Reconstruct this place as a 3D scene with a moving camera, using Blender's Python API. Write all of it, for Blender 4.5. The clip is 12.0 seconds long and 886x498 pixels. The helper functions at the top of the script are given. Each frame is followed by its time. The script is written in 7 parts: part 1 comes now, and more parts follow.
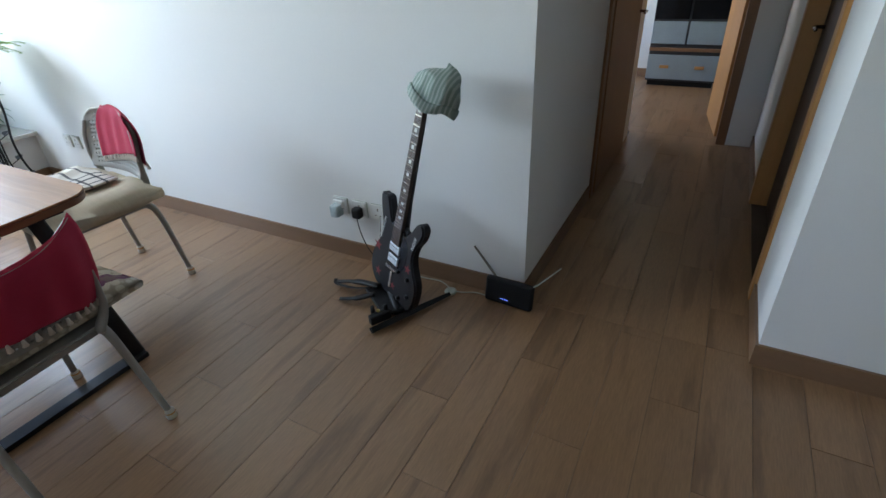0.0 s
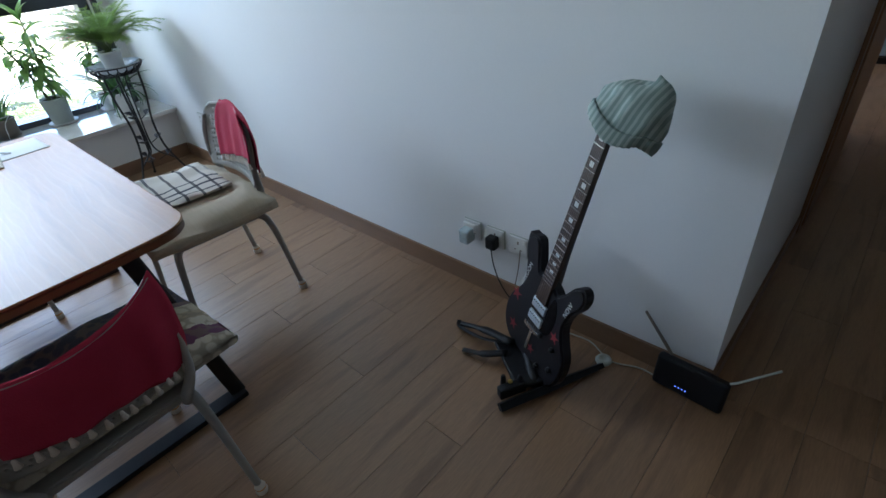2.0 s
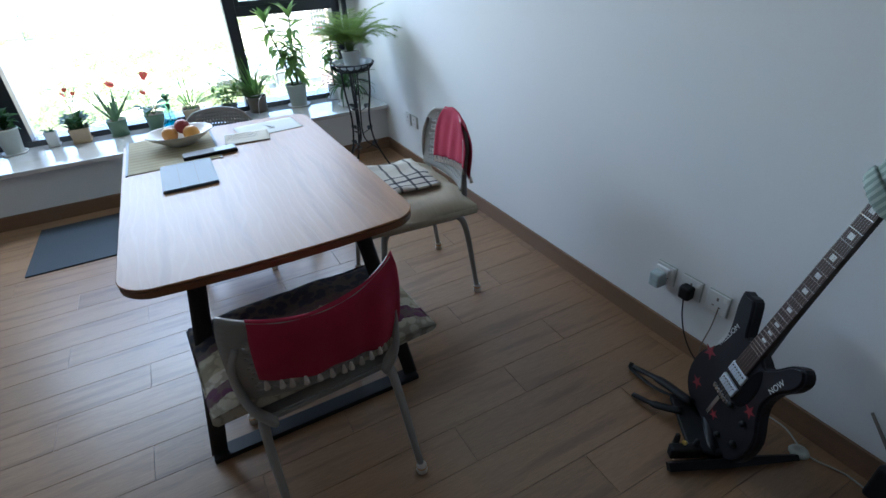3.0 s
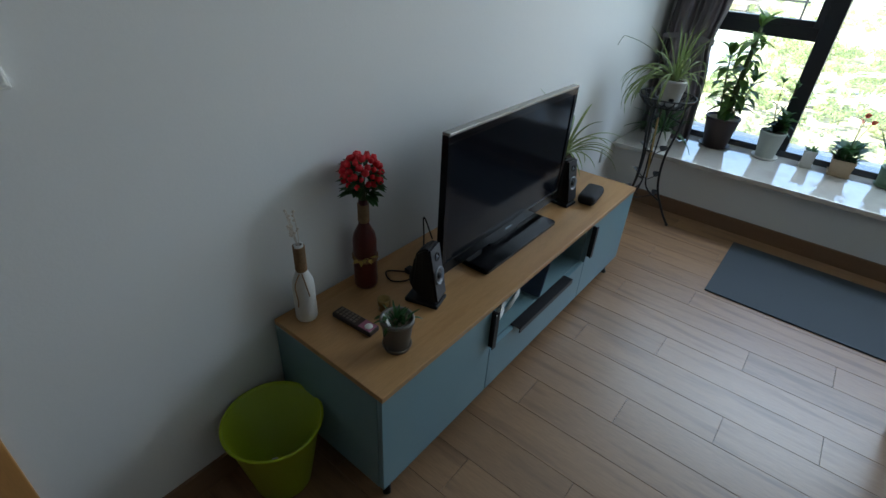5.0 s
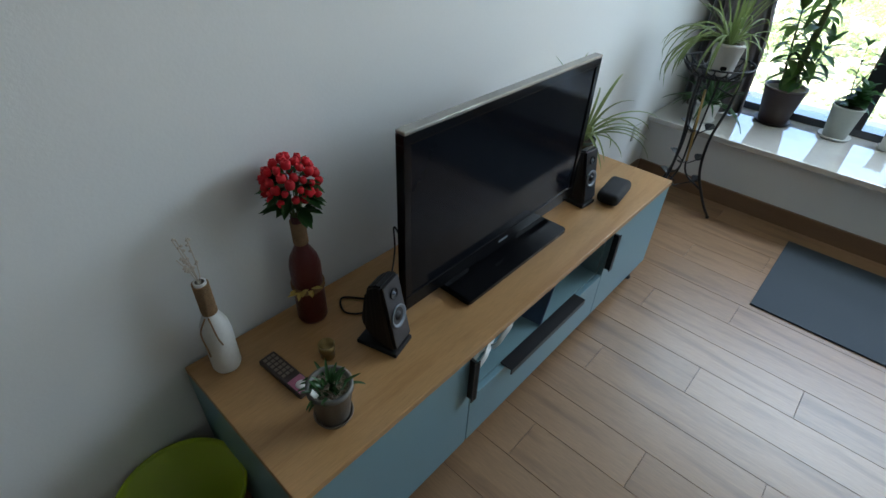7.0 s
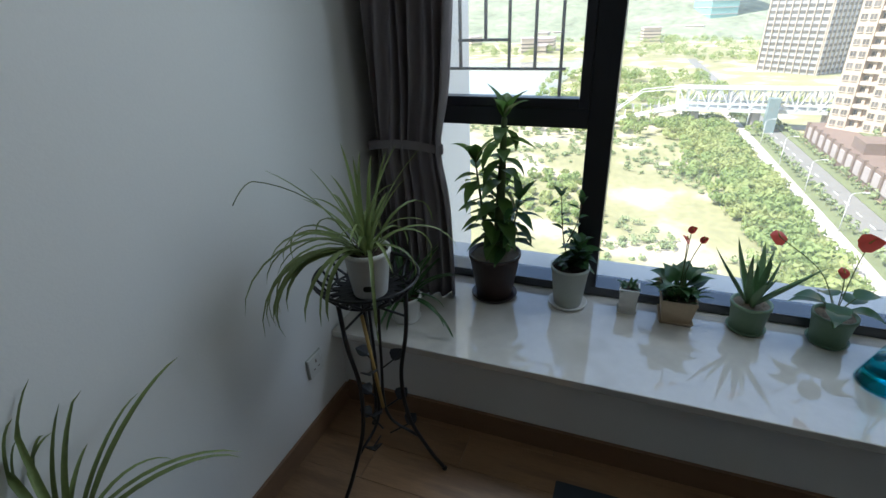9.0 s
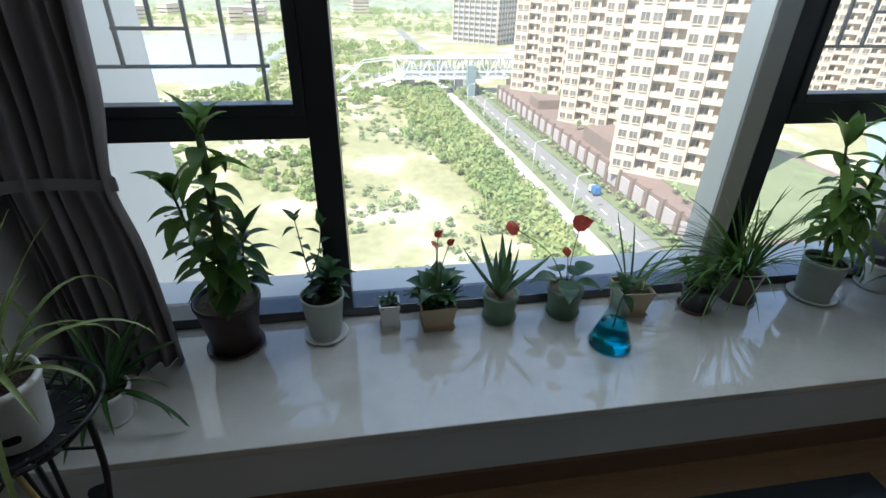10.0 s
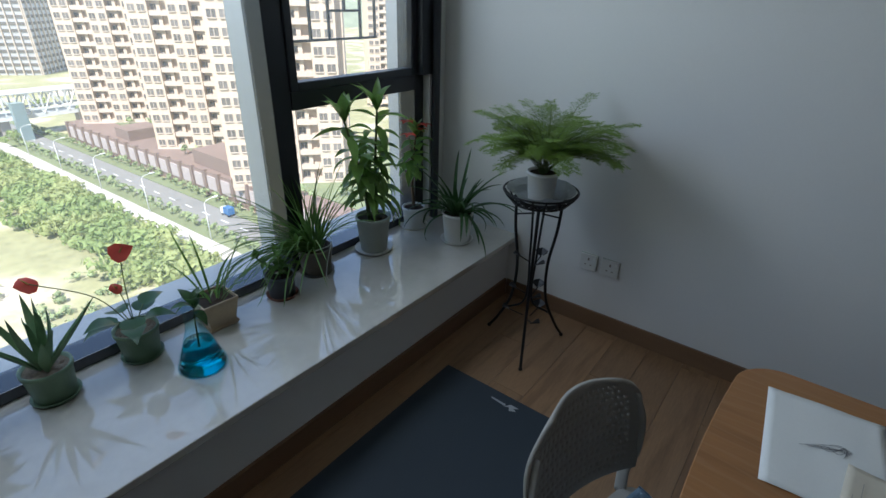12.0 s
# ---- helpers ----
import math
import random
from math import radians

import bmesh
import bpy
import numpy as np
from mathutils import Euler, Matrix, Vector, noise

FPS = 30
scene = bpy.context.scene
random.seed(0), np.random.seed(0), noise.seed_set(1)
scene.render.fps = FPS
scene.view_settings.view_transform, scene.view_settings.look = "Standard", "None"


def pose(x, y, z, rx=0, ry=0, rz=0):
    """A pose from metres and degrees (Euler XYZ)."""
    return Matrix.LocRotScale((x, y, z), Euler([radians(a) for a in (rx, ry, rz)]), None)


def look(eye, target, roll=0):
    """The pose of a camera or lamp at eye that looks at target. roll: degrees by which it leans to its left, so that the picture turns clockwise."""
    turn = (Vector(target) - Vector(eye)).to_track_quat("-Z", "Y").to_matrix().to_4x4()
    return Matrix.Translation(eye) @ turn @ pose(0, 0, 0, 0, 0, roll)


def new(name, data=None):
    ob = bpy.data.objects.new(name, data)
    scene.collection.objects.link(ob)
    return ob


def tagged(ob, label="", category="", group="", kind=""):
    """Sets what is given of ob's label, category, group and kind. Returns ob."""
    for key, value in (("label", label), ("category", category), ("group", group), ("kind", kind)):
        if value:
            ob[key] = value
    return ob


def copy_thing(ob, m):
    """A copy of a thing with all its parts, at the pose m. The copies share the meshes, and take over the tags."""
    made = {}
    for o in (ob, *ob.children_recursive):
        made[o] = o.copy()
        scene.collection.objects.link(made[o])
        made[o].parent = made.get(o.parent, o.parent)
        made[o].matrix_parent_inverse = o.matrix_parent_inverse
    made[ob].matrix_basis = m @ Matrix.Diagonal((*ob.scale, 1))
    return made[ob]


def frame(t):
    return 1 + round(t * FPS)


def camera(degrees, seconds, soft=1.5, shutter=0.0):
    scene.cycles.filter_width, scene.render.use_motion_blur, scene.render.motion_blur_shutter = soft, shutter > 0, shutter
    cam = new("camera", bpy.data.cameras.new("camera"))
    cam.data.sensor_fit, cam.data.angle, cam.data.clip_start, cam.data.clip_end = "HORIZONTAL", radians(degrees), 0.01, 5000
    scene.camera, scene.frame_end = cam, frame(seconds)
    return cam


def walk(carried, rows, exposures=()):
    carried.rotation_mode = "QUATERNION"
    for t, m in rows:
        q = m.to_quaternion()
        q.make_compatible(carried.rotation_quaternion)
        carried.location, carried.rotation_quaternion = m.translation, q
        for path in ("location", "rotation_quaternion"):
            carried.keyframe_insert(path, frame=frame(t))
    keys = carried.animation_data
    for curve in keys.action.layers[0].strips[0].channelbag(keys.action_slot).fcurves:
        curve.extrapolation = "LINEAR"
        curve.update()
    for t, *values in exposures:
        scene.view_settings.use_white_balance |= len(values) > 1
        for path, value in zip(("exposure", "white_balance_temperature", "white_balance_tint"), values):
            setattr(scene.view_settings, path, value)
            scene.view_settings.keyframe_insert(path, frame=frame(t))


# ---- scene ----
cam = camera(83.7, 12.0)
PATH = [
    (0, (0.481, 0.428, 1.383), (-0.362, 1.928, 0.363), -2.95),
    (0.5, (0.307, 0.568, 1.427), (-0.625, 2.036, 0.440), -4.47),
    (1, (0.186, 0.713, 1.428), (-0.857, 2.094, 0.425), -6.29),
    (1.5, (0.096, 0.833, 1.412), (-1.044, 2.072, 0.333), -6.41),
    (2, (0.055, 0.846, 1.412), (-1.115, 2.022, 0.295), -5.88),
    (2.5, (0.035, 0.825, 1.415), (-1.201, 1.929, 0.296), -4.99),
    (3, (-0.045, 0.661, 1.458), (-1.575, 1.436, 0.430), -3.21),
    (3.5, (-0.217, 0.355, 1.550), (-1.970, 0.748, 0.671), 0.01),
    (3.7, (-0.262, 0.261, 1.532), (-2.071, 0.531, 0.722), -0.23),
    (5.3, (-0.691, -0.240, 1.524), (-1.860, -1.399, 0.388), 2.80),
    (5.5, (-0.688, -0.271, 1.506), (-1.815, -1.463, 0.361), 2.60),
    (6, (-0.702, -0.335, 1.481), (-1.837, -1.478, 0.295), 3.40),
    (6.5, (-0.808, -0.339, 1.473), (-2.014, -1.390, 0.273), 3.50),
    (6.7, (-0.908, -0.333, 1.466), (-2.095, -1.393, 0.255), 2.80),
    (8.3, (-2.169, -0.315, 1.524), (-3.631, -1.160, 0.453), -1.11),
    (8.5, (-2.326, -0.286, 1.531), (-3.859, -1.110, 0.547), -2.28),
    (9, (-2.624, -0.267, 1.518), (-4.294, -0.930, 0.640), -2.23),
    (9.5, (-2.899, -0.316, 1.557), (-4.639, -0.500, 0.591), -0.41),
    (10, (-2.962, -0.260, 1.556), (-4.683, 0.028, 0.582), 1.27),
    (10.5, (-2.935, -0.176, 1.540), (-4.522, 0.578, 0.584), 2.54),
    (11, (-2.906, -0.084, 1.528), (-4.269, 1.042, 0.594), 3.38),
    (11.5, (-2.882, -0.025, 1.527), (-4.044, 1.324, 0.617), 3.15),
    (12, (-2.812, 0.016, 1.517), (-3.894, 1.437, 0.616), 1.41),
]
WINDOW_WATTS = 17
EXPOSURES = [
    (0.0, 3.46, 6050, 10), (1.0, 2.98, 5800, 10), (1.5, 2.86, 5700, 10), (2.5, 2.71, 5550, 10), (3.5, 2.5, 5550, 10),
    (5.3, 1.99, 5980, 6), (5.5, 2.04, 5980, 6), (6.0, 2.39, 6030, 5), (6.5, 2.52, 6030, 5), (8.5, 1.56, 6250, 10),
    (9.0, 1.09, 6150, 9), (9.5, 0.99, 6100, 9), (10.5, 0.95, 6050, 9), (12.0, 0.9, 5950, 10),
]
walk(cam, [(t, look(eye, target, roll)) for t, eye, target, roll in PATH], EXPOSURES)

# exposure follows the phone's metering: bright at first, darker facing the window
UP = Vector((0, 0, 1))

# ---------------------------------------------------------------- light
world = bpy.data.worlds.new("sky")
scene.world = world
world.use_nodes = True
wn = world.node_tree.nodes
sky = wn.new("ShaderNodeTexSky")
sky.sky_type, sky.sun_disc = "NISHITA", False
sky.sun_elevation, sky.sun_rotation = radians(52), radians(32)
wn["Background"].inputs[1].default_value = 0.15
world.node_tree.links.new(sky.outputs[0], wn["Background"].inputs[0])
sun_data = bpy.data.lights.new("sun", "SUN")
sun_data.energy, sun_data.angle, sun_data.color = 5.0, radians(0.6), (1.0, 0.95, 0.87)
sun = new("sun", sun_data)
sun.matrix_world = look((16, -26, 40), (0, 0, 0))
win_data = bpy.data.lights.new("window_sky_light", "AREA")
win_data.shape, win_data.size, win_data.size_y, win_data.energy, win_data.color = "RECTANGLE", 3.1, 0.62, WINDOW_WATTS, (0.80, 0.91, 1.0)
win_light = new("window_sky_light", win_data)
win_light.matrix_world = look((-4.80, 0.42, 2.08), (0.0, 0.42, 0.9))

bed_data = bpy.data.lights.new("bedroom_window_light", "AREA")
bed_data.shape, bed_data.size, bed_data.size_y, bed_data.energy, bed_data.color = "RECTANGLE", 1.55, 1.45, 1.6, (1.0, 0.88, 0.74)
bed_light = new("bedroom_window_light", bed_data)
bed_light.matrix_world = look((-2.28, 6.0, 1.45), (0.0, 6.0, 1.1))

# ---------------------------------------------------------------- mesh helpers


def part(name, bm, material, parent=None, label="", smooth=False):
    me = bpy.data.meshes.new(name)
    bm.normal_update()
    bm.to_mesh(me)
    bm.free()
    me.materials.append(material)
    if smooth:
        me.polygons.foreach_set("use_smooth", [True] * len(me.polygons))
    ob = new(name, me)
    ob.parent = parent
    if label:
        ob["label"] = label
    return ob


def thing(name, label, category, m=None, group="", kind=""):
    ob = new(name)
    ob.empty_display_size = 0.05
    ob.matrix_world = m or Matrix()
    return tagged(ob, label, category, group, kind)


def B(*boxes, bevel=0.0, seg=2):
    """One mesh of boxes (x0, x1, y0, y1, z0, z1)."""
    bm = bmesh.new()
    for x0, x1, y0, y1, z0, z1 in boxes:
        m = Matrix.LocRotScale(((x0 + x1) / 2, (y0 + y1) / 2, (z0 + z1) / 2), None, (abs(x1 - x0), abs(y1 - y0), abs(z1 - z0)))
        bmesh.ops.create_cube(bm, size=1, matrix=m)
    if bevel:
        bmesh.ops.bevel(bm, geom=bm.edges[:], offset=bevel, segments=seg, affect="EDGES", profile=0.5)
    return bm


def lathe(profile, n=28, at=(0, 0, 0), bm=None):
    bm = bm or bmesh.new()
    rings = []
    for r, z in profile:
        if r < 1e-5:
            rings.append([bm.verts.new((at[0], at[1], at[2] + z))])
        else:
            rings.append([bm.verts.new((at[0] + r * math.cos(2 * math.pi * i / n), at[1] + r * math.sin(2 * math.pi * i / n), at[2] + z)) for i in range(n)])
    for a, b in zip(rings, rings[1:]):
        for i in range(n):
            j = (i + 1) % n
            if len(a) == 1 and len(b) == 1:
                continue
            if len(a) == 1:
                bm.faces.new((a[0], b[j], b[i]))
            elif len(b) == 1:
                bm.faces.new((a[i], a[j], b[0]))
            else:
                bm.faces.new((a[i], a[j], b[j], b[i]))
    bmesh.ops.recalc_face_normals(bm, faces=bm.faces[:])
    return bm


def tube(pts, radius, n=8, bm=None, flat=1.0):
    """A tube along points; radius is a number or one for each point."""
    bm = bm or bmesh.new()
    pts = [Vector(p) for p in pts]
    rad = radius if isinstance(radius, (list, tuple)) else [radius] * len(pts)
    side, rings = None, []
    for i, p in enumerate(pts):
        t = (pts[min(i + 1, len(pts) - 1)] - pts[max(i - 1, 0)]).normalized()
        if side is None:
            side = t.cross(UP if abs(t.z) < 0.9 else Vector((1, 0, 0))).normalized()
        side = (side - t * side.dot(t)).normalized()
        other = t.cross(side)
        rings.append([bm.verts.new(p + rad[i] * (math.cos(2 * math.pi * k / n) * side + flat * math.sin(2 * math.pi * k / n) * other)) for k in range(n)])
    for a, b in zip(rings, rings[1:]):
        for k in range(n):
            bm.faces.new((a[k], a[(k + 1) % n], b[(k + 1) % n], b[k]))
    bm.faces.new(rings[0][::-1])
    bm.faces.new(rings[-1])
    return bm


def curve_pts(pts, n=16):
    """Catmull-Rom through the points."""
    P = [Vector(p) for p in pts]
    P = [2 * P[0] - P[1]] + P + [2 * P[-1] - P[-2]]
    out = []
    for k in range(1, len(P) - 2):
        for i in range(n):
            t = i / n
            a, b, c, d = P[k - 1:k + 3]
            out.append(0.5 * (2 * b + (c - a) * t + (2 * a - 5 * b + 4 * c - d) * t * t + (3 * b - a - 3 * c + d) * t ** 3))
    return out + [P[-2]]


def blade(pts, widths, fold=0.25, bm=None, side=None):
    """A leaf along points, folded along its middle rib."""
    bm = bm or bmesh.new()
    pts = [Vector(p) for p in pts]
    rows = []
    for i, p in enumerate(pts):
        t = (pts[min(i + 1, len(pts) - 1)] - pts[max(i - 1, 0)]).normalized()
        s = t.cross(UP)
        if s.length < 0.05:
            s = side or Vector((1, 0, 0))
        s = (s - t * s.dot(t)).normalized()
        if side is not None:
            s = (side - t * side.dot(t)).normalized()
        nrm = s.cross(t)
        w = widths[i] / 2
        rows.append((bm.verts.new(p - s * w + nrm * w * fold * 2), bm.verts.new(p), bm.verts.new(p + s * w + nrm * w * fold * 2)))
    for a, b in zip(rows, rows[1:]):
        bm.faces.new((a[0], a[1], b[1], b[0]))
        bm.faces.new((a[1], a[2], b[2], b[1]))
    return bm


def slab(outline, z0, z1, bevel=0.0, seg=2):
    """A flat body with the given outline in x and y."""
    bm = bmesh.new()
    f = bm.faces.new([bm.verts.new((x, y, z0)) for x, y in outline])
    top = bmesh.ops.extrude_face_region(bm, geom=[f])["geom"]
    bmesh.ops.translate(bm, verts=[v for v in top if isinstance(v, bmesh.types.BMVert)], vec=(0, 0, z1 - z0))
    bmesh.ops.recalc_face_normals(bm, faces=bm.faces[:])
    if bevel:
        rim = [e for e in bm.edges if abs(e.verts[0].co.z - e.verts[1].co.z) < 1e-6]
        bmesh.ops.bevel(bm, geom=rim, offset=bevel, segments=seg, affect="EDGES")
    return bm


def rounded(x0, x1, y0, y1, r, n=6):
    out = []
    for cx, cy, a in ((x1 - r, y1 - r, 0), (x0 + r, y1 - r, 90), (x0 + r, y0 + r, 180), (x1 - r, y0 + r, 270)):
        out += [(cx + r * math.cos(radians(a + 90 * i / n)), cy + r * math.sin(radians(a + 90 * i / n))) for i in range(n + 1)]
    return out


# ---------------------------------------------------------------- materials


def mat(name, color, rough=0.5, metal=0.0, vary=0.12, scale=6.0, fine=90.0, bump=0.05, second=None, mask=(0.45, 0.6), stretch=(1, 1, 1),
        translucent=0.0, rand=0.0, coat=0.0, spec=0.5, wear=0.0):
    """A procedural surface: broad and fine variation, relief, and a random tone for each object where rand is set."""
    m = bpy.data.materials.new(name)
    m.use_nodes = True
    nt = m.node_tree
    N, L = nt.nodes, nt.links
    bsdf = N["Principled BSDF"]
    bsdf.inputs["Roughness"].default_value, bsdf.inputs["Metallic"].default_value = rough, metal
    bsdf.inputs["Coat Weight"].default_value, bsdf.inputs["Specular IOR Level"].default_value = coat, spec
    co, mp = N.new("ShaderNodeTexCoord"), N.new("ShaderNodeMapping")
    mp.inputs["Scale"].default_value = stretch
    L.new(co.outputs["Object"], mp.inputs["Vector"])
    vec = mp.outputs[0]
    info = N.new("ShaderNodeObjectInfo")
    if rand:
        add = N.new("ShaderNodeVectorMath")
        add.operation = "MULTIPLY_ADD"
        add.inputs[1].default_value = (37, 53, 71)
        cmb = N.new("ShaderNodeCombineXYZ")
        for i in range(3):
            L.new(info.outputs["Random"], cmb.inputs[i])
        L.new(cmb.outputs[0], add.inputs[0])
        L.new(vec, add.inputs[2])
        vec = add.outputs[0]
    big, small = N.new("ShaderNodeTexNoise"), N.new("ShaderNodeTexNoise")
    for tex, s, d in ((big, scale, 4), (small, fine, 3)):
        tex.inputs["Scale"].default_value, tex.inputs["Detail"].default_value = s, d
        L.new(vec, tex.inputs["Vector"])
    base = N.new("ShaderNodeRGB")
    base.outputs[0].default_value = (*color, 1)
    col = base.outputs[0]
    if second:
        ramp = N.new("ShaderNodeMapRange")
        ramp.inputs[1].default_value, ramp.inputs[2].default_value = mask
        ramp.interpolation_type = "SMOOTHSTEP"
        L.new(big.outputs["Fac"], ramp.inputs[0])
        mix = N.new("ShaderNodeMixRGB")
        mix.inputs[2].default_value = (*second, 1)
        L.new(ramp.outputs[0], mix.inputs[0])
        L.new(col, mix.inputs[1])
        col = mix.outputs[0]
    hsv = N.new("ShaderNodeHueSaturation")
    val = N.new("ShaderNodeMath")
    val.operation = "MULTIPLY_ADD"
    mixf = N.new("ShaderNodeMath")
    mixf.operation = "ADD"
    L.new(big.outputs["Fac"], mixf.inputs[0])
    L.new(small.outputs["Fac"], mixf.inputs[1])
    L.new(mixf.outputs[0], val.inputs[0])
    val.inputs[1].default_value, val.inputs[2].default_value = 2 * vary, 1 - 2 * vary
    out = val.outputs[0]
    if rand:
        r2 = N.new("ShaderNodeMath")
        r2.operation = "MULTIPLY_ADD"
        r2.inputs[1].default_value = rand
        L.new(info.outputs["Random"], r2.inputs[0])
        L.new(out, r2.inputs[2])
        r3 = N.new("ShaderNodeMath")
        r3.operation = "SUBTRACT"
        r3.inputs[1].default_value = rand / 2
        L.new(r2.outputs[0], r3.inputs[0])
        out = r3.outputs[0]
    L.new(out, hsv.inputs["Value"])
    L.new(col, hsv.inputs["Color"])
    L.new(hsv.outputs[0], bsdf.inputs["Base Color"])
    if wear:
        rr = N.new("ShaderNodeMath")
        rr.operation = "MULTIPLY_ADD"
        rr.inputs[1].default_value, rr.inputs[2].default_value = wear, rough - wear / 2
        L.new(big.outputs["Fac"], rr.inputs[0])
        L.new(rr.outputs[0], bsdf.inputs["Roughness"])
    if bump:
        bp = N.new("ShaderNodeBump")
        bp.inputs["Strength"].default_value, bp.inputs["Distance"].default_value = bump, 0.01
        L.new(small.outputs["Fac"], bp.inputs["Height"])
        L.new(bp.outputs[0], bsdf.inputs["Normal"])
    if translucent:
        tr, ms = N.new("ShaderNodeBsdfTranslucent"), N.new("ShaderNodeMixShader")
        L.new(hsv.outputs[0], tr.inputs["Color"])
        ms.inputs[0].default_value = translucent
        L.new(bsdf.outputs[0], ms.inputs[1])
        L.new(tr.outputs[0], ms.inputs[2])
        L.new(ms.outputs[0], N["Material Output"].inputs["Surface"])
    return m


def stripes(name, bands, axis=1, scale=1.0, rough=0.85, noise_amt=0.01):
    """Woven bands of colour along one axis of the object, with wavering edges."""
    m = mat(name, (0.5, 0.5, 0.5), rough, fine=400, bump=0.3)
    N, L = m.node_tree.nodes, m.node_tree.links
    co, sep = N.new("ShaderNodeTexCoord"), N.new("ShaderNodeSeparateXYZ")
    L.new(co.outputs["Object"], sep.inputs[0])
    nz = N.new("ShaderNodeTexNoise")
    nz.inputs["Scale"].default_value = 25
    L.new(co.outputs["Object"], nz.inputs["Vector"])
    ma = N.new("ShaderNodeMath")
    ma.operation = "MULTIPLY_ADD"
    ma.inputs[1].default_value = noise_amt * 2
    L.new(nz.outputs["Fac"], ma.inputs[0])
    L.new(sep.outputs[axis], ma.inputs[2])
    mr = N.new("ShaderNodeMapRange")
    mr.inputs[1].default_value, mr.inputs[2].default_value = bands[0][0], bands[-1][0]
    L.new(ma.outputs[0], mr.inputs[0])
    ramp = N.new("ShaderNodeValToRGB")
    ramp.color_ramp.interpolation = "CONSTANT"
    el = ramp.color_ramp.elements
    while len(el) < len(bands) - 1:
        el.new(0.5)
    span = bands[-1][0] - bands[0][0]
    for e, (p, c) in zip(el, bands[:-1]):
        e.position, e.color = (p - bands[0][0]) / span, (*c, 1)
    L.new(mr.outputs[0], ramp.inputs[0])
    hsv = next(n for n in N if n.bl_idname == "ShaderNodeHueSaturation")
    L.new(ramp.outputs[0], hsv.inputs["Color"])
    return m


def glass(name, tint=(1, 1, 1), gloss=1.0, haze=0.0):
    """A thin clear pane: it lets light straight through and mirrors by Fresnel."""
    m = bpy.data.materials.new(name)
    m.use_nodes = True
    N, L = m.node_tree.nodes, m.node_tree.links
    N.remove(N["Principled BSDF"])
    tr, gl, fr, mx, pw, ma = (N.new("ShaderNode" + k) for k in ("BsdfTransparent", "BsdfGlossy", "LayerWeight", "MixShader", "Math", "Math"))
    tr.inputs[0].default_value = (*tint, 1)
    gl.inputs["Roughness"].default_value = 0.02
    fr.inputs[0].default_value = 0.5
    pw.operation, ma.operation = "POWER", "MULTIPLY_ADD"
    pw.inputs[1].default_value, ma.inputs[1].default_value, ma.inputs[2].default_value = 4.5, 0.6 * gloss, 0.02 * gloss
    L.new(fr.outputs["Facing"], pw.inputs[0])
    L.new(pw.outputs[0], ma.inputs[0])
    L.new(ma.outputs[0], mx.inputs[0])
    L.new(tr.outputs[0], mx.inputs[1])
    L.new(gl.outputs[0], mx.inputs[2])
    out = mx.outputs[0]
    if haze:                                             # a pale translucent veil on the pane imitates the outdoor haze
        df, dm, nz, mr, co = (N.new("ShaderNode" + k) for k in ("BsdfTranslucent", "MixShader", "TexNoise", "MapRange", "TexCoord"))
        df.inputs[0].default_value = (0.9, 0.9, 0.88, 1)
        nz.inputs["Scale"].default_value = 3.0
        mr.inputs[3].default_value, mr.inputs[4].default_value = haze * 0.7, haze * 1.3
        L.new(co.outputs["Object"], nz.inputs["Vector"])
        L.new(nz.outputs["Fac"], mr.inputs[0])
        L.new(mr.outputs[0], dm.inputs[0])
        L.new(out, dm.inputs[1])
        L.new(df.outputs[0], dm.inputs[2])
        out = dm.outputs[0]
    L.new(out, N["Material Output"].inputs["Surface"])
    return m


M_wall = mat("white_wall_paint", (0.74, 0.74, 0.73), 0.75, vary=0.02, scale=1.3, fine=160, bump=0.04)
# the ceiling stays out of view; its grey is lowered to weaken bounced light
M_ceiling = mat("greyed_ceiling", (0.60, 0.60, 0.59), 0.8, vary=0.02, scale=2, bump=0.03)
M_floor = mat("oak_look_floor_tile", (0.272, 0.156, 0.079), 0.35, vary=0.27, scale=2.6, fine=34, bump=0.03, second=(0.165, 0.090, 0.044), mask=(0.47, 0.70),
              stretch=(7, 0.7, 1), rand=0.20, wear=0.08, spec=0.70)
M_grout = mat("dark_joint", (0.07, 0.052, 0.038), 0.9)
M_base = mat("oak_look_skirting", (0.20, 0.115, 0.064), 0.45, vary=0.16, scale=3, fine=60, stretch=(1, 1, 8))
M_oak = mat("orange_oak_veneer", (0.46, 0.23, 0.075), 0.42, vary=0.14, scale=2.5, fine=60, stretch=(10, 10, 0.8))
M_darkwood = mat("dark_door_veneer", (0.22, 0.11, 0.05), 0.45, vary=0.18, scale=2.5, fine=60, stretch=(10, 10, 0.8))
# brown door veneer with the dim corridor's shade put into its colour
M_shadedwood = mat("shade_darkened_door_veneer", (0.055, 0.027, 0.013), 0.5, vary=0.2, scale=2.5, fine=60, stretch=(10, 10, 0.8))
M_stone = mat("polished_cream_marble", (0.60, 0.575, 0.53), 0.045, vary=0.06, scale=5, fine=40, bump=0.0, second=(0.52, 0.49, 0.44), mask=(0.5, 0.7), coat=1.0, spec=0.9)
M_frame = mat("dark_aluminium_frame", (0.035, 0.038, 0.045), 0.34, metal=0.35, vary=0.05, fine=300, bump=0.02)
M_rail = mat("satin_window_rail", (0.05, 0.055, 0.065), 0.16, metal=0.2, vary=0.05, bump=0.0, coat=0.8)
M_framelight = mat("pale_aluminium_cover", (0.60, 0.61, 0.60), 0.5, vary=0.05, bump=0.02)
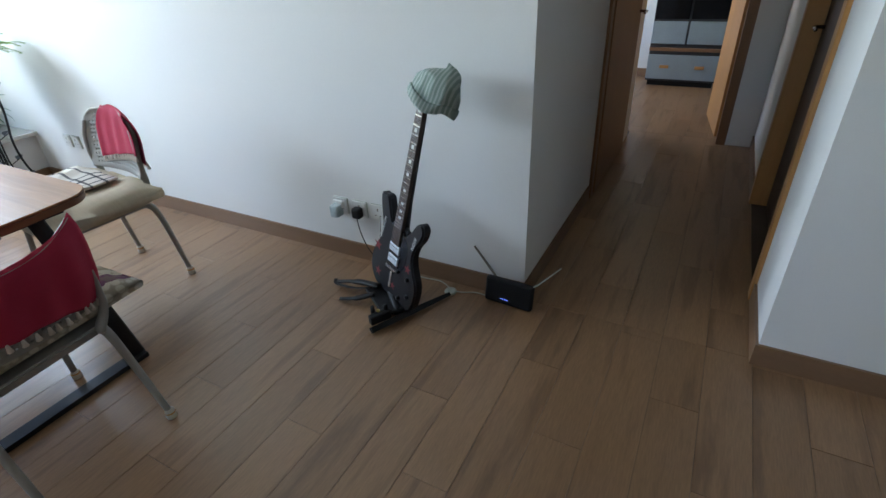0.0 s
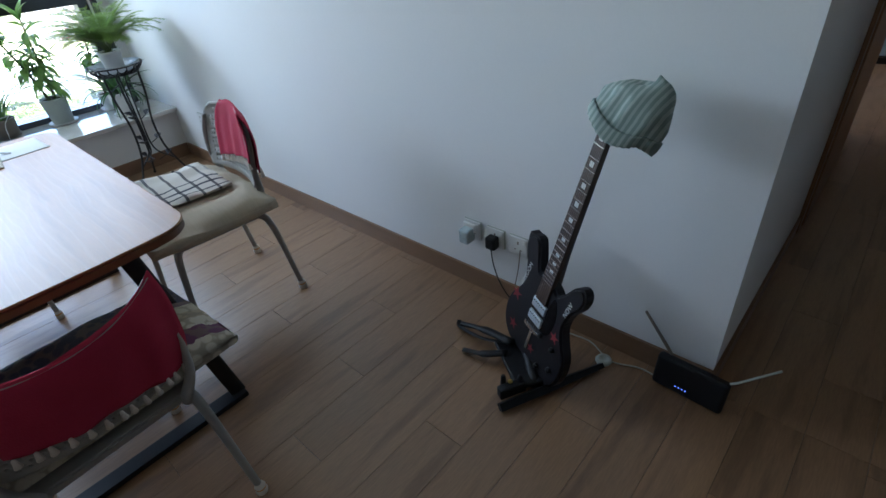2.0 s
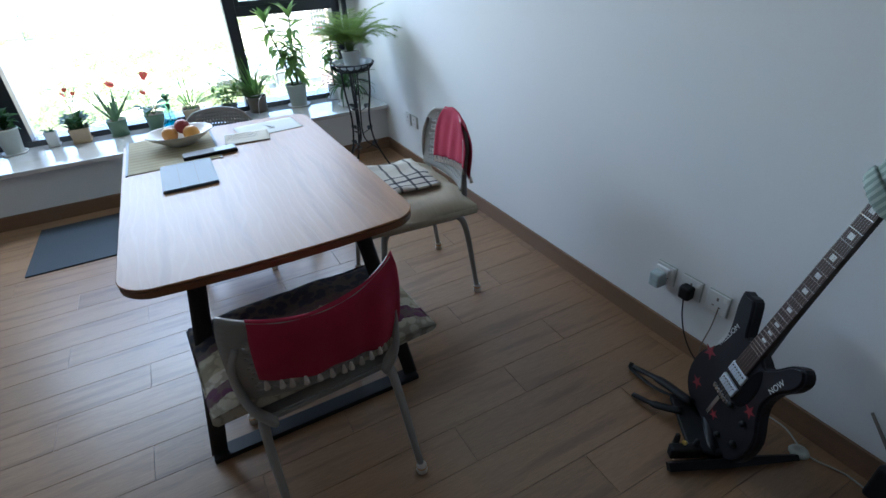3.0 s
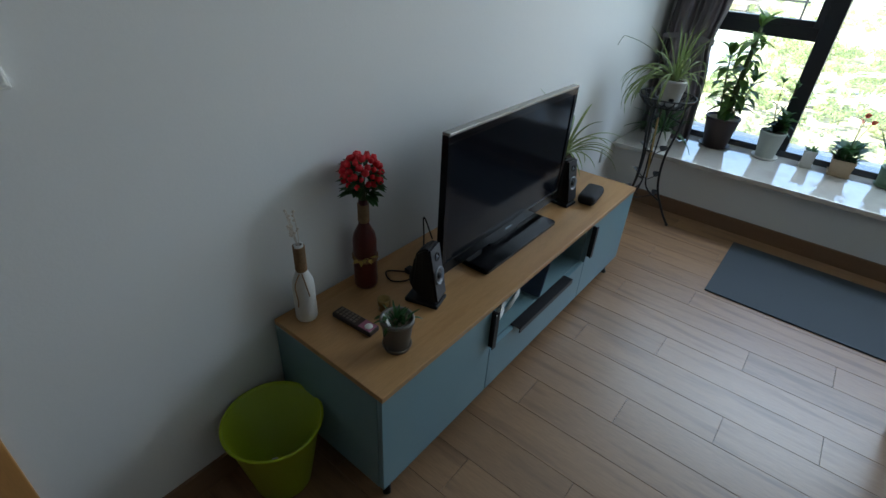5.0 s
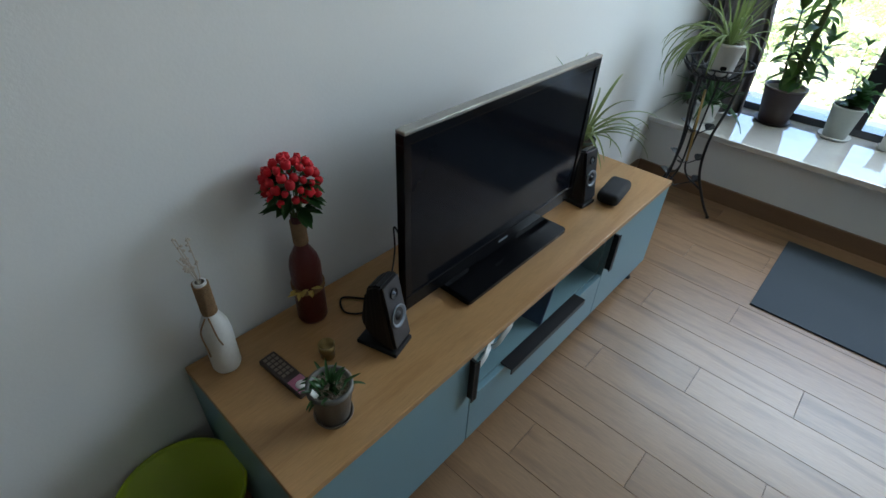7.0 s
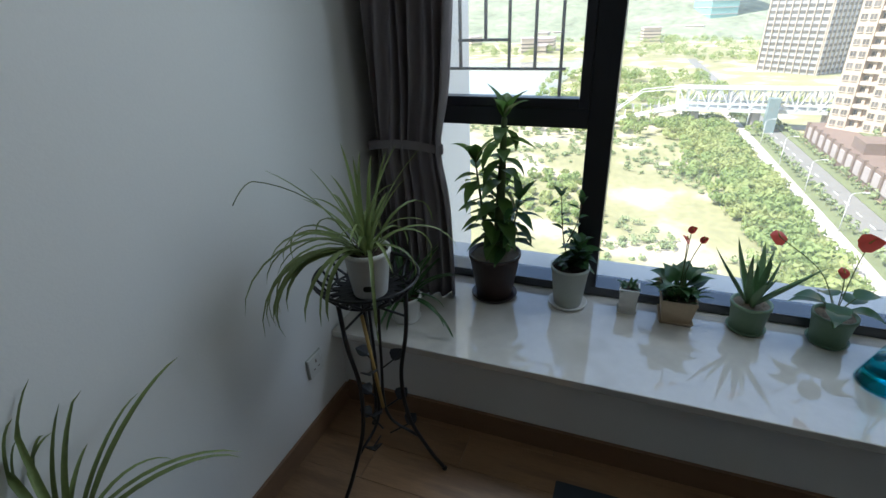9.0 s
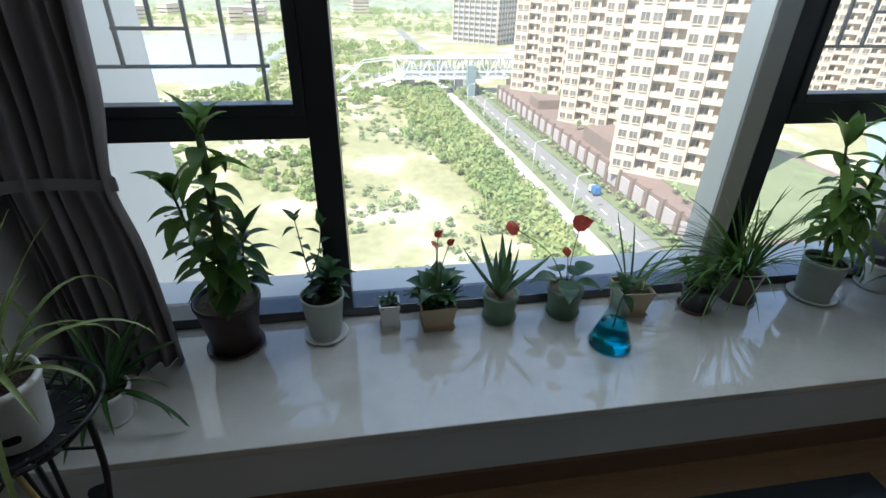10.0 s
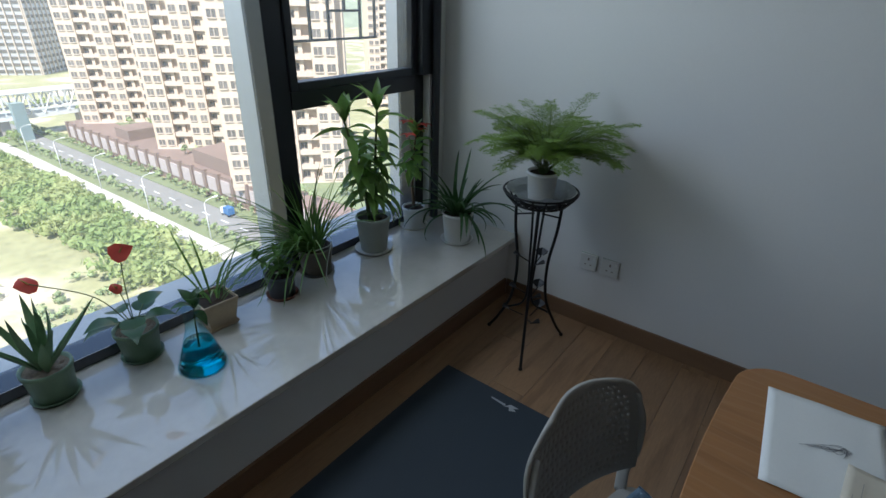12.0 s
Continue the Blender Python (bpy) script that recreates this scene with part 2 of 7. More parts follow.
# the panes carry a whitish veil in place of haze in the air
M_glass = glass("window_pane", haze=0.075)
M_curtain = mat("grey_curtain_cloth", (0.225, 0.20, 0.21), 0.9, vary=0.10, scale=8, fine=500, bump=0.25, translucent=0.15)
M_grey = mat("grey_chair_plastic", (0.30, 0.285, 0.26), 0.5, vary=0.06, scale=5, fine=300, bump=0.03)
M_red = mat("red_fleece", (0.40, 0.018, 0.055), 0.9, vary=0.14, scale=14, fine=420, bump=0.3)
M_tassel = mat("cream_tassel", (0.62, 0.55, 0.48), 0.9, fine=300, bump=0.3)
M_table = mat("oak_tabletop", (0.33, 0.150, 0.052), 0.42, vary=0.12, scale=2.2, fine=30, bump=0.03, second=(0.25, 0.108, 0.036), mask=(0.50, 0.7), stretch=(0.7, 8, 4), spec=0.50)
tn, tl = M_table.node_tree.nodes, M_table.node_tree.links
wave = tn.new("ShaderNodeTexWave")                     # cathedral grain: distorted rings along the length
wave.wave_type, wave.bands_direction = "BANDS", "Y"
for key, value in (("Scale", 11.0), ("Distortion", 12.0), ("Detail", 2.0), ("Detail Scale", 0.9)):
    wave.inputs[key].default_value = value
wmap, wco = tn.new("ShaderNodeMapping"), tn.new("ShaderNodeTexCoord")
wmap.inputs["Scale"].default_value = (0.22, 1.0, 1.0)
tl.new(wco.outputs["Object"], wmap.inputs["Vector"])
tl.new(wmap.outputs[0], wave.inputs["Vector"])
wrange, wmix = tn.new("ShaderNodeMapRange"), tn.new("ShaderNodeMixRGB")
wrange.inputs[1].default_value, wrange.inputs[2].default_value, wrange.inputs[4].default_value = 0.80, 1.0, 0.11
wmix.inputs[2].default_value = (0.50, 0.33, 0.20, 1)
tl.new(wave.outputs["Fac"], wrange.inputs[0])
tl.new(wrange.outputs[0], wmix.inputs[0])
hs = next(n for n in tn if n.bl_idname == "ShaderNodeHueSaturation")
tl.new(hs.outputs[0], wmix.inputs[1])
tl.new(wmix.outputs[0], tn["Principled BSDF"].inputs["Base Color"])
wbump = tn.new("ShaderNodeBump")                       # open pores follow the grain
wbump.inputs["Strength"].default_value, wbump.inputs["Distance"].default_value = 0.05, 0.002
tl.new(wave.outputs["Fac"], wbump.inputs["Height"])
tl.new(wbump.outputs[0], tn["Principled BSDF"].inputs["Normal"])
M_tableedge = mat("walnut_table_edge", (0.17, 0.075, 0.028), 0.4, vary=0.15, scale=3, stretch=(3, 3, 12))
M_black = mat("black_steel", (0.014, 0.014, 0.016), 0.42, metal=0.3, vary=0.08, bump=0.02)
M_blackplastic = mat("black_plastic", (0.007, 0.007, 0.008), 0.5, vary=0.08, fine=300, bump=0.03, spec=0.3)
M_gloss = mat("glossy_black_plastic", (0.005, 0.005, 0.006), 0.14, vary=0.05, bump=0, spec=0.18)
M_screen = mat("dark_screen", (0.005, 0.006, 0.009), 0.10, vary=0.03, bump=0, spec=0.11)
M_teal = mat("blue_grey_lacquer", (0.165, 0.275, 0.315), 0.42, vary=0.05, scale=3, fine=300, bump=0.015)
M_tealin = mat("blue_grey_inside", (0.15, 0.25, 0.28), 0.55, vary=0.05, bump=0.01)
M_contop = mat("oak_console_top", (0.40, 0.225, 0.092), 0.40, vary=0.26, scale=2.2, fine=40, stretch=(0.7, 9, 4), bump=0.03, second=(0.31, 0.16, 0.058), mask=(0.5, 0.7))
M_white = mat("white_plastic", (0.74, 0.74, 0.71), 0.4, vary=0.03, bump=0.01)
M_plate = mat("white_socket_plate", (0.66, 0.66, 0.64), 0.35, vary=0.02, bump=0.0)
M_whitepot = mat("white_ceramic", (0.72, 0.71, 0.68), 0.35, vary=0.05, scale=10, bump=0.02)
M_greypot = mat("grey_green_pot", (0.40, 0.42, 0.37), 0.5, vary=0.07, scale=10, bump=0.03)
M_brownpot = mat("dark_brown_pot", (0.045, 0.026, 0.022), 0.42, vary=0.12, scale=10, bump=0.04)
M_claypot = mat("grey_brown_pot", (0.17, 0.14, 0.11), 0.6, vary=0.15, scale=14, bump=0.06)
M_beigepot = mat("beige_pot", (0.50, 0.38, 0.25), 0.55, vary=0.10, scale=14, bump=0.05)
M_greenpot = mat("sage_green_pot", (0.16, 0.24, 0.15), 0.45, vary=0.08, scale=10, bump=0.03)
M_darkpot = mat("slate_pot", (0.07, 0.075, 0.085), 0.5, vary=0.1, bump=0.04)
M_terra = mat("terracotta_saucer", (0.22, 0.085, 0.055), 0.6, vary=0.12, bump=0.05)
M_soil = mat("potting_soil", (0.055, 0.035, 0.022), 0.95, vary=0.35, scale=40, fine=220, bump=0.8)
M_gravel = mat("pale_gravel", (0.30, 0.24, 0.18), 0.9, vary=0.4, scale=90, fine=260, bump=0.9)
M_leaf = mat("green_leaf", (0.115, 0.22, 0.050), 0.38, vary=0.2, scale=20, fine=120, bump=0.05, translucent=0.42, rand=0.35)
M_leafbright = mat("fresh_green_leaf", (0.18, 0.32, 0.075), 0.36, vary=0.2, scale=20, fine=120, bump=0.05, translucent=0.42, rand=0.35)
M_leafdark = mat("dark_green_leaf", (0.042, 0.105, 0.030), 0.33, vary=0.2, scale=20, fine=120, bump=0.05, translucent=0.32, rand=0.3)
M_leafpale = mat("striped_pale_leaf", (0.22, 0.28, 0.10), 0.4, vary=0.2, scale=18, fine=100, bump=0.04, translucent=0.3, rand=0.4)
M_leafaloe = mat("blue_green_aloe", (0.155, 0.270, 0.130), 0.45, vary=0.15, scale=30, fine=140, bump=0.05, rand=0.2)
M_fern = mat("feathery_green", (0.22, 0.34, 0.060), 0.55, vary=0.2, scale=12, translucent=0.35, bump=0)
M_stem = mat("green_stem", (0.10, 0.14, 0.045), 0.6, vary=0.2, scale=30)
M_woody = mat("brown_stem", (0.13, 0.085, 0.05), 0.8, vary=0.25, scale=40, bump=0.3)
M_redflower = mat("red_spathe", (0.60, 0.085, 0.065), 0.30, vary=0.15, scale=20, bump=0.05, translucent=0.25, rand=0.3)
M_rose = mat("red_silk_rose", (0.60, 0.010, 0.022), 0.7, vary=0.2, scale=60, bump=0.1, rand=0.4)
M_yellow = mat("yellow_spadix", (0.55, 0.40, 0.10), 0.6)
M_twine = mat("jute_twine", (0.28, 0.17, 0.085), 0.95, vary=0.3, scale=60, fine=400, bump=0.6)
M_lime = mat("lime_green_plastic", (0.33, 0.43, 0.012), 0.38, vary=0.05, fine=300, bump=0.02)
M_paper = mat("white_paper", (0.74, 0.74, 0.72), 0.8, vary=0.03, fine=200, bump=0.02)
M_ink = mat("pencil_marks", (0.20, 0.20, 0.21), 0.8)
M_mat = mat("slate_blue_exercise_mat", (0.033, 0.044, 0.057), 0.60, vary=0.06, scale=5, fine=600, bump=0.25, spec=0.3)
M_chrome = mat("brushed_chrome", (0.62, 0.62, 0.62), 0.25, metal=1.0, vary=0.05, bump=0.01)
M_silver = mat("silver_grey_plastic", (0.20, 0.225, 0.26), 0.35, metal=0.4, vary=0.04, bump=0.01)

# ---------------------------------------------------------------- the large structure
XW, XE, YL, YR, ZC = -4.545, 4.60, -1.29, 2.21, 2.62      # window plane, back wall, side walls, ceiling
XF, ZL = -4.01, 0.385                                     # window seat: front and top
XC, XK = -0.107, 0.815                                    # corridor sides
YD = 4.78                                                 # wall with the bedroom door


def structure(name, bm, material, label, category):
    return tagged(part(name, bm, material), label, category, kind="structure")


T = 0.16
structure("wall_right", B((-4.80, XC, YR, YR + T, 0, ZC)), M_wall, "plain white painted living room wall", "wall")
structure("wall_left", B((-4.80, -0.562, YL - T, YL, 0, ZC), (0.36, XE, YL - T, YL, 0, ZC), (-0.562, 0.36, YL - T, YL, 2.10, ZC)), M_wall,
          "white painted wall with a doorway in it", "wall")
# unseen back wall, coloured dark to hold back bounced light
structure("wall_back", B((XE, XE + T, YL - T, YR + T, 0, ZC)), mat("bounce_cutting_wall", (0.11, 0.095, 0.08), 0.75, vary=0.04, scale=1.3, fine=160, bump=0.04), "unseen dark wall closing the living room, added to cut bounce light", "wall")
structure("wall_corner", B((XK, XE, 2.187, 2.187 + T, 0, ZC)), M_wall, "white painted wall beside the corridor", "wall")
structure("corridor_wall_left", B((XC - 0.12, XC, YR + T, YD, 0, ZC)), M_wall, "white painted corridor wall", "wall")
structure("corridor_wall_right", B((XK, XK + 0.12, 2.187 + T, 2.67, 0, ZC), (XK, XK + 0.12, 3.70, YD, 0, ZC), (XK, XK + 0.12, 2.67, 3.70, 2.08, ZC)), M_wall,
          "white corridor wall with a doorway", "wall")
structure("wall_corridor_end", B((-2.2, -0.165, YD, YD + 0.12, 0, ZC), (0.575, 2.3, YD, YD + 0.12, 0, ZC), (-0.165, 0.575, YD, YD + 0.12, 2.06, ZC)), M_wall,
          "white wall with the bedroom doorway", "wall")
structure("bedroom_wall_far", B((-2.2, 2.3, 7.14, 7.29, 0, ZC)), M_wall, "plain white bedroom wall", "wall")
structure("bedroom_wall_window", B((-2.35, -2.2, YD, 5.2, 0, ZC), (-2.35, -2.2, 6.8, 7.29, 0, ZC), (-2.35, -2.2, 5.2, 6.8, 0, 0.7), (-2.35, -2.2, 5.2, 6.8, 2.2, ZC)),
          M_wall, "white bedroom wall with a window opening", "wall")
structure("bedroom_wall_side", B((2.3, 2.45, YD, 7.29, 0, ZC)), M_wall, "plain white bedroom side wall", "wall")
structure("side_room_walls", B((-0.9, -0.75, -2.9, YL - T, 0, ZC), (0.5, 0.65, -2.9, YL - T, 0, ZC), (-0.9, 0.65, -3.05, -2.9, 0, 1.3), (-0.9, 0.65, -3.05, -2.9, 1.9, ZC), (0.1, 0.65, -3.05, -2.9, 1.3, 1.9)), M_wall,
          "walls of the dim side room", "wall")
structure("store_walls", B((1.9, 2.02, 2.5, 3.9, 0, ZC), (XK + 0.12, 1.9, 2.5, 2.62, 0, ZC), (XK + 0.12, 1.9, 3.8, 3.9, 0, ZC)), M_wall, "walls of the dark store room", "wall")
structure("ceiling", B((-4.80, XE + T, YL - T, YR + T, ZC, ZC + 0.12), (XC - 0.12, 2.1, YR + T, YD, ZC, ZC + 0.12), (-2.35, 2.45, YD, 7.29, ZC, ZC + 0.12),
                       (-0.9, 0.65, -3.05, YL - T, ZC, ZC + 0.12)), M_ceiling, "unseen flat ceiling, greyed to cut bounce light", "ceiling")
floor = structure("floor", B((XF - 0.02, XE, YL - T, YR + T, -0.14, -0.004), (XC - 0.2, 2.0, YR + T, YD + 0.12, -0.14, -0.004), (-2.35, 2.45, YD + 0.12, 7.29, -0.14, -0.004),
                             (-0.9, 0.65, -3.05, YL - T, -0.14, -0.004)), M_grout, "oak-look plank tile floor with dark joints", "floor")

# window seat: masonry base and polished slab
structure("window_seat_base", B((-4.80, XF - 0.014, YL, YR, 0, ZL - 0.03)), M_wall, "white plastered base of the window seat", "window seat")
structure("window_seat_slab", B((-4.66, XF + 0.045, YL + 0.002, YR - 0.002, ZL - 0.03, ZL), bevel=0.004), M_stone, "polished cream marble window seat slab", "window sill")
structure("wall_window", B((-4.80, -4.50, YL, -1.21, ZL, ZC), (-4.80, -4.50, 2.085, YR, ZL, ZC), (-4.80, -4.50, -1.21, 2.085, 2.42, ZC)), M_wall,
          "white window wall round the wide window", "wall")

# skirting
structure("baseboard", B((XF + 0.001, XC, YR - 0.011, YR, 0, 0.092), (XC, XC + 0.011, YR - 0.011, 3.39, 0, 0.092), (XK, XE, 2.176, 2.187, 0, 0.092),
                         (XK - 0.011, XK, 2.176, 2.61, 0, 0.092), (XK - 0.011, XK, 3.76, YD, 0, 0.092), (XF, -0.622, YL, YL + 0.011, 0, 0.092), (0.43, XE, YL, YL + 0.011, 0, 0.092),
                         (XF - 0.014, XF, YL + 0.011, YR - 0.011, 0, 0.095), (-2.2, 2.3, 7.129, 7.14, 0, 0.092)),
          M_base, "brown oak-look skirting tiles", "skirting")


def casing(name, axis, plane, a, b, z, depth, face, label, material):
    """Door casing round an opening from a to b in a wall; face: where the trim lies."""
    w, t = 0.065, 0.016
    ob = thing(name, label, "door frame", kind="structure")
    for lo, hi, z0, z1, nm in ((a - w + 0.01, a + 0.012, 0, z + w, "jamb"), (b - 0.012, b + w - 0.01, 0, z + w, "jamb"), (a + 0.012, b - 0.012, z - 0.012, z + w, "head")):
        p0, p1 = sorted((plane + face * t, plane - face * depth))
        box = (lo, hi, p0, p1, z0, z1) if axis == "x" else (p0, p1, lo, hi, z0, z1)
        part(nm, B(box, bevel=0.003), material, ob)
    return ob


casing("door_frame_1", "x", YL, -0.562, 0.36, 2.10, 0.175, 1, "orange oak veneer frame of an open doorway", M_oak)
casing("door_frame_2", "y", XK, 2.67, 3.70, 2.08, 0.135, -1, "orange oak frame of the corridor doorway", M_oak)
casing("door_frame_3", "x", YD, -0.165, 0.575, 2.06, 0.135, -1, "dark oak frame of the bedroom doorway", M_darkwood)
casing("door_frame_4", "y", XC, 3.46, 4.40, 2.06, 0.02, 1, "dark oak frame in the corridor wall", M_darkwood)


def door(name, m, width, material, label, handle=True):
    ob = thing(name, label, "door", m, kind="structure")
    part("leaf", B((0, width, -0.02, 0.02, 0.012, 2.04), bevel=0.003), material, ob)
    if handle:
        for s in (-1, 1):
            bm = tube([(width - 0.06, s * 0.02, 1.0), (width - 0.06, s * 0.065, 1.0), (width - 0.17, s * 0.068, 1.0)], 0.009, 10)
            part("door_handle", bm, M_chrome, ob, "chrome lever handle", True)
    return ob


door("door_1", pose(0.562, YD + 0.15, 0, 0, 0, 98), 0.66, M_oak, "light orange oak bedroom door standing open")
# this leaf's near-black brown carries the shade of the doorway
door("door_2", pose(XK + 0.095, 2.69, 0, 0, 0, 90), 0.99, M_shadedwood, "dark wooden door, closed, in the corridor")
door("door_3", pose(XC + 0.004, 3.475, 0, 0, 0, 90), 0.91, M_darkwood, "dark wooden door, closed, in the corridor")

# ---------------------------------------------------------------- the window
window = thing("window_1", "wide dark aluminium window with opening side sashes", "window", kind="structure")
fx0, fx1 = -4.660, XW
ZT = 2.42
for nm, box in (("bottom_rail", (fx0, fx1 + 0.004, -1.21, 2.085, ZL, 0.426)), ("top_rail", (fx0, fx1, -1.21, 2.085, ZT - 0.08, ZT)),
                ("mullion", (fx0, fx1 + 0.006, -0.432, -0.340, 0.424, ZT - 0.08)), ("mullion", (fx0, fx1 + 0.006, 1.168, 1.255, 0.424, ZT - 0.08)),
                ("side_post", (fx0, fx1 + 0.003, -1.21, -1.14, 0.424, ZT - 0.08)), ("side_post", (fx0, fx1 + 0.003, 2.015, 2.085, 0.424, ZT - 0.08)),
                ("transom", (fx0, fx1 + 0.01, -1.14, -0.432, 1.092, 1.165)), ("transom", (fx0, fx1 + 0.01, 1.255, 2.015, 1.10, 1.172))):
    part(nm, B(box, bevel=0.003), M_rail if nm == "bottom_rail" else M_frame, window)
for y0, y1 in ((-0.418, -0.352), (1.180, 1.243)):
    part("outer_cover", B((-4.80, fx0 - 0.002, y0, y1, 0.40, ZT), bevel=0.004), M_framelight, window, "pale outer mullion cover")
part("outer_sill", B((-4.86, fx0 - 0.002, -1.21, 2.085, 0.36, 0.40), bevel=0.004), M_framelight, window, "pale outer sill")


def sash(y0, y1, z0, z1):
    ob = part("sash", B((XW - 0.045, XW + 0.016, y0, y0 + 0.036, z0, z1), (XW - 0.045, XW + 0.016, y1 - 0.036, y1, z0, z1),
                        (XW - 0.045, XW + 0.016, y0 + 0.036, y1 - 0.036, z0, z0 + 0.036), (XW - 0.045, XW + 0.016, y0 + 0.036, y1 - 0.036, z1 - 0.036, z1), bevel=0.004), M_frame, window,
              "opening sash frame")
    part("pane", B((XW - 0.018, XW - 0.013, y0 + 0.030, y1 - 0.030, z0 + 0.03, z1 - 0.03)), M_glass, ob).visible_shadow = False
    return ob


sash(-1.14, -0.432, 1.165, 2.34)
sash(1.255, 2.015, 1.172, 2.34)
for y0, y1, z0, z1 in ((-1.145, -0.428, 0.424, 1.095), (-0.342, 1.170, 0.424, 2.35), (1.252, 2.02, 0.424, 1.105)):
    part("pane", B((XW - 0.096, XW - 0.090, y0, y1, z0, z1)), M_glass, window).visible_shadow = False


def grille(y0, y1, z0, bars, label):
    """A security grille of square dark bars; bars: (axis, place, from, to)."""
    ob = thing("window_grille", label, "window grille", group="window grilles", kind="structure")
    gx = -4.69
    for ax, at, lo, hi in bars:
        box = (gx - 0.006, gx + 0.006, at - 0.006, at + 0.006, lo, hi) if ax == "v" else (gx - 0.0055, gx + 0.0055, lo, hi, at - 0.0055, at + 0.0055)
        part("bar", B(box, bevel=0.0015, seg=1), M_frame, ob)
    return ob


grille(-1.13, -0.44, 1.20, [("h", 1.286, -1.13, -0.545), ("h", 1.394, -0.985, -0.765), ("v", -0.975, 1.286, 2.34), ("v", -0.868, 1.394, 2.34), ("v", -0.771, 1.286, 2.34),
                            ("v", -0.667, 1.286, 2.34), ("v", -0.565, 1.17, 2.34), ("h", 1.66, -1.13, -0.44), ("h", 2.0, -1.13, -0.44)], "dark geometric bar grille outside the sash")
grille(1.26, 2.01, 1.20, [("h", 1.345, 1.38, 1.90), ("h", 1.462, 1.60, 1.80), ("v", 1.39, 1.172, 2.34), ("v", 1.50, 1.345, 2.34), ("v", 1.605, 1.345, 2.34),
                          ("v", 1.70, 1.462, 2.34), ("v", 1.795, 1.345, 2.34), ("v", 1.89, 1.345, 2.34), ("h", 1.66, 1.26, 2.0), ("h", 2.0, 1.26, 2.0)], "dark geometric bar grille outside the sash")

# vertical dark post of the curtain track side and the gathered curtain
part("curtain_post", tube([(-4.475, 2.105, ZL), (-4.475, 2.105, 2.5)], 0.022, 12), M_frame, window)
part("side_cover", B((-4.60, -4.492, 2.018, 2.100, 1.174, 2.42), bevel=0.003), M_frame, window, "dark side cover beside the sash")


def curtain():
    ob = thing("curtain", "dark grey curtain gathered with a tieback on the window seat", "curtain", pose(-4.36, -1.075, ZL))
    bm = bmesh.new()
    nz, nu = 40, 96
    rows = []
    for k in range(nz + 1):
        z = 0.003 + (2.12 - 0.003) * k / nz
        tie = math.exp(-((z - 0.655) / 0.15) ** 2)
        right = 0.165 + 0.025 * min(1, max(0, (z - 0.62) / 0.6)) - 0.030 * tie
        row = []
        for i in range(nu + 1):
            u = i / nu * 2 - 1
            amp = (0.035 - 0.012 * tie) * (0.7 + 0.3 * math.sin(7 * u + 1))
            y = -0.200 + (u + 1) / 2 * (right + 0.200) + 0.010 * math.sin(3 * z + 9 * u)
            x = amp * math.sin(u * 28 + 0.8 * math.sin(2.2 * z)) + 0.012 * math.sin(5 * u + 4 * z) + 0.02 * (1 - u * u) - 0.11 * max(0, -u - 0.62) / 0.38
            row.append(bm.verts.new((x, y, z)))
        rows.append(row)
    for a, b in zip(rows, rows[1:]):
        for i in range(nu):
            bm.faces.new((a[i], a[i + 1], b[i + 1], b[i]))
    c = part("drape", bm, M_curtain, ob, smooth=True)
    sol = c.modifiers.new("thickness", "SOLIDIFY")
    sol.thickness = 0.003
    ring = [(0.041 * math.cos(a), -0.025 + 0.160 * math.sin(a), 0.655 + 0.012 * math.cos(2 * a)) for a in np.linspace(0, 2 * math.pi, 40)]
    bm = bmesh.new()
    vs = [(bm.verts.new((x, y, z - 0.017)), bm.verts.new((x * 1.06, y * 1.01, z)), bm.verts.new((x, y, z + 0.017))) for x, y, z in ring]
    for a, b in zip(vs, vs[1:]):
        bm.faces.new((a[0], b[0], b[1], a[1]))
        bm.faces.new((a[1], b[1], b[2], a[2]))
    part("tieback", bm, M_curtain, ob, "grey cloth tieback", True)


curtain()

# ---------------------------------------------------------------- wall fittings


def socket(x, y, z, rz, group="wall sockets", label="white square wall socket"):
    ob = thing("wall_socket", label, "socket", pose(x, y, z, 0, 0, rz), group)
    # grey rim added to draw the plate's edge shadow in colour
    part("shadow_rim", B((-0.0445, 0.0445, -0.005, 0, -0.0445, 0.0445), bevel=0.001, seg=1), M_greypot, ob, "grey rim painting the shadow line round the plate")
    part("plate", B((-0.043, 0.043, -0.013, -0.006, -0.043, 0.043), bevel=0.003), M_plate, ob)
    for x0, x1, z0, z1 in ((-0.004, 0.004, 0.010, 0.024), (-0.018, -0.009, -0.016, -0.011), (0.009, 0.018, -0.016, -0.011)):
        part("slot", B((x0, x1, -0.0134, -0.012, z0, z1)), M_claypot, ob)
    part("rocker", B((0.022, 0.033, -0.015, -0.012, 0.018, 0.034), bevel=0.001), M_white, ob)
    return ob


for x, lab in ((-1.105, "white wall socket with a clear adaptor in it"), (-0.985, "white wall socket with a black plug in it"), (-0.872, "white wall socket with a thin cable")):
    socket(x, YR, 0.300, 0, group="sockets behind the guitar", label=lab)
for x in (-3.558, -3.448):
    socket(x, YR, 0.360, 0, group="sockets by the plant stand")
socket(-3.83, YL, 0.325, 180, label="white wall socket above the skirting")

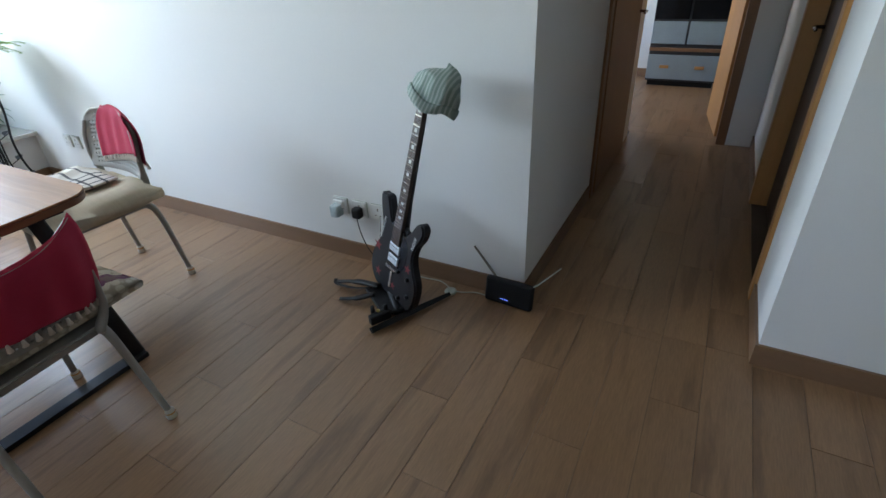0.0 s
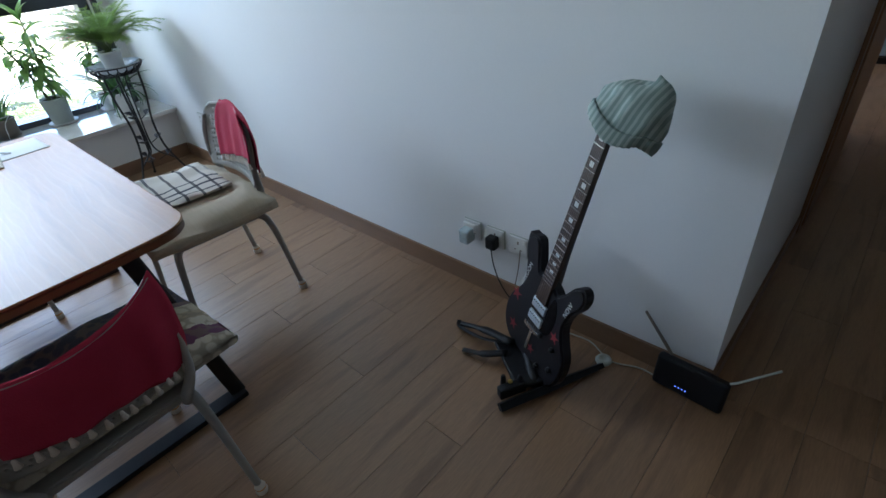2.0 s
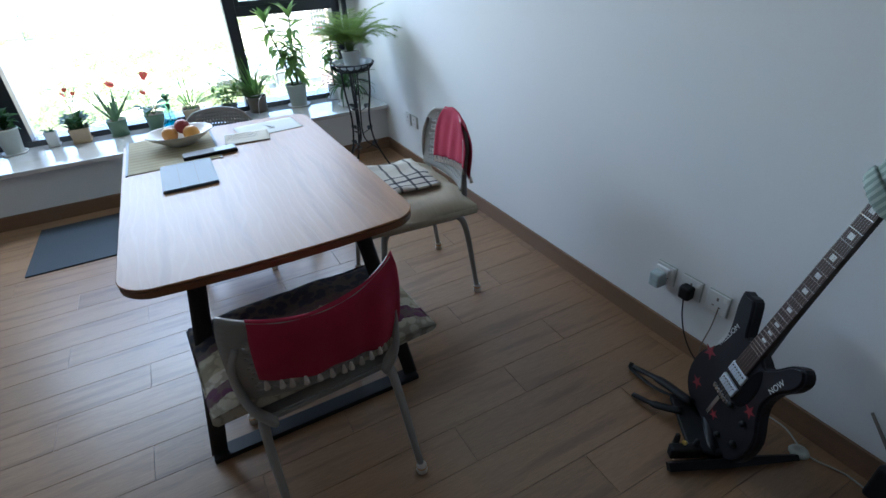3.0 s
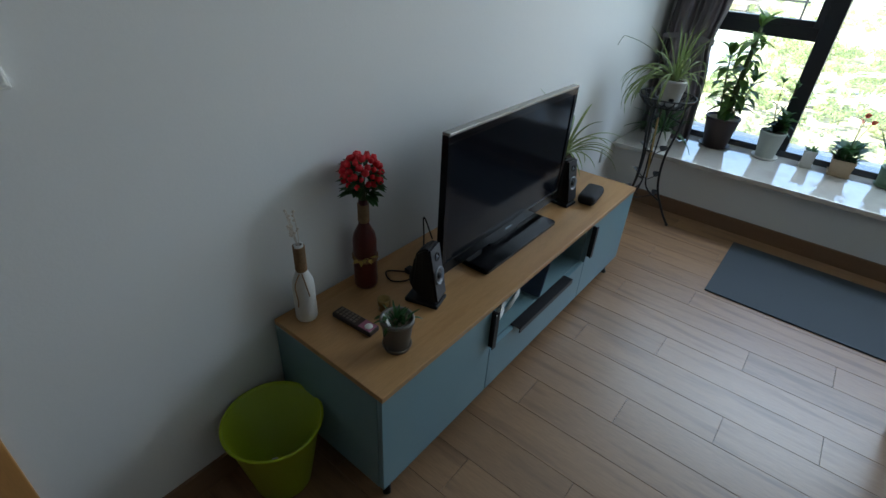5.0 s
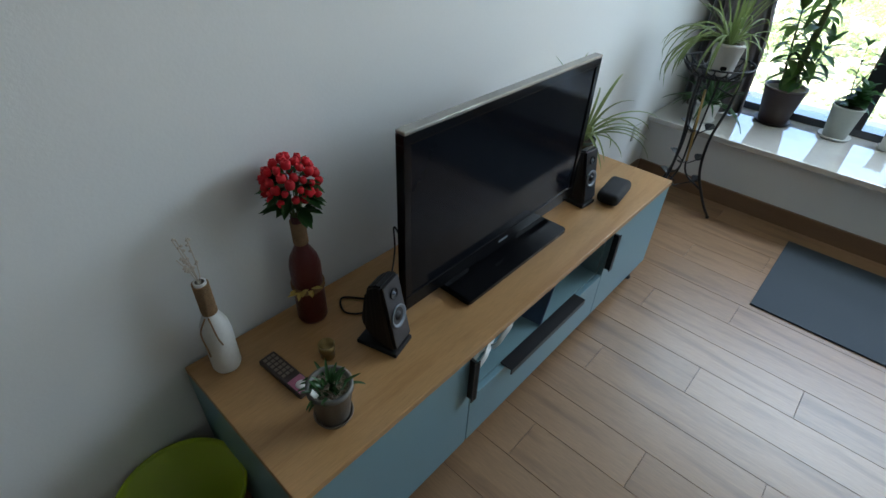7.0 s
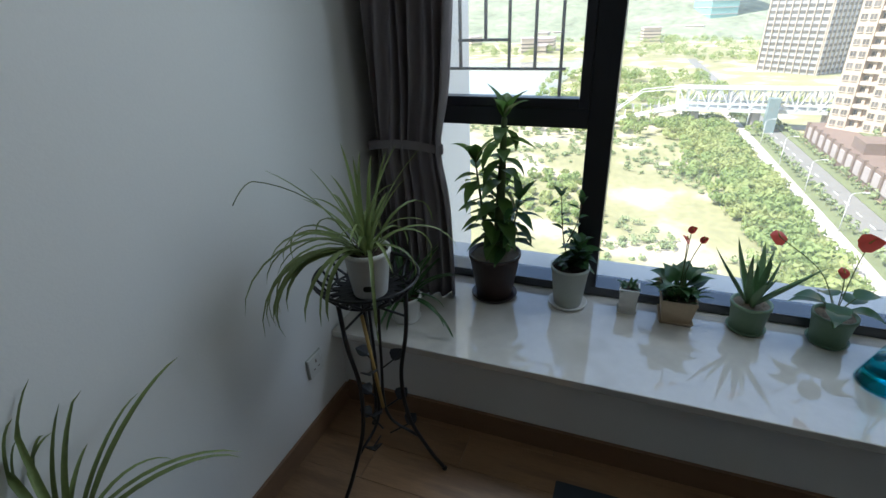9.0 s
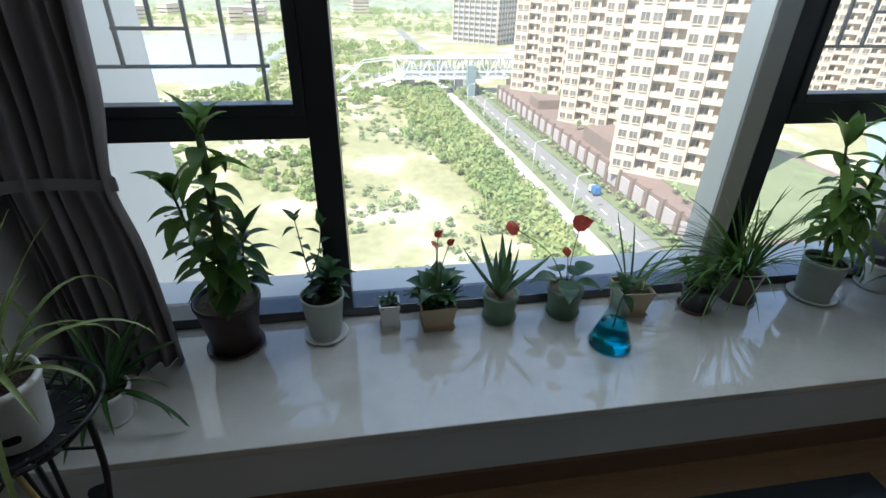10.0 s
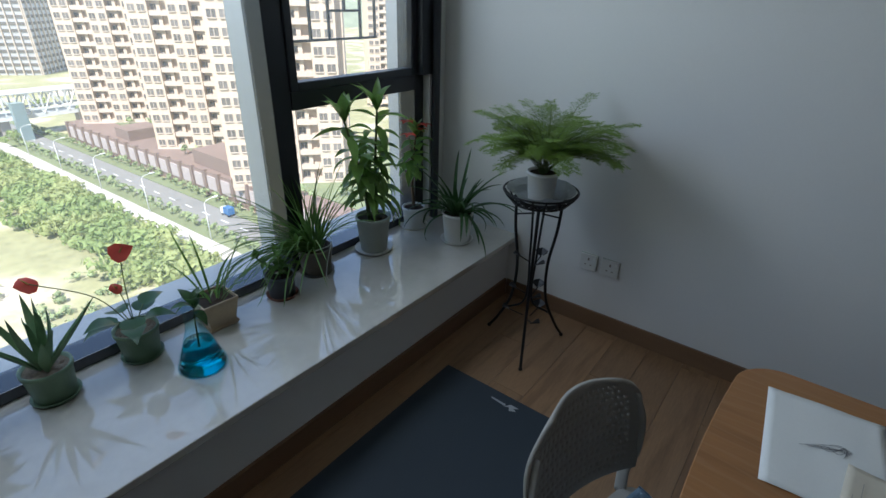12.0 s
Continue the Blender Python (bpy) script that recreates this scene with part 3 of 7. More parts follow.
ob = thing("plug_adaptor", "clear bluish plug-in adaptor in the socket", "adaptor", pose(-1.115, YR - 0.009, 0.295))
part("body", B((-0.024, 0.024, -0.055, 0, -0.045, 0.02), bevel=0.008), mat("cloudy_plastic", (0.42, 0.50, 0.52), 0.15, vary=0.2, scale=40), ob)
part("base", B((-0.03, 0.03, -0.014, 0, -0.005, 0.035), bevel=0.004), M_white, ob)
ob = thing("power_plug", "black power plug with a hanging cable", "plug", pose(-0.985, YR - 0.012, 0.292))
part("body", B((-0.024, 0.024, -0.042, 0, -0.03, 0.026), bevel=0.009), M_blackplastic, ob)
part("cable", tube(curve_pts([(0, -0.03, -0.03), (0.015, -0.035, -0.10), (0.04, -0.03, -0.18), (0.08, -0.02, -0.25), (0.14, -0.02, -0.285)]), 0.0028, 6), M_blackplastic, ob, "thin black cable", True)
ob = thing("cable", "thin grey cable hanging from the socket", "cable", pose(-0.872, YR - 0.012, 0.285))
part("wire", tube(curve_pts([(0.01, 0, 0.0), (0.01, -0.012, -0.08), (-0.005, -0.016, -0.2), (0.02, -0.022, -0.280)]), 0.0022, 6), M_claypot, ob, smooth=True)

ob = thing("light_switch", "white triple rocker light switch on the wall", "light switch", pose(-0.728, YL, 1.312, 0, 0, 180))
part("plate", B((-0.058, 0.058, -0.010, 0, -0.046, 0.046), bevel=0.003), M_white, ob)
for i in range(3):
    part("rocker", B((-0.049 + i * 0.034, -0.017 + i * 0.034, -0.0135, -0.009, -0.036, 0.036), bevel=0.0015), M_white, ob)
ob = thing("air_conditioner_remote", "white remote control with small grey buttons on the wall", "remote control", pose(-0.838, YL, 1.350, 0, 0, 180) @ pose(0, 0, 0, 0, -6, 0))
part("body", B((-0.023, 0.023, -0.024, -0.002, -0.078, 0.09), bevel=0.006), M_white, ob)
part("holder", B((-0.025, 0.025, -0.012, 0, -0.085, -0.03), bevel=0.003), M_white, ob)
part("display", B((-0.017, 0.017, -0.0255, -0.023, 0.045, 0.08)), M_greypot, ob, "grey display")
for r in range(4):
    for c in range(3):
        part("button", B((-0.016 + c * 0.0125, -0.008 + c * 0.0125, -0.0258, -0.0235, 0.026 - r * 0.018, 0.032 - r * 0.018), bevel=0.0008, seg=1), M_claypot, ob)
part("lettering", B((-0.006, 0.006, -0.0246, -0.0238, -0.062, -0.060)), M_claypot, ob)

# ---------------------------------------------------------------- table, chairs, console (things)


def dining_table():
    ob = thing("dining_table", "oak dining table with rounded corners on black steel legs", "table", pose(-2.078, 0.814, 0) @ Matrix.Diagonal((1, 1, 0.9675, 1)))
    hx, hy, bow = 0.722, 0.435, 0.028
    out = []
    for cx, cy, a in ((hx - 0.09, hy - 0.09, 0), (-hx + 0.09, hy - 0.09, 90), (-hx + 0.09, -hy + 0.09, 180), (hx - 0.09, -hy + 0.09, 270)):
        out += [(cx + 0.09 * math.cos(radians(a + 9 * i)), cy + 0.09 * math.sin(radians(a + 9 * i))) for i in range(11)]
    full = []
    for (x0, y0), (x1, y1) in zip(out, out[1:] + out[:1]):
        n = 14 if math.hypot(x1 - x0, y1 - y0) > 0.3 else 1
        full += [(x0 + (x1 - x0) * i / n, y0 + (y1 - y0) * i / n) for i in range(n)]
    full = [(x + math.copysign(bow * max(0, 1 - (y / hy) ** 2) if abs(x) > hx - 0.09 else 0, x), y) for x, y in full]
    part("tabletop", slab(full, 0.762, 0.770, 0.002, 1), M_table, ob, "oak veneer top with cathedral grain", False)
    part("table_edge", slab([(x * 0.9985, y * 0.998) for x, y in full], 0.735, 0.762, 0.004), M_tableedge, ob, "darker walnut edge")
    for s in (-1, 1):
        lx = s * 0.665
        part("leg", tube([(lx, -0.25, 0.72), (lx, -0.365, 0.012)], 0.026, 8, flat=0.26), M_black, ob)
        part("leg", tube([(lx, 0.25, 0.72), (lx, 0.365, 0.012)], 0.026, 8, flat=0.26), M_black, ob)
        part("floor_bar", B((lx - 0.03, lx + 0.03, -0.385, 0.385, 0.0, 0.022), bevel=0.002), M_black, ob)
        part("top_bar", B((lx - 0.03, lx + 0.03, -0.33, 0.33, 0.715, 0.734), bevel=0.002), M_black, ob)
        for t in (-1, 1):
            part("brace", tube([(lx, t * 0.20, 0.73), (lx - s * 0.32, t * 0.05, 0.72)], 0.014, 4), M_black, ob)
    part("centre_beam", B((-0.66, 0.66, -0.025, 0.025, 0.695, 0.734), bevel=0.002), M_black, ob)
    return ob


dining_table()

SH_Z0, SH_Z1 = 0.520, 0.803
SAG = [1.0]                                             # 1: top edge dips between two high corners, 0: rounded top


def shell_pt(u, v, off=0.0):
    """Point on the chair's backrest shell; u -1..1 across, v 0..1 up; off: forward."""
    w = (0.205 + 0.027 * SAG[0]) * (1 - (0.42 - 0.36 * SAG[0]) * max(0, (v - 0.40) / 0.60) ** 4 - 0.10 * max(0, (0.4 - v) / 0.4) ** 2)
    x = u * w
    z = SH_Z0 + (SH_Z1 - SH_Z0) * v - 0.012 * u * u * v + SAG[0] * v * (0.062 * abs(u) ** 2.2 - 0.012)
    y = -0.225 - 0.045 * v + (0.036 + 0.019 * SAG[0]) * u * u + off
    return Vector((x, y, z))


def backrest_mesh():
    bm = bmesh.new()
    nx, nz = 22, 15
    cache = {}

    def vert(u, v):
        k = (round(u, 5), round(v, 5))
        if k not in cache:
            cache[k] = bm.verts.new(shell_pt(u, v))
        return cache[k]

    for i in range(nx):
        for j in range(nz):
            u0, u1, v0, v1 = -1 + 2 * i / nx, -1 + 2 * (i + 1) / nx, j / nz, (j + 1) / nz
            um, vm = (u0 + u1) / 2, (v0 + v1) / 2
            rim = [(u0, v0), (um, v0), (u1, v0), (u1, vm), (u1, v1), (um, v1), (u0, v1), (u0, vm)]
            edge = i < 2 or i > nx - 3 or j < 1 or j > nz - 2 or (abs(um) > 0.72 and vm > 0.8)
            if edge:
                bm.faces.new([vert(*p) for p in rim])
                continue
            hole = []
            for k in range(8):
                a = radians(225 + 45 * k)
                hole.append(bm.verts.new(shell_pt(um + (0.23 * math.cos(a) + (0.2 if j % 2 else -0.2)) * (u1 - u0), vm + 0.24 * (v1 - v0) * math.sin(a))))
            for k in range(8):
                bm.faces.new((vert(*rim[k]), vert(*rim[(k + 1) % 8]), hole[(k + 1) % 8], hole[k]))
    bmesh.ops.recalc_face_normals(bm, faces=bm.faces[:])
    return bm


def chair(m, label):
    ob = thing("dining_chair", label, "chair", m, "chairs round the table")
    b = part("backrest", backrest_mesh(), M_grey, ob, "grey perforated backrest", True)
    s = b.modifiers.new("thickness", "SOLIDIFY")
    s.thickness, s.offset = 0.010, 0
    part("seat", slab(rounded(-0.215, 0.215, -0.20, 0.22, 0.06), 0.425, 0.445, 0.006), M_grey, ob)
    part("seat_frame", B((-0.19, 0.19, -0.18, -0.155, 0.40, 0.425), (-0.19, 0.19, 0.16, 0.185, 0.40, 0.425), (-0.20, -0.175, -0.18, 0.185, 0.40, 0.425), (0.175, 0.20, -0.18, 0.185, 0.40, 0.425),
                         bevel=0.004), M_grey, ob)
    for s in (-1, 1):
        wide, slim = 0.026 * (SAG[0] - 1), 0.6 + 0.4 * SAG[0]
        up = curve_pts([(s * 0.17, -0.20, 0.425), (s * (0.205 + wide), -0.208, 0.50), (s * (0.222 + wide), -0.190 - 0.010 * (1 - SAG[0]), 0.57), (s * (0.222 + wide), -0.195 - 0.010 * (1 - SAG[0]), 0.66), (s * (0.200 + wide), -0.220, 0.735)], 6)
        part("back_post", tube(up, [slim * (0.029 - 0.014 * (i / (len(up) - 1))) for i in range(len(up))], 10, flat=0.5), M_grey, ob, smooth=True)
        rear = curve_pts([(s * 0.16, -0.10, 0.420), (s * 0.188, -0.165, 0.412), (s * 0.198, -0.205, 0.33), (s * 0.206, -0.305 if SAG[0] else -0.25, 0.016)], 6)
        part("rear_leg", tube(rear, [0.019 - 0.008 * (i / (len(rear) - 1)) for i in range(len(rear))], 10), M_grey, ob, smooth=True)
        fore = curve_pts([(s * 0.16, 0.10, 0.420), (s * 0.185, 0.17, 0.408), (s * 0.192, 0.195, 0.32), (s * 0.205, 0.225, 0.016)], 6)
        part("front_leg", tube(fore, [0.019 - 0.008 * (i / (len(fore) - 1)) for i in range(len(fore))], 10), M_grey, ob, smooth=True)
        for y in (-0.305 if SAG[0] else -0.25, 0.225):
            part("foot_sock", lathe([(0, 0), (0.017, 0), (0.019, 0.012), (0.016, 0.022), (0.018, 0.028), (0.014, 0.04), (0.0, 0.04)], 14, (s * 0.206, y, 0)), M_sock, ob,
                 "knitted cream and orange foot cover", True)
    return ob


M_sock = stripes("knitted_sock", [(0, (0.62, 0.56, 0.48)), (0.024, (0.55, 0.26, 0.06)), (0.031, (0.62, 0.56, 0.48)), (0.05, (1, 1, 1))], axis=2, noise_amt=0.001)
CH_A, CH_B, CH_C = pose(-1.298, 0.800, 0, 0, 0, 94) @ Matrix.Diagonal((1, 1, 0.93, 1)), pose(-2.019, 1.478, 0, 0, 0, 176) @ Matrix.Diagonal((1.14, 1.0, 1.05, 1)), pose(-2.812, 0.762, 0, 0, 0, -107) @ Matrix.Diagonal((0.92, 1, 0.98, 1))
first_chair = chair(CH_A, "grey perforated chair with a red cloth over its back")
first_chair.scale = (1, 1, 1)
SAG[0] = 0.0
second_chair = chair(CH_B, "grey perforated chair with plaid and cream blankets")
third_chair = chair(CH_C, "bare grey perforated chair by the window seat")
first_chair.scale = (1, 1, 0.93)


def draped_cloth(m, u0, u1, rear, front, slant, label, name="red_cloth"):
    """A cloth over the backrest: hangs `rear` behind and `front` before; slant lengthens one side."""
    ob = thing(name, label, "cloth", m, "red cloths on the chairs")
    bm = bmesh.new()
    nu, ns = 36, 40
    rows = []
    for i in range(nu + 1):
        u = u0 + (u1 - u0) * i / nu
        q = i / nu
        r, f = rear * (1 - slant * (1 - q)) * (1 + 0.03 * math.sin(9 * q)), front * (0.75 + 0.35 * q)
        row = []
        for j in range(ns + 1):
            s = -r + (r + f) * j / ns
            d = abs(s)
            v = max(0.02, 1 - d / (SH_Z1 - SH_Z0) * 1.02)
            side = -1 if s < 0 else 1
            lift = 0.013 + 0.010 * min(1, d / 0.1) * (0.6 + 0.4 * math.sin(11 * q + 2 * side))
            drop = max(0, d - (SH_Z1 - SH_Z0) * 0.96)
            p = shell_pt(u, min(1, v), 0)
            k = min(1, d / 0.02)
            p.y += side * lift * k + 0.004 * math.sin(25 * q) * min(1, d / 0.08) * side
            p.z += 0.012 * (1 - k) - drop
            row.append(bm.verts.new(p))
        rows.append(row)
    for a, b in zip(rows, rows[1:]):
        for j in range(ns):
            bm.faces.new((a[j], b[j], b[j + 1], a[j + 1]))
    c = part("cloth", bm, M_red, ob, smooth=True)
    th = c.modifiers.new("thickness", "SOLIDIFY")
    th.thickness = 0.004
    for k in range(13):
        i = int((k + 0.5) / 13 * nu)
        u, q = u0 + (u1 - u0) * i / nu, i / nu
        for end, side in ((rear * (1 - slant * (1 - q)), -1), (front * (0.75 + 0.35 * q), 1)):
            v = max(0.02, 1 - end / (SH_Z1 - SH_Z0) * 1.02)
            p = shell_pt(u, v)
            p.y += side * 0.024
            p.z -= max(0, end - (SH_Z1 - SH_Z0) * 0.96)
            part("tassel", lathe([(0, 0.002), (0.004, 0), (0.006, -0.012), (0.009, -0.024), (0, -0.026)], 8, p), M_tassel, ob, "cream tassel", True)
    return ob


SAG[0] = 1.0
draped_cloth(CH_A, -0.74, 1.04, 0.265, 0.16, 0.28, "red fleece cloth with tassels hung over the chair back")
SAG[0] = 0.0
draped_cloth(CH_B, -1.16, 0.52, 0.20, 0.20, 0.0, "red fleece cloth with tassels draped over the chair back")


def cushion(name, m, sx, sy, z0, h, material, label, wave=0.008, category="cushion"):
    ob = thing(name, label, category, m)
    bm = bmesh.new()
    bmesh.ops.create_cube(bm, size=2)
    bmesh.ops.subdivide_edges(bm, edges=bm.edges[:], cuts=15, use_grid_fill=True)
    for v in bm.verts:
        x, y, z = v.co
        r = (abs(x) ** 6 + abs(y) ** 6) ** (1 / 6)
        puff = (1 - min(1, r) ** 5) ** 0.5 if r < 1 else 0
        zz = z * (0.38 + 0.62 * puff)
        n = noise.noise((x * 2.1 + sx * 9, y * 2.1, z)) * wave * 3
        v.co = (x * sx * (1 - 0.03 * z * z), y * sy, z0 + h / 2 + zz * h / 2 + (n if z > 0.5 else 0))
    part("cover", bm, material, ob, smooth=True)
    return ob


M_quilt = stripes("patchwork_quilt", [(-0.30, (0.52, 0.47, 0.38)), (-0.155, (0.12, 0.035, 0.085)), (-0.100, (0.52, 0.46, 0.36)), (-0.045, (0.38, 0.32, 0.21)), (0.005, (0.46, 0.41, 0.29)),
                                      (0.045, (0.13, 0.085, 0.09)), (0.085, (0.035, 0.036, 0.055)), (0.40, (1, 1, 1))], axis=1, noise_amt=0.022)
qn, ql = M_quilt.node_tree.nodes, M_quilt.node_tree.links
blot, bco, bmr, bmx = (qn.new("ShaderNode" + k) for k in ("TexVoronoi", "TexCoord", "MapRange", "MixRGB"))
blot.inputs["Scale"].default_value = 34
ql.new(bco.outputs["Object"], blot.inputs["Vector"])
bmr.inputs[1].default_value, bmr.inputs[2].default_value, bmr.inputs[4].default_value = 0.45, 0.62, 0.55
ql.new(blot.outputs["Distance"], bmr.inputs[0])
qh = next(n for n in qn if n.bl_idname == "ShaderNodeHueSaturation")
ql.new(bmr.outputs[0], bmx.inputs[0])
ql.new(qh.outputs[0], bmx.inputs[1])
bmx.inputs[2].default_value = (0.16, 0.13, 0.09, 1)
ql.new(bmx.outputs[0], qn["Principled BSDF"].inputs["Base Color"])
M_plaid = stripes("plaid_blanket", [(-0.25, (0.56, 0.52, 0.45)), (-0.19, (0.05, 0.05, 0.06)), (-0.175, (0.56, 0.52, 0.45)), (-0.14, (0.06, 0.06, 0.07)), (-0.13, (0.56, 0.52, 0.45)),
                                    (-0.09, (0.05, 0.05, 0.06)), (-0.075, (0.56, 0.52, 0.45)), (-0.04, (0.06, 0.06, 0.07)), (-0.03, (0.56, 0.52, 0.45)), (0.3, (1, 1, 1))], axis=0, noise_amt=0.002)
pn, pl = M_plaid.node_tree.nodes, M_plaid.node_tree.links
pco, psep, pmod, pcmp, pmix = (pn.new("ShaderNode" + k) for k in ("TexCoord", "SeparateXYZ", "Math", "Math", "MixRGB"))
pl.new(pco.outputs["Object"], psep.inputs[0])
pmod.operation, pcmp.operation, pmix.blend_type = "PINGPONG", "LESS_THAN", "MULTIPLY"
pmod.inputs[1].default_value, pcmp.inputs[1].default_value = 0.034, 0.006
pl.new(psep.outputs[1], pmod.inputs[0])
pl.new(pmod.outputs[0], pcmp.inputs[0])
pl.new(pcmp.outputs[0], pmix.inputs[0])
ph = next(n for n in pn if n.bl_idname == "ShaderNodeHueSaturation")
pl.new(ph.outputs[0], pmix.inputs[1])
pmix.inputs[2].default_value = (0.16, 0.16, 0.18, 1)
pl.new(pmix.outputs[0], pn["Principled BSDF"].inputs["Base Color"])
M_cream = mat("cream_blanket", (0.50, 0.43, 0.32), 0.9, vary=0.12, scale=14, fine=350, bump=0.35, stretch=(1, 6, 1))

cushion("patchwork_cushion", CH_A @ pose(0.03, 0.03, 0), 0.335, 0.215, 0.446, 0.095, M_quilt, "thick patchwork quilted cushion with purple and cream bands on the chair", 0.010)
cushion("cream_blanket", CH_B @ pose(-0.01, 0.025, 0), 0.255, 0.250, 0.412, 0.105, M_cream, "folded cream knitted blanket on the chair seat", 0.012, "blanket")
cushion("plaid_blanket", CH_B @ pose(0.075, 0.045, 0), 0.165, 0.185, 0.514, 0.024, M_plaid, "folded black and white plaid blanket on the chair seat", 0.006, "blanket")

M_bluecloth = mat("pale_blue_cloth", (0.30, 0.42, 0.56), 0.9, vary=0.25, scale=9, fine=350, bump=0.3, second=(0.62, 0.64, 0.64), mask=(0.48, 0.56))
cushion("seat_cloth", CH_C @ pose(0.0, 0.02, 0), 0.18, 0.18, 0.446, 0.045, M_bluecloth, "crumpled pale blue and white cloth on the chair seat", 0.014, "cloth")

# ---------------------------------------------------------------- media console and what stands on it
CX0, CX1, CY0, CY1, CZ = -3.05, -1.268, -1.277, -0.815, 0.507


def console():
    ob = thing("media_console", "blue-grey media console with an oak top and black handles", "cabinet", pose((CX0 + CX1) / 2, (CY0 + CY1) / 2, 0))
    hx, hy = (CX1 - CX0) / 2, (CY1 - CY0) / 2
    a, b = 0.359, -0.401                              # dividers
    z0, z1, zs = 0.095, CZ - 0.020, 0.300
    part("tabletop", B((-hx, hx, -hy, hy + 0.004, z1, CZ), bevel=0.002), M_contop, ob, "oak veneer top")
    for nm, box in (("side_panel", (-hx, -hx + 0.018, -hy, hy - 0.019, z0, z1)), ("side_panel", (hx - 0.018, hx, -hy, hy - 0.019, z0, z1)),
                    ("bottom_panel", (-hx + 0.018, hx - 0.018, -hy, hy - 0.019, z0, z0 + 0.018)), ("back_panel", (-hx + 0.018, hx - 0.018, -hy, -hy + 0.008, z0 + 0.018, z1)),
                    ("divider", (a - 0.009, a + 0.009, -hy + 0.008, hy - 0.019, z0 + 0.018, z1)), ("divider", (b - 0.009, b + 0.009, -hy + 0.008, hy - 0.019, z0 + 0.018, z1)),
                    ("shelf", (b + 0.009, a - 0.009, -hy + 0.008, hy - 0.019, zs - 0.016, zs))):
        part(nm, B(box, bevel=0.001, seg=1), M_tealin if nm != "side_panel" else M_teal, ob)
    for x0, x1, hxp in ((a + 0.002, hx - 0.002, a + 0.012), (-hx + 0.002, b - 0.002, b - 0.012)):
        d = part("door", B((x0, x1, hy - 0.018, hy, z0, z1 - 0.003), bevel=0.0015), M_teal, ob)
        part("handle", B((hxp - 0.004, hxp + 0.004, hy, hy + 0.022, 0.325, z1 - 0.006), (hxp - 0.011, hxp + 0.011, hy + 0.019, hy + 0.022, 0.325, z1 - 0.006)), M_black, d, "black tab handle")
    d = part("drawer", B((b + 0.002, a - 0.002, hy - 0.018, hy, z0, zs - 0.004), bevel=0.0015), M_teal, ob)
    part("handle", B((-0.235, 0.195, hy - 0.018, hy + 0.026, zs - 0.003, zs + 0.001), (-0.235, 0.195, hy + 0.022, hy + 0.026, zs - 0.020, zs - 0.003)), M_black, d, "long black tab handle")
    for sx in (-1, 1):
        for sy in (-1, 1):
            part("leg", tube([(sx * (hx - 0.075), sy * (hy - 0.07), z0 + 0.002), (sx * (hx - 0.045), sy * (hy - 0.03), 0.0)], [0.020, 0.013], 12), M_black, ob, smooth=True)
            part("leg_plate", B((sx * (hx - 0.075) - 0.03, sx * (hx - 0.075) + 0.03, sy * (hy - 0.07) - 0.03, sy * (hy - 0.07) + 0.03, z0 - 0.004, z0 + 0.001)), M_black, ob)


console()
# things in the open shelf
for x, y, r in ((-1.88, -0.875, 0.056), (-2.02, -0.895, 0.058)):
    ob = thing("coiled_cable", "coil of white cable lying in the open shelf", "cable", pose(x, y, 0.300, 62, 0, 20), "coiled cables")
    pts = [((r + 0.005 * math.sin(3.1 * a)) * math.cos(a), 0.052 + (r - 0.004) * math.sin(a), 0.012 + 0.004 * math.sin(2.3 * a)) for a in np.linspace(0, 7 * math.pi, 120)]
    part("wire", tube(pts, 0.0038, 6), M_white, ob, smooth=True)
ob = thing("black_gadget", "small black box behind the cables", "box", pose(-2.0, -1.02, 0.300, 0, 0, 12))
part("case", B((-0.07, 0.07, -0.05, 0.05, 0, 0.045), bevel=0.006), M_blackplastic, ob)
ob = thing("blue_tablet", "dark blue tablet leaning in the open shelf", "tablet", pose(-2.17, -0.88, 0.303, 0, -28, 8))
part("case", B((-0.005, 0.005, -0.07, 0.05, 0, 0.15), bevel=0.003), mat("navy_plastic", (0.03, 0.06, 0.12), 0.4), ob)
ob = thing("white_box", "flat white box lying in the open shelf", "box", pose(-2.40, -1.09, 0.300))
part("case", B((-0.12, 0.10, -0.08, 0.09, 0, 0.05), bevel=0.004), M_white, ob)


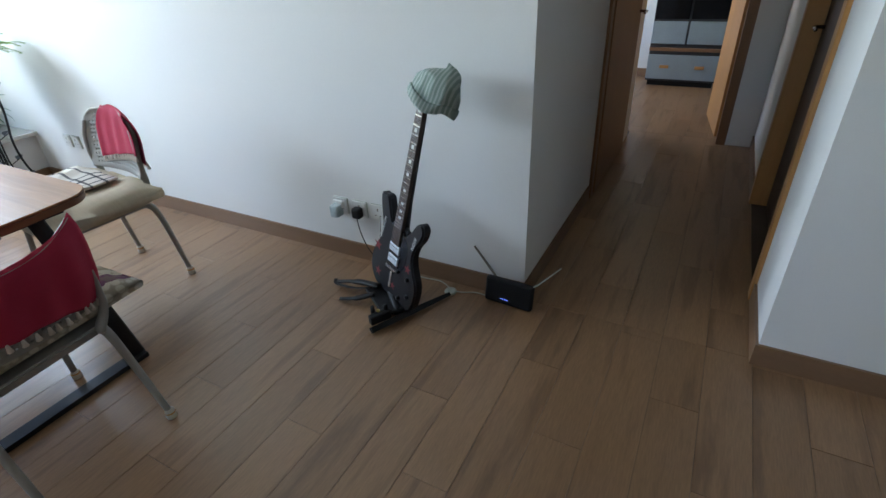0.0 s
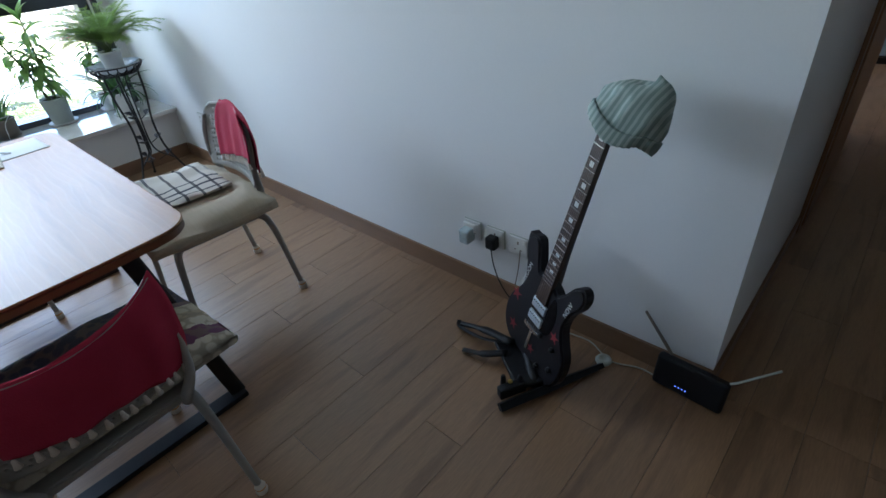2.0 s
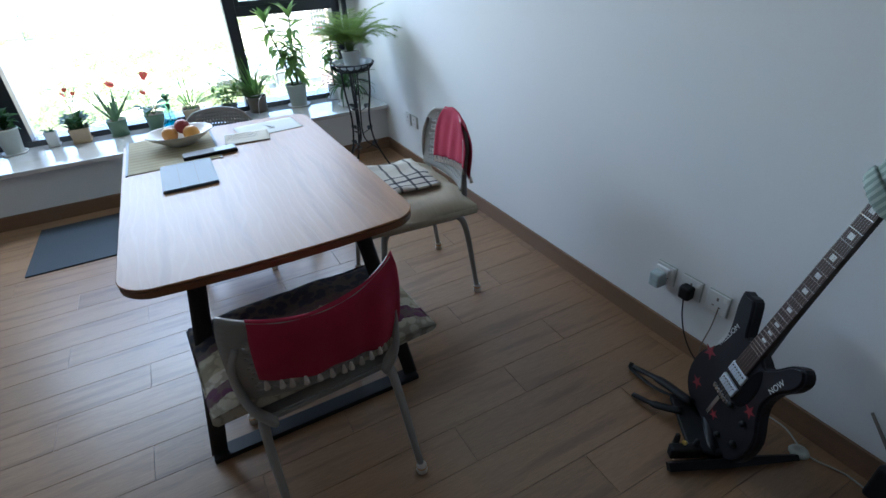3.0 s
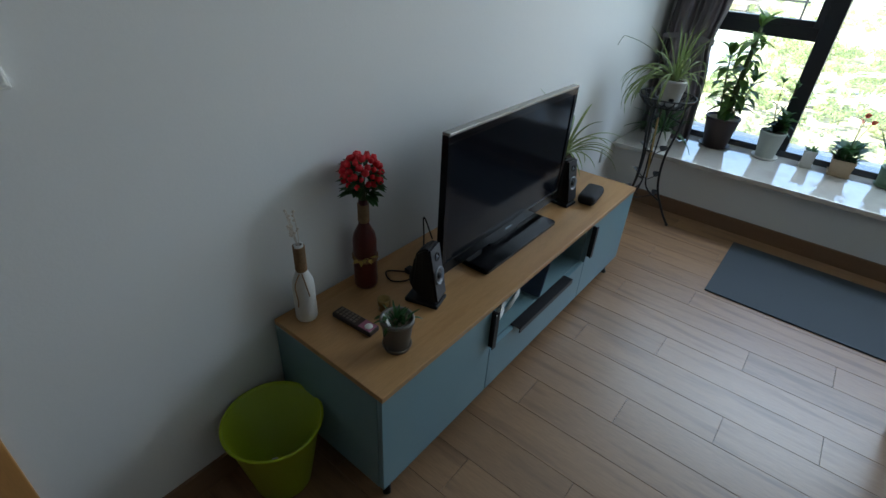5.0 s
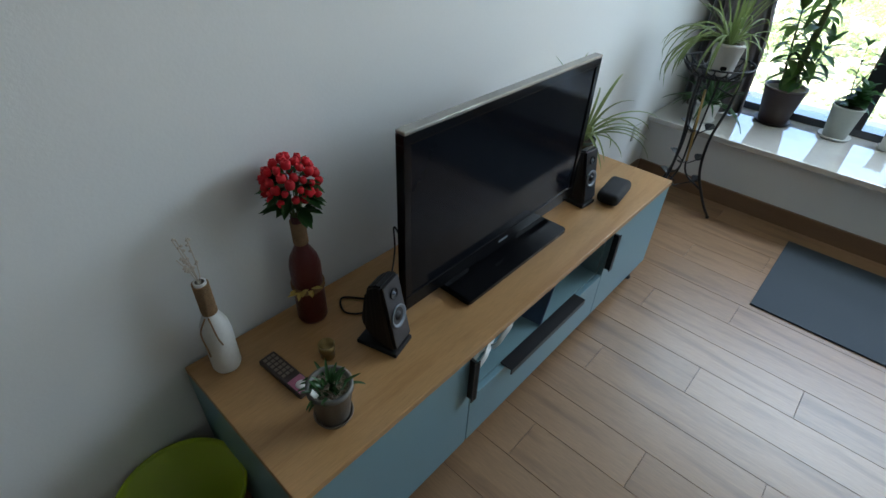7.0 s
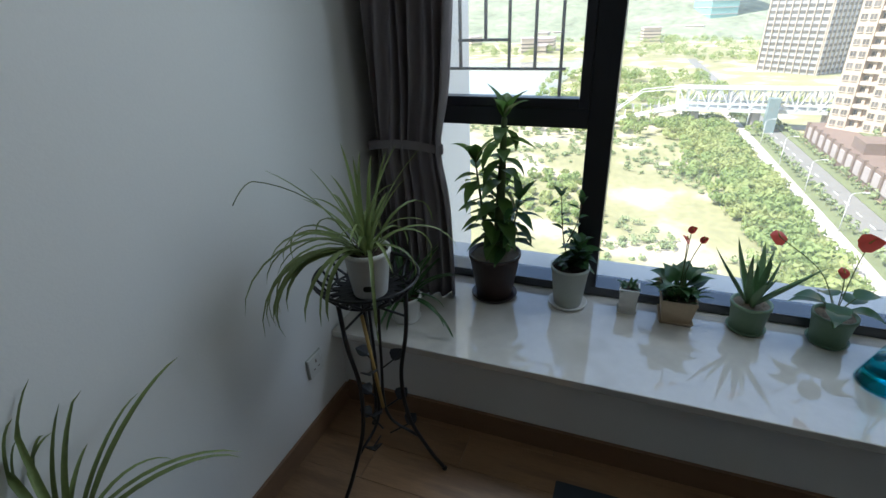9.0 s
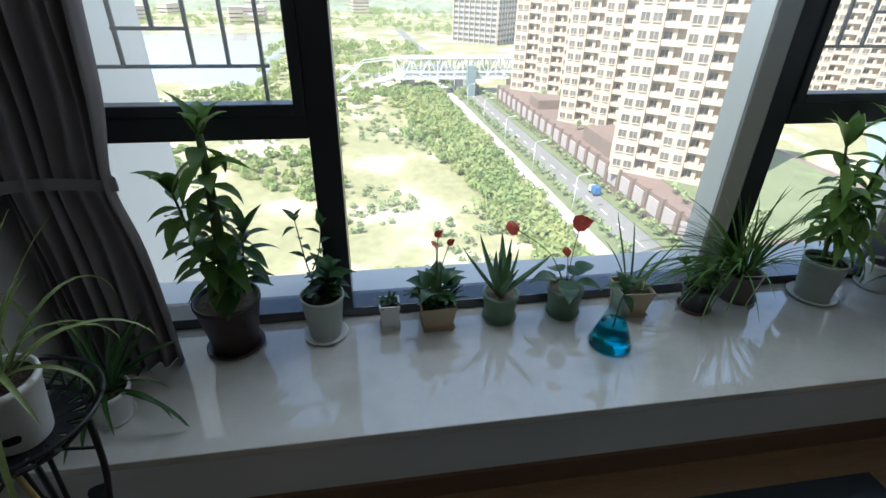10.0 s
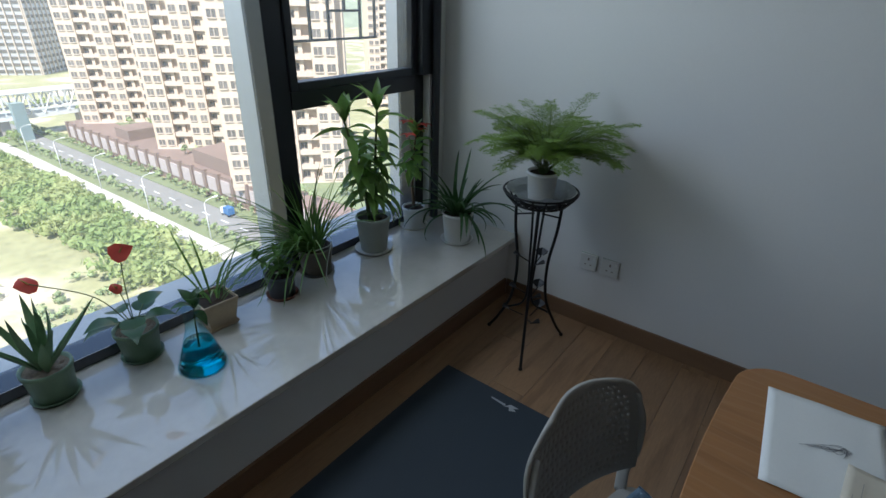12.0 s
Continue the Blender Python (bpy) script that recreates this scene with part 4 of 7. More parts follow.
def television():
    ob = thing("television", "black flat-screen television with a dark glossy frame", "television", pose(-2.154, -1.010, CZ))
    part("base_plate", slab(rounded(-0.262, 0.250, -0.105, 0.085, 0.012), 0, 0.022, 0.005), M_gloss, ob, "glossy black foot")
    part("neck", B((-0.10, 0.10, -0.045, -0.005, 0.02, 0.11), bevel=0.006), M_gloss, ob)
    w, z0, z1 = 0.415, 0.047, 0.535
    part("back_cover", B((-w + 0.06, w - 0.06, -0.062, -0.019, z0 + 0.05, z1 - 0.06), bevel=0.018), M_blackplastic, ob)
    part("bezel", B((-w, w, -0.020, 0.006, z1 - 0.024, z1), (-w, w, -0.020, 0.006, z0, z0 + 0.045), (-w, -w + 0.024, -0.020, 0.006, z0 + 0.045, z1 - 0.024),
                    (w - 0.024, w, -0.020, 0.006, z0 + 0.045, z1 - 0.024), bevel=0.002), M_gloss, ob, "glossy black bezel")
    part("screen", B((-w + 0.022, w - 0.022, -0.018, 0.002, z0 + 0.043, z1 - 0.022)), M_screen, ob, "switched-off dark screen")
    part("trim", B((-w + 0.001, w - 0.001, -0.021, 0.0075, z1 - 0.0005, z1 + 0.009), bevel=0.003, seg=2), mat("smoky_trim", (0.30, 0.29, 0.27), 0.15, metal=0.3), ob, "smoky clear edge strip")
    part("nameplate", B((-0.022, 0.022, 0.006, 0.0072, z0 + 0.018, z0 + 0.024)), M_silver, ob)


television()


def loudspeaker(m, label):
    ob = thing("loudspeaker", label, "loudspeaker", m, "desktop loudspeakers")
    bm = bmesh.new()
    prof = [(-0.036, 0.055, 0.018), (0.036, 0.055, 0.018), (0.036, 0.020, 0.215), (-0.036, 0.020, 0.215)]
    rows = []
    for dy, sc in ((0.0, 1.0), (-0.02, 1.0), (-0.05, 0.92), (-0.085, 0.72), (-0.10, 0.45)):
        rows.append([bm.verts.new((x * sc, y + dy * (1.15 - 2.9 * (z - 0.018)), 0.115 + (z - 0.115) * (sc if sc < 1 else 1))) for x, y, z in prof])
    for a, b in zip(rows, rows[1:]):
        for i in range(4):
            bm.faces.new((a[i], b[i], b[(i + 1) % 4], a[(i + 1) % 4]))
    bm.faces.new(rows[0])
    bm.faces.new(rows[-1][::-1])
    bmesh.ops.recalc_face_normals(bm, faces=bm.faces[:])
    bmesh.ops.bevel(bm, geom=bm.edges[:], offset=0.006, segments=2, affect="EDGES")
    part("cabinet", bm, M_blackplastic, ob)
    part("foot", B((-0.040, 0.040, -0.060, 0.057, 0, 0.014), bevel=0.004), M_blackplastic, ob)
    tilt = pose(0, 0.0475, 0.06, 10.1)
    for nm, r, z, mt in (("woofer", 0.027, 0.050, M_silver), ("tweeter", 0.013, 0.118, M_blackplastic)):
        bm = lathe([(r * 1.12, 0), (r * 1.12, 0.003), (r, 0.003), (r * 0.8, -0.0015), (r * 0.35, -0.003), (r * 0.3, 0.002), (0, 0.004)], 24)
        bm.transform(tilt @ pose(0, 0.004, z, -90))
        p = part(nm, bm, mt, ob, smooth=True)
        bm = lathe([(r * 0.45, -0.001), (r * 0.3, 0.004), (0, 0.006)], 20)
        bm.transform(tilt @ pose(0, 0.004, z, -90))
        part("dust_cap", bm, M_blackplastic if nm == "woofer" else M_silver, p, "" if nm == "woofer" else "silver dust cap", True)
    bm = B((-0.033, 0.033, -0.0005, 0.002, -0.03, 0.152), bevel=0.0006, seg=1)
    bm.transform(tilt @ pose(0, 0.001, 0))
    part("front_panel", bm, mat("gunmetal_panel", (0.050, 0.052, 0.060), 0.28, metal=0.6, vary=0.05, fine=300, bump=0.02), ob, "dark gunmetal front panel")
    return ob


first_speaker = loudspeaker(pose(-1.660, -1.000, CZ, 0, 0, 16), "black wedge-shaped desktop loudspeaker with a dark metallic front")
copy_thing(first_speaker, pose(-2.63, -1.015, CZ, 0, 0, -4))

ob = thing("portable_speaker", "small black rounded portable speaker on the console", "speaker", pose(-2.755, -0.925, CZ, 0, 0, 8))
part("body", B((-0.085, 0.085, -0.042, 0.042, 0.002, 0.050), bevel=0.020, seg=4), mat("black_speaker_mesh", (0.014, 0.014, 0.016), 0.8, fine=900, bump=0.4), ob, smooth=True)
ob = thing("trinket_dish", "white triangular dish with a dark centre", "dish", pose(-2.79, -1.10, CZ, 0, 0, 20))
part("plate", slab([(-0.05, -0.04), (0.05, -0.035), (0.045, 0.03), (0.0, 0.05)], 0, 0.012, 0.003), M_white, ob)
part("knob", lathe([(0.013, 0.012), (0.011, 0.022), (0, 0.024)], 14), M_blackplastic, ob, smooth=True)


def bottle(m, profile, material, label, neck):
    ob = thing("bottle_vase", label, "vase", m)
    part("bottle", lathe(profile, 28), material, ob, smooth=True)
    r, z0, z1 = neck
    pts = [((r + 0.001) * math.cos(a), (r + 0.001) * math.sin(a), z0 + (z1 - z0) * a / (18 * 2 * math.pi)) for a in np.linspace(0, 18 * 2 * math.pi, 260)]
    part("twine_wrap", tube(pts, 0.0024, 5), M_twine, ob, "jute twine round the neck", True)
    return ob


M_whitebottle = mat("whitewashed_glass", (0.70, 0.69, 0.66), 0.55, vary=0.06, scale=18, bump=0.15)
M_redbottle = mat("dark_red_painted_glass", (0.085, 0.012, 0.010), 0.35, vary=0.2, scale=20, bump=0.2)
wb = bottle(pose(-1.345, -1.215, CZ), [(0, 0), (0.030, 0), (0.033, 0.008), (0.033, 0.115), (0.030, 0.14), (0.017, 0.172), (0.0135, 0.19), (0.0135, 0.262), (0.010, 0.262)], M_whitebottle,
            "white painted bottle vase with twine and dry twigs", (0.0145, 0.175, 0.258))
part("twine_bow", tube(curve_pts([(0.018, 0.014, 0.175), (0.035, 0.012, 0.14), (0.034, 0.016, 0.09), (0.032, 0.01, 0.06)], 6), 0.002, 5), M_twine, wb, smooth=True)
part("twine_bow", tube(curve_pts([(0.012, 0.018, 0.175), (0.012, 0.036, 0.13), (0.006, 0.036, 0.10)], 6), 0.002, 5), M_twine, wb, smooth=True)
random.seed(5)
bm = bmesh.new()
for k in range(5):
    a = random.uniform(0, 6.28)
    p = [(0, 0, 0.25), (0.012 * math.cos(a), 0.012 * math.sin(a), 0.29), (0.026 * math.cos(a + 0.4), 0.026 * math.sin(a + 0.4), random.uniform(0.31, 0.375))]
    tube(curve_pts(p, 4), 0.0012, 5, bm)
    for q in range(6):
        lathe([(0, -0.004), (0.004, 0), (0, 0.004)], 6, Vector(p[1]).lerp(Vector(p[2]), random.random()) + Vector((random.uniform(-.004, .004), random.uniform(-.004, .004), 0)), bm)
part("dried_sprig", bm, M_tassel, wb, "pale dried sprig with buds")
rb = bottle(pose(-1.588, -1.208, CZ), [(0, 0), (0.036, 0), (0.039, 0.008), (0.039, 0.175), (0.034, 0.20), (0.018, 0.232), (0.0145, 0.25), (0.0145, 0.318), (0.012, 0.32), (0.010, 0.31)], M_redbottle,
            "dark red bottle vase with twine and silk roses", (0.0155, 0.243, 0.305))
pts = [(0.0405 * math.cos(a), 0.0405 * math.sin(a), 0.105 + 0.004 * a / 6.28) for a in np.linspace(0, 4 * 6.283, 90)]
part("twine_band", tube(pts, 0.0024, 5), M_twine, rb, "jute twine round the belly", True)
for k in range(9):
    a = 0.6 + random.uniform(-0.6, 0.6)
    b0 = Vector((0.042 * math.cos(a), 0.042 * math.sin(a), 0.118 + random.uniform(-0.01, 0.012)))
    d = Vector((math.cos(a + random.uniform(-.9, .9)), math.sin(a + random.uniform(-.9, .9)), random.uniform(-0.2, 0.9))).normalized() * random.uniform(0.02, 0.04)
    part("dried_petal", blade([b0, b0 + d * 0.5, b0 + d], [0.004, 0.014, 0.001]), M_yellow, rb, "dry yellow-green petal")
# silk roses
random.seed(11)
for k in range(58):
    a, e = k * 2.399, math.acos(1 - 1.45 * (k + 0.5) / 58)
    c = Vector((0.060 * math.sin(e) * math.cos(a), 0.060 * math.sin(e) * math.sin(a), 0.405 + 0.055 * math.cos(e) + random.uniform(-.006, .006)))
    r = random.uniform(0.0075, 0.0115)
    bm = lathe([(0, -r), (r * 0.8, -r * 0.5), (r, 0.1 * r), (r * 0.75, 0.85 * r), (r * 0.45, r), (r * 0.35, 0.5 * r), (0, 0.55 * r)], 9, c)
    for v in bm.verts:
        v.co += Vector((random.uniform(-1, 1), random.uniform(-1, 1), random.uniform(-1, 1))) * r * 0.16
    part("rose", bm, M_rose, rb, smooth=True)
bm = bmesh.new()
for k in range(26):
    a = random.uniform(0, 6.28)
    tip = Vector((0.052 * math.cos(a) * random.uniform(0.3, 1), 0.052 * math.sin(a) * random.uniform(0.3, 1), random.uniform(0.385, 0.42)))
    tube([(0.006 * math.cos(a), 0.006 * math.sin(a), 0.30), tip * 0.5 + Vector((0, 0, 0.17)), tip], 0.0013, 5, bm)
part("stems", bm, M_stem, rb)
for k in range(80):
    a = random.uniform(0, 6.28)
    b0 = Vector((0.02 * math.cos(a), 0.02 * math.sin(a), random.uniform(0.335, 0.425)))
    d = Vector((math.cos(a), math.sin(a), random.uniform(-0.5, 0.25))).normalized() * random.uniform(0.03, 0.065)
    part("leaf", blade([b0, b0 + d * 0.35, b0 + d * 0.75, b0 + d], [0.003, 0.02, 0.016, 0.001]), M_leafdark, rb, smooth=True)

ob = thing("remote_control", "dark brown remote control with a pink end", "remote control", pose(-1.422, -1.080, CZ, 0, 0, 4))
part("body", B((-0.022, 0.022, -0.078, 0.078, 0, 0.017), bevel=0.004), mat("brown_remote", (0.035, 0.022, 0.020), 0.4), ob)
part("end_panel", B((-0.018, 0.018, 0.028, 0.074, 0.0165, 0.0178)), mat("pink_panel", (0.36, 0.13, 0.20), 0.4), ob, "pink and white end")
part("pad", lathe([(0, 0.0175), (0.013, 0.0175), (0.012, 0.0195), (0, 0.0195)], 18, (0.0, 0.055, 0)), M_white, ob, "white round pad", True)
for r in range(6):
    for c in range(3):
        part("button", B((-0.015 + c * 0.011, -0.007 + c * 0.011, -0.068 + r * 0.014, -0.06 + r * 0.014, 0.016, 0.019)), M_claypot, ob)
ob = thing("candle_cup", "small brass and glass candle cup", "cup", pose(-1.527, -1.062, CZ))
part("cup", lathe([(0, 0), (0.016, 0), (0.018, 0.004), (0.013, 0.014), (0.02, 0.024), (0.021, 0.045), (0.018, 0.045), (0.017, 0.026), (0, 0.022)], 22), mat("aged_brass", (0.30, 0.22, 0.09), 0.35, metal=0.8), ob, smooth=True)
# cables behind
ob = thing("power_cable", "black cable with a plug lying on the console", "cable", pose(-1.78, -1.17, CZ))
part("wire", tube(curve_pts([(0.05, 0.03, 0.006), (0.10, -0.03, 0.005), (0.13, 0.02, 0.005), (0.09, 0.06, 0.006), (0.02, 0.05, 0.01), (-0.06, 0.0, 0.02), (-0.12, -0.05, 0.05), (-0.13, -0.06, 0.12), (-0.16, -0.04, 0.02)], 8), 0.0028, 6),
     M_blackplastic, ob, smooth=True)
part("plug", B((0.03, 0.06, 0.015, 0.04, 0, 0.02), bevel=0.004), M_blackplastic, ob)
ob = thing("black_case", "flat black case with a looped cable standing beside the console", "case", pose(-3.085, -0.985, 0.0))
part("case", B((-0.024, 0.016, -0.135, 0.085, 0.0, 0.445), bevel=0.010), M_blackplastic, ob)
part("adaptor", B((-0.03, 0.0, -0.11, -0.06, 0.446, 0.465), bevel=0.004), M_greypot, ob, "small pale adaptor")
part("wire", tube(curve_pts([(-0.02, 0.07, 0.435), (-0.055, 0.08, 0.45), (-0.095, 0.09, 0.42), (-0.085, 0.09, 0.36), (-0.024, 0.08, 0.34)], 8), 0.004, 6), M_blackplastic, ob, "black looped cable", smooth=True)



def waste_bin():
    ob = thing("waste_bin", "lime green plastic waste bin with paper in it", "bin", pose(-1.132, -1.138, 0))
    h, r0, r1 = 0.285, 0.083, 0.139
    part("bucket", lathe([(0, 0.0), (r0, 0.0), (r0 + 0.004, 0.006), (r1, h), (r1 + 0.006, h + 0.004), (r1 + 0.006, h - 0.006), (r1 - 0.003, h - 0.004), (r0 - 0.002, 0.006), (0, 0.005)], 40), M_lime, ob, smooth=True)
    part("rim", tube([((r1 + 0.005) * math.cos(q), (r1 + 0.005) * math.sin(q), h) for q in np.linspace(0, 2 * math.pi, 61)], 0.0045, 8), M_lime, ob, smooth=True)
    p = thing("crumpled_paper", "crumpled white paper lying in the bin", "paper", pose(-1.120, -1.135, 0.012, 0, 0, 35))
    bm = bmesh.new()
    bmesh.ops.create_grid(bm, x_segments=8, y_segments=6, size=0.5)
    for v in bm.verts:
        v.co = (v.co.x * 0.12, v.co.y * 0.10, 0.016 + 0.02 * noise.noise((v.co.x * 4, v.co.y * 4, 1)) + 0.02 * v.co.y)
    part("sheet", bm, M_paper, p)


waste_bin()
# ---------------------------------------------------------------- exercise mat, table things
ob = thing("exercise_mat", "slate blue exercise mat lying flat on the floor", "mat", pose(-3.547, 0.553, 0))
part("pad", slab(rounded(-0.33, 0.33, -0.923, 0.923, 0.006, 3), 0.0005, 0.008, 0.002), M_mat, ob)
M_logo = mat("grey_print", (0.32, 0.34, 0.36), 0.7)
part("printed_mark", slab([(0.010, 0.858), (0.030, 0.868), (0.040, 0.850), (0.066, 0.862), (0.050, 0.872), (0.070, 0.884), (0.030, 0.884)], 0.0078, 0.0086), M_logo, ob, "grey printed mark")
part("printed_mark", slab([(-0.058, 0.868), (0.012, 0.862), (0.012, 0.874), (-0.058, 0.876)], 0.0078, 0.0086), M_logo, ob)

ZT0 = 0.745
ob = thing("tablet_case", "slate blue tablet in a cover on the table", "tablet", pose(-2.153, 0.619, ZT0, 0, 0, 0))
part("cover", slab(rounded(-0.150, 0.148, -0.098, 0.098, 0.008), 0, 0.012, 0.003), mat("slate_cover", (0.075, 0.115, 0.15), 0.5, vary=0.06), ob)
for y in (-0.035, 0.03):
    part("crease", B((-0.148, 0.146, y - 0.001, y + 0.001, 0.0118, 0.0124)), M_darkpot, ob)
ob = thing("remote_control", "slim black device lying by the placemat", "device", pose(-2.378, 0.724, ZT0, 0, 0, 2))
part("body", B((-0.036, 0.036, -0.11, 0.112, 0, 0.018), bevel=0.004), M_blackplastic, ob)
part("end_panel", B((-0.03, 0.03, 0.02, 0.105, 0.0175, 0.0185)), mat("navy_screen", (0.03, 0.05, 0.08), 0.3), ob)
M_reed = stripes("reed_placemat", [(-0.30 + 0.02 * k, ((0.42, 0.36, 0.22) if k % 2 else (0.36, 0.30, 0.18))) for k in range(30)], axis=0, noise_amt=0.001)
ob = thing("placemat", "woven reed placemat with a dark border", "placemat", pose(-2.540, 0.580, ZT0))
part("weave", B((-0.240, 0.240, -0.180, 0.180, 0.0, 0.003)), M_reed, ob)
for y in (-0.182, 0.182):
    part("border", B((-0.247, 0.247, y - 0.005, y + 0.005, 0.0, 0.0038)), M_darkpot, ob)
ob = thing("fruit_bowl", "oval white bowl standing on the placemat", "bowl", pose(-2.615, 0.628, ZT0 + 0.003) @ Matrix.Diagonal((0.85, 1.0, 1, 1)))
part("bowl", lathe([(0, 0), (0.06, 0), (0.066, 0.006), (0.115, 0.034), (0.145, 0.055), (0.147, 0.060), (0.142, 0.058), (0.11, 0.038), (0.06, 0.012), (0, 0.010)], 40), M_whitepot, ob, smooth=True)
for x, y, z, r, c, nm, lb in ((-2.630, 0.588, 0.046, 0.035, (0.56, 0.24, 0.05), "orange", "orange fruit in the bowl"), (-2.600, 0.678, 0.046, 0.036, (0.58, 0.27, 0.05), "orange", "orange fruit in the bowl"),
                              (-2.650, 0.648, 0.070, 0.034, (0.30, 0.03, 0.025), "red_apple", "dark red apple on top of the oranges")):
    f = lathe([(0, -r * 0.95), (r * 0.5, -r * 0.86), (r * 0.87, -r * 0.5), (r, 0), (r * 0.87, r * 0.5), (r * 0.5, r * 0.84), (r * 0.12, r * 0.92), (0, r * 0.86)], 24)
    f.transform(pose(x, y, ZT0 + 0.003 + z))
    tagged(part(nm, f, mat(nm + "_skin", c, 0.4, vary=0.12, scale=30, fine=300, bump=0.15), smooth=True), lb, "fruit")
for x, y, rz, w, h, lab in ((-2.630, 1.025, 4, 0.21, 0.297, "white sheet with a pencil drawing on the table"), (-2.520, 0.905, -6, 0.17, 0.20, "cream sheet with faint handwriting on the table")):
    ob = thing("paper_sheet", lab, "paper", pose(x, y, ZT0 + (0.001 if w > 0.2 else 0.0042), 0, 0, rz), "papers on the table")
    bm = bmesh.new()
    bmesh.ops.create_grid(bm, x_segments=12, y_segments=14, size=0.5)
    for v in bm.verts:
        v.co = (v.co.x * w, v.co.y * h, 0.0012 + 0.0008 * math.sin(9 * v.co.x + 4 * v.co.y))
    s = part("sheet", bm, M_paper if w > 0.2 else mat("cream_paper", (0.60, 0.54, 0.44), 0.8, vary=0.05, bump=0.02), ob, smooth=True)
    s.modifiers.new("thickness", "SOLIDIFY").thickness = 0.0006
    for k in range(9):
        if w > 0.2:
            part("drawn_line", tube(curve_pts([(-0.045 + 0.006 * k, -0.012 + 0.003 * k, 0.0032), (-0.012 + 0.004 * k, 0.006 + 0.006 * math.sin(2.1 * k), 0.0032), (0.020 + 0.002 * k, 0.020 + 0.007 * math.cos(k), 0.0032), (0.044 - 0.002 * k, 0.020 - 0.003 * k, 0.0032)], 5), 0.0004, 4), M_ink, ob)
        else:
            part("drawn_line", B((-0.07 + 0.012 * k, -0.0694 + 0.012 * k, -0.09, 0.02 + 0.05 * math.sin(k * 2.2), 0.0030, 0.0034)), M_ink, ob)

# ---------------------------------------------------------------- guitar corner
M_guitar = mat("worn_matt_black_lacquer", (0.009, 0.008, 0.010), 0.45, vary=0.15, scale=8, fine=200, bump=0.04, spec=0.3)
M_ebony = mat("dark_fretboard", (0.050, 0.030, 0.022), 0.5, vary=0.2, scale=8, stretch=(8, 8, 1))
M_pearl = mat("pearl_inlay", (0.60, 0.60, 0.58), 0.3)
# pickup nickel, its pale blue paints in the window's reflection
M_pickupsheen = mat("nickel_window_sheen", (0.62, 0.68, 0.74), 0.38, metal=0.5, vary=0.05, bump=0.01)
M_darkred = mat("dark_red_print", (0.20, 0.014, 0.022), 0.5)
GU = Vector((0.190, 0.130, 0.950)).normalized()
GR = Vector((0.91, -0.40, -0.07))
GR = (GR - GU * GR.dot(GU)).normalized()
GY = GU.cross(GR)
G_AT = Matrix.Translation((-0.655, 1.948, 0.057)) @ Matrix((GR, GY, GU)).transposed().to_4x4()


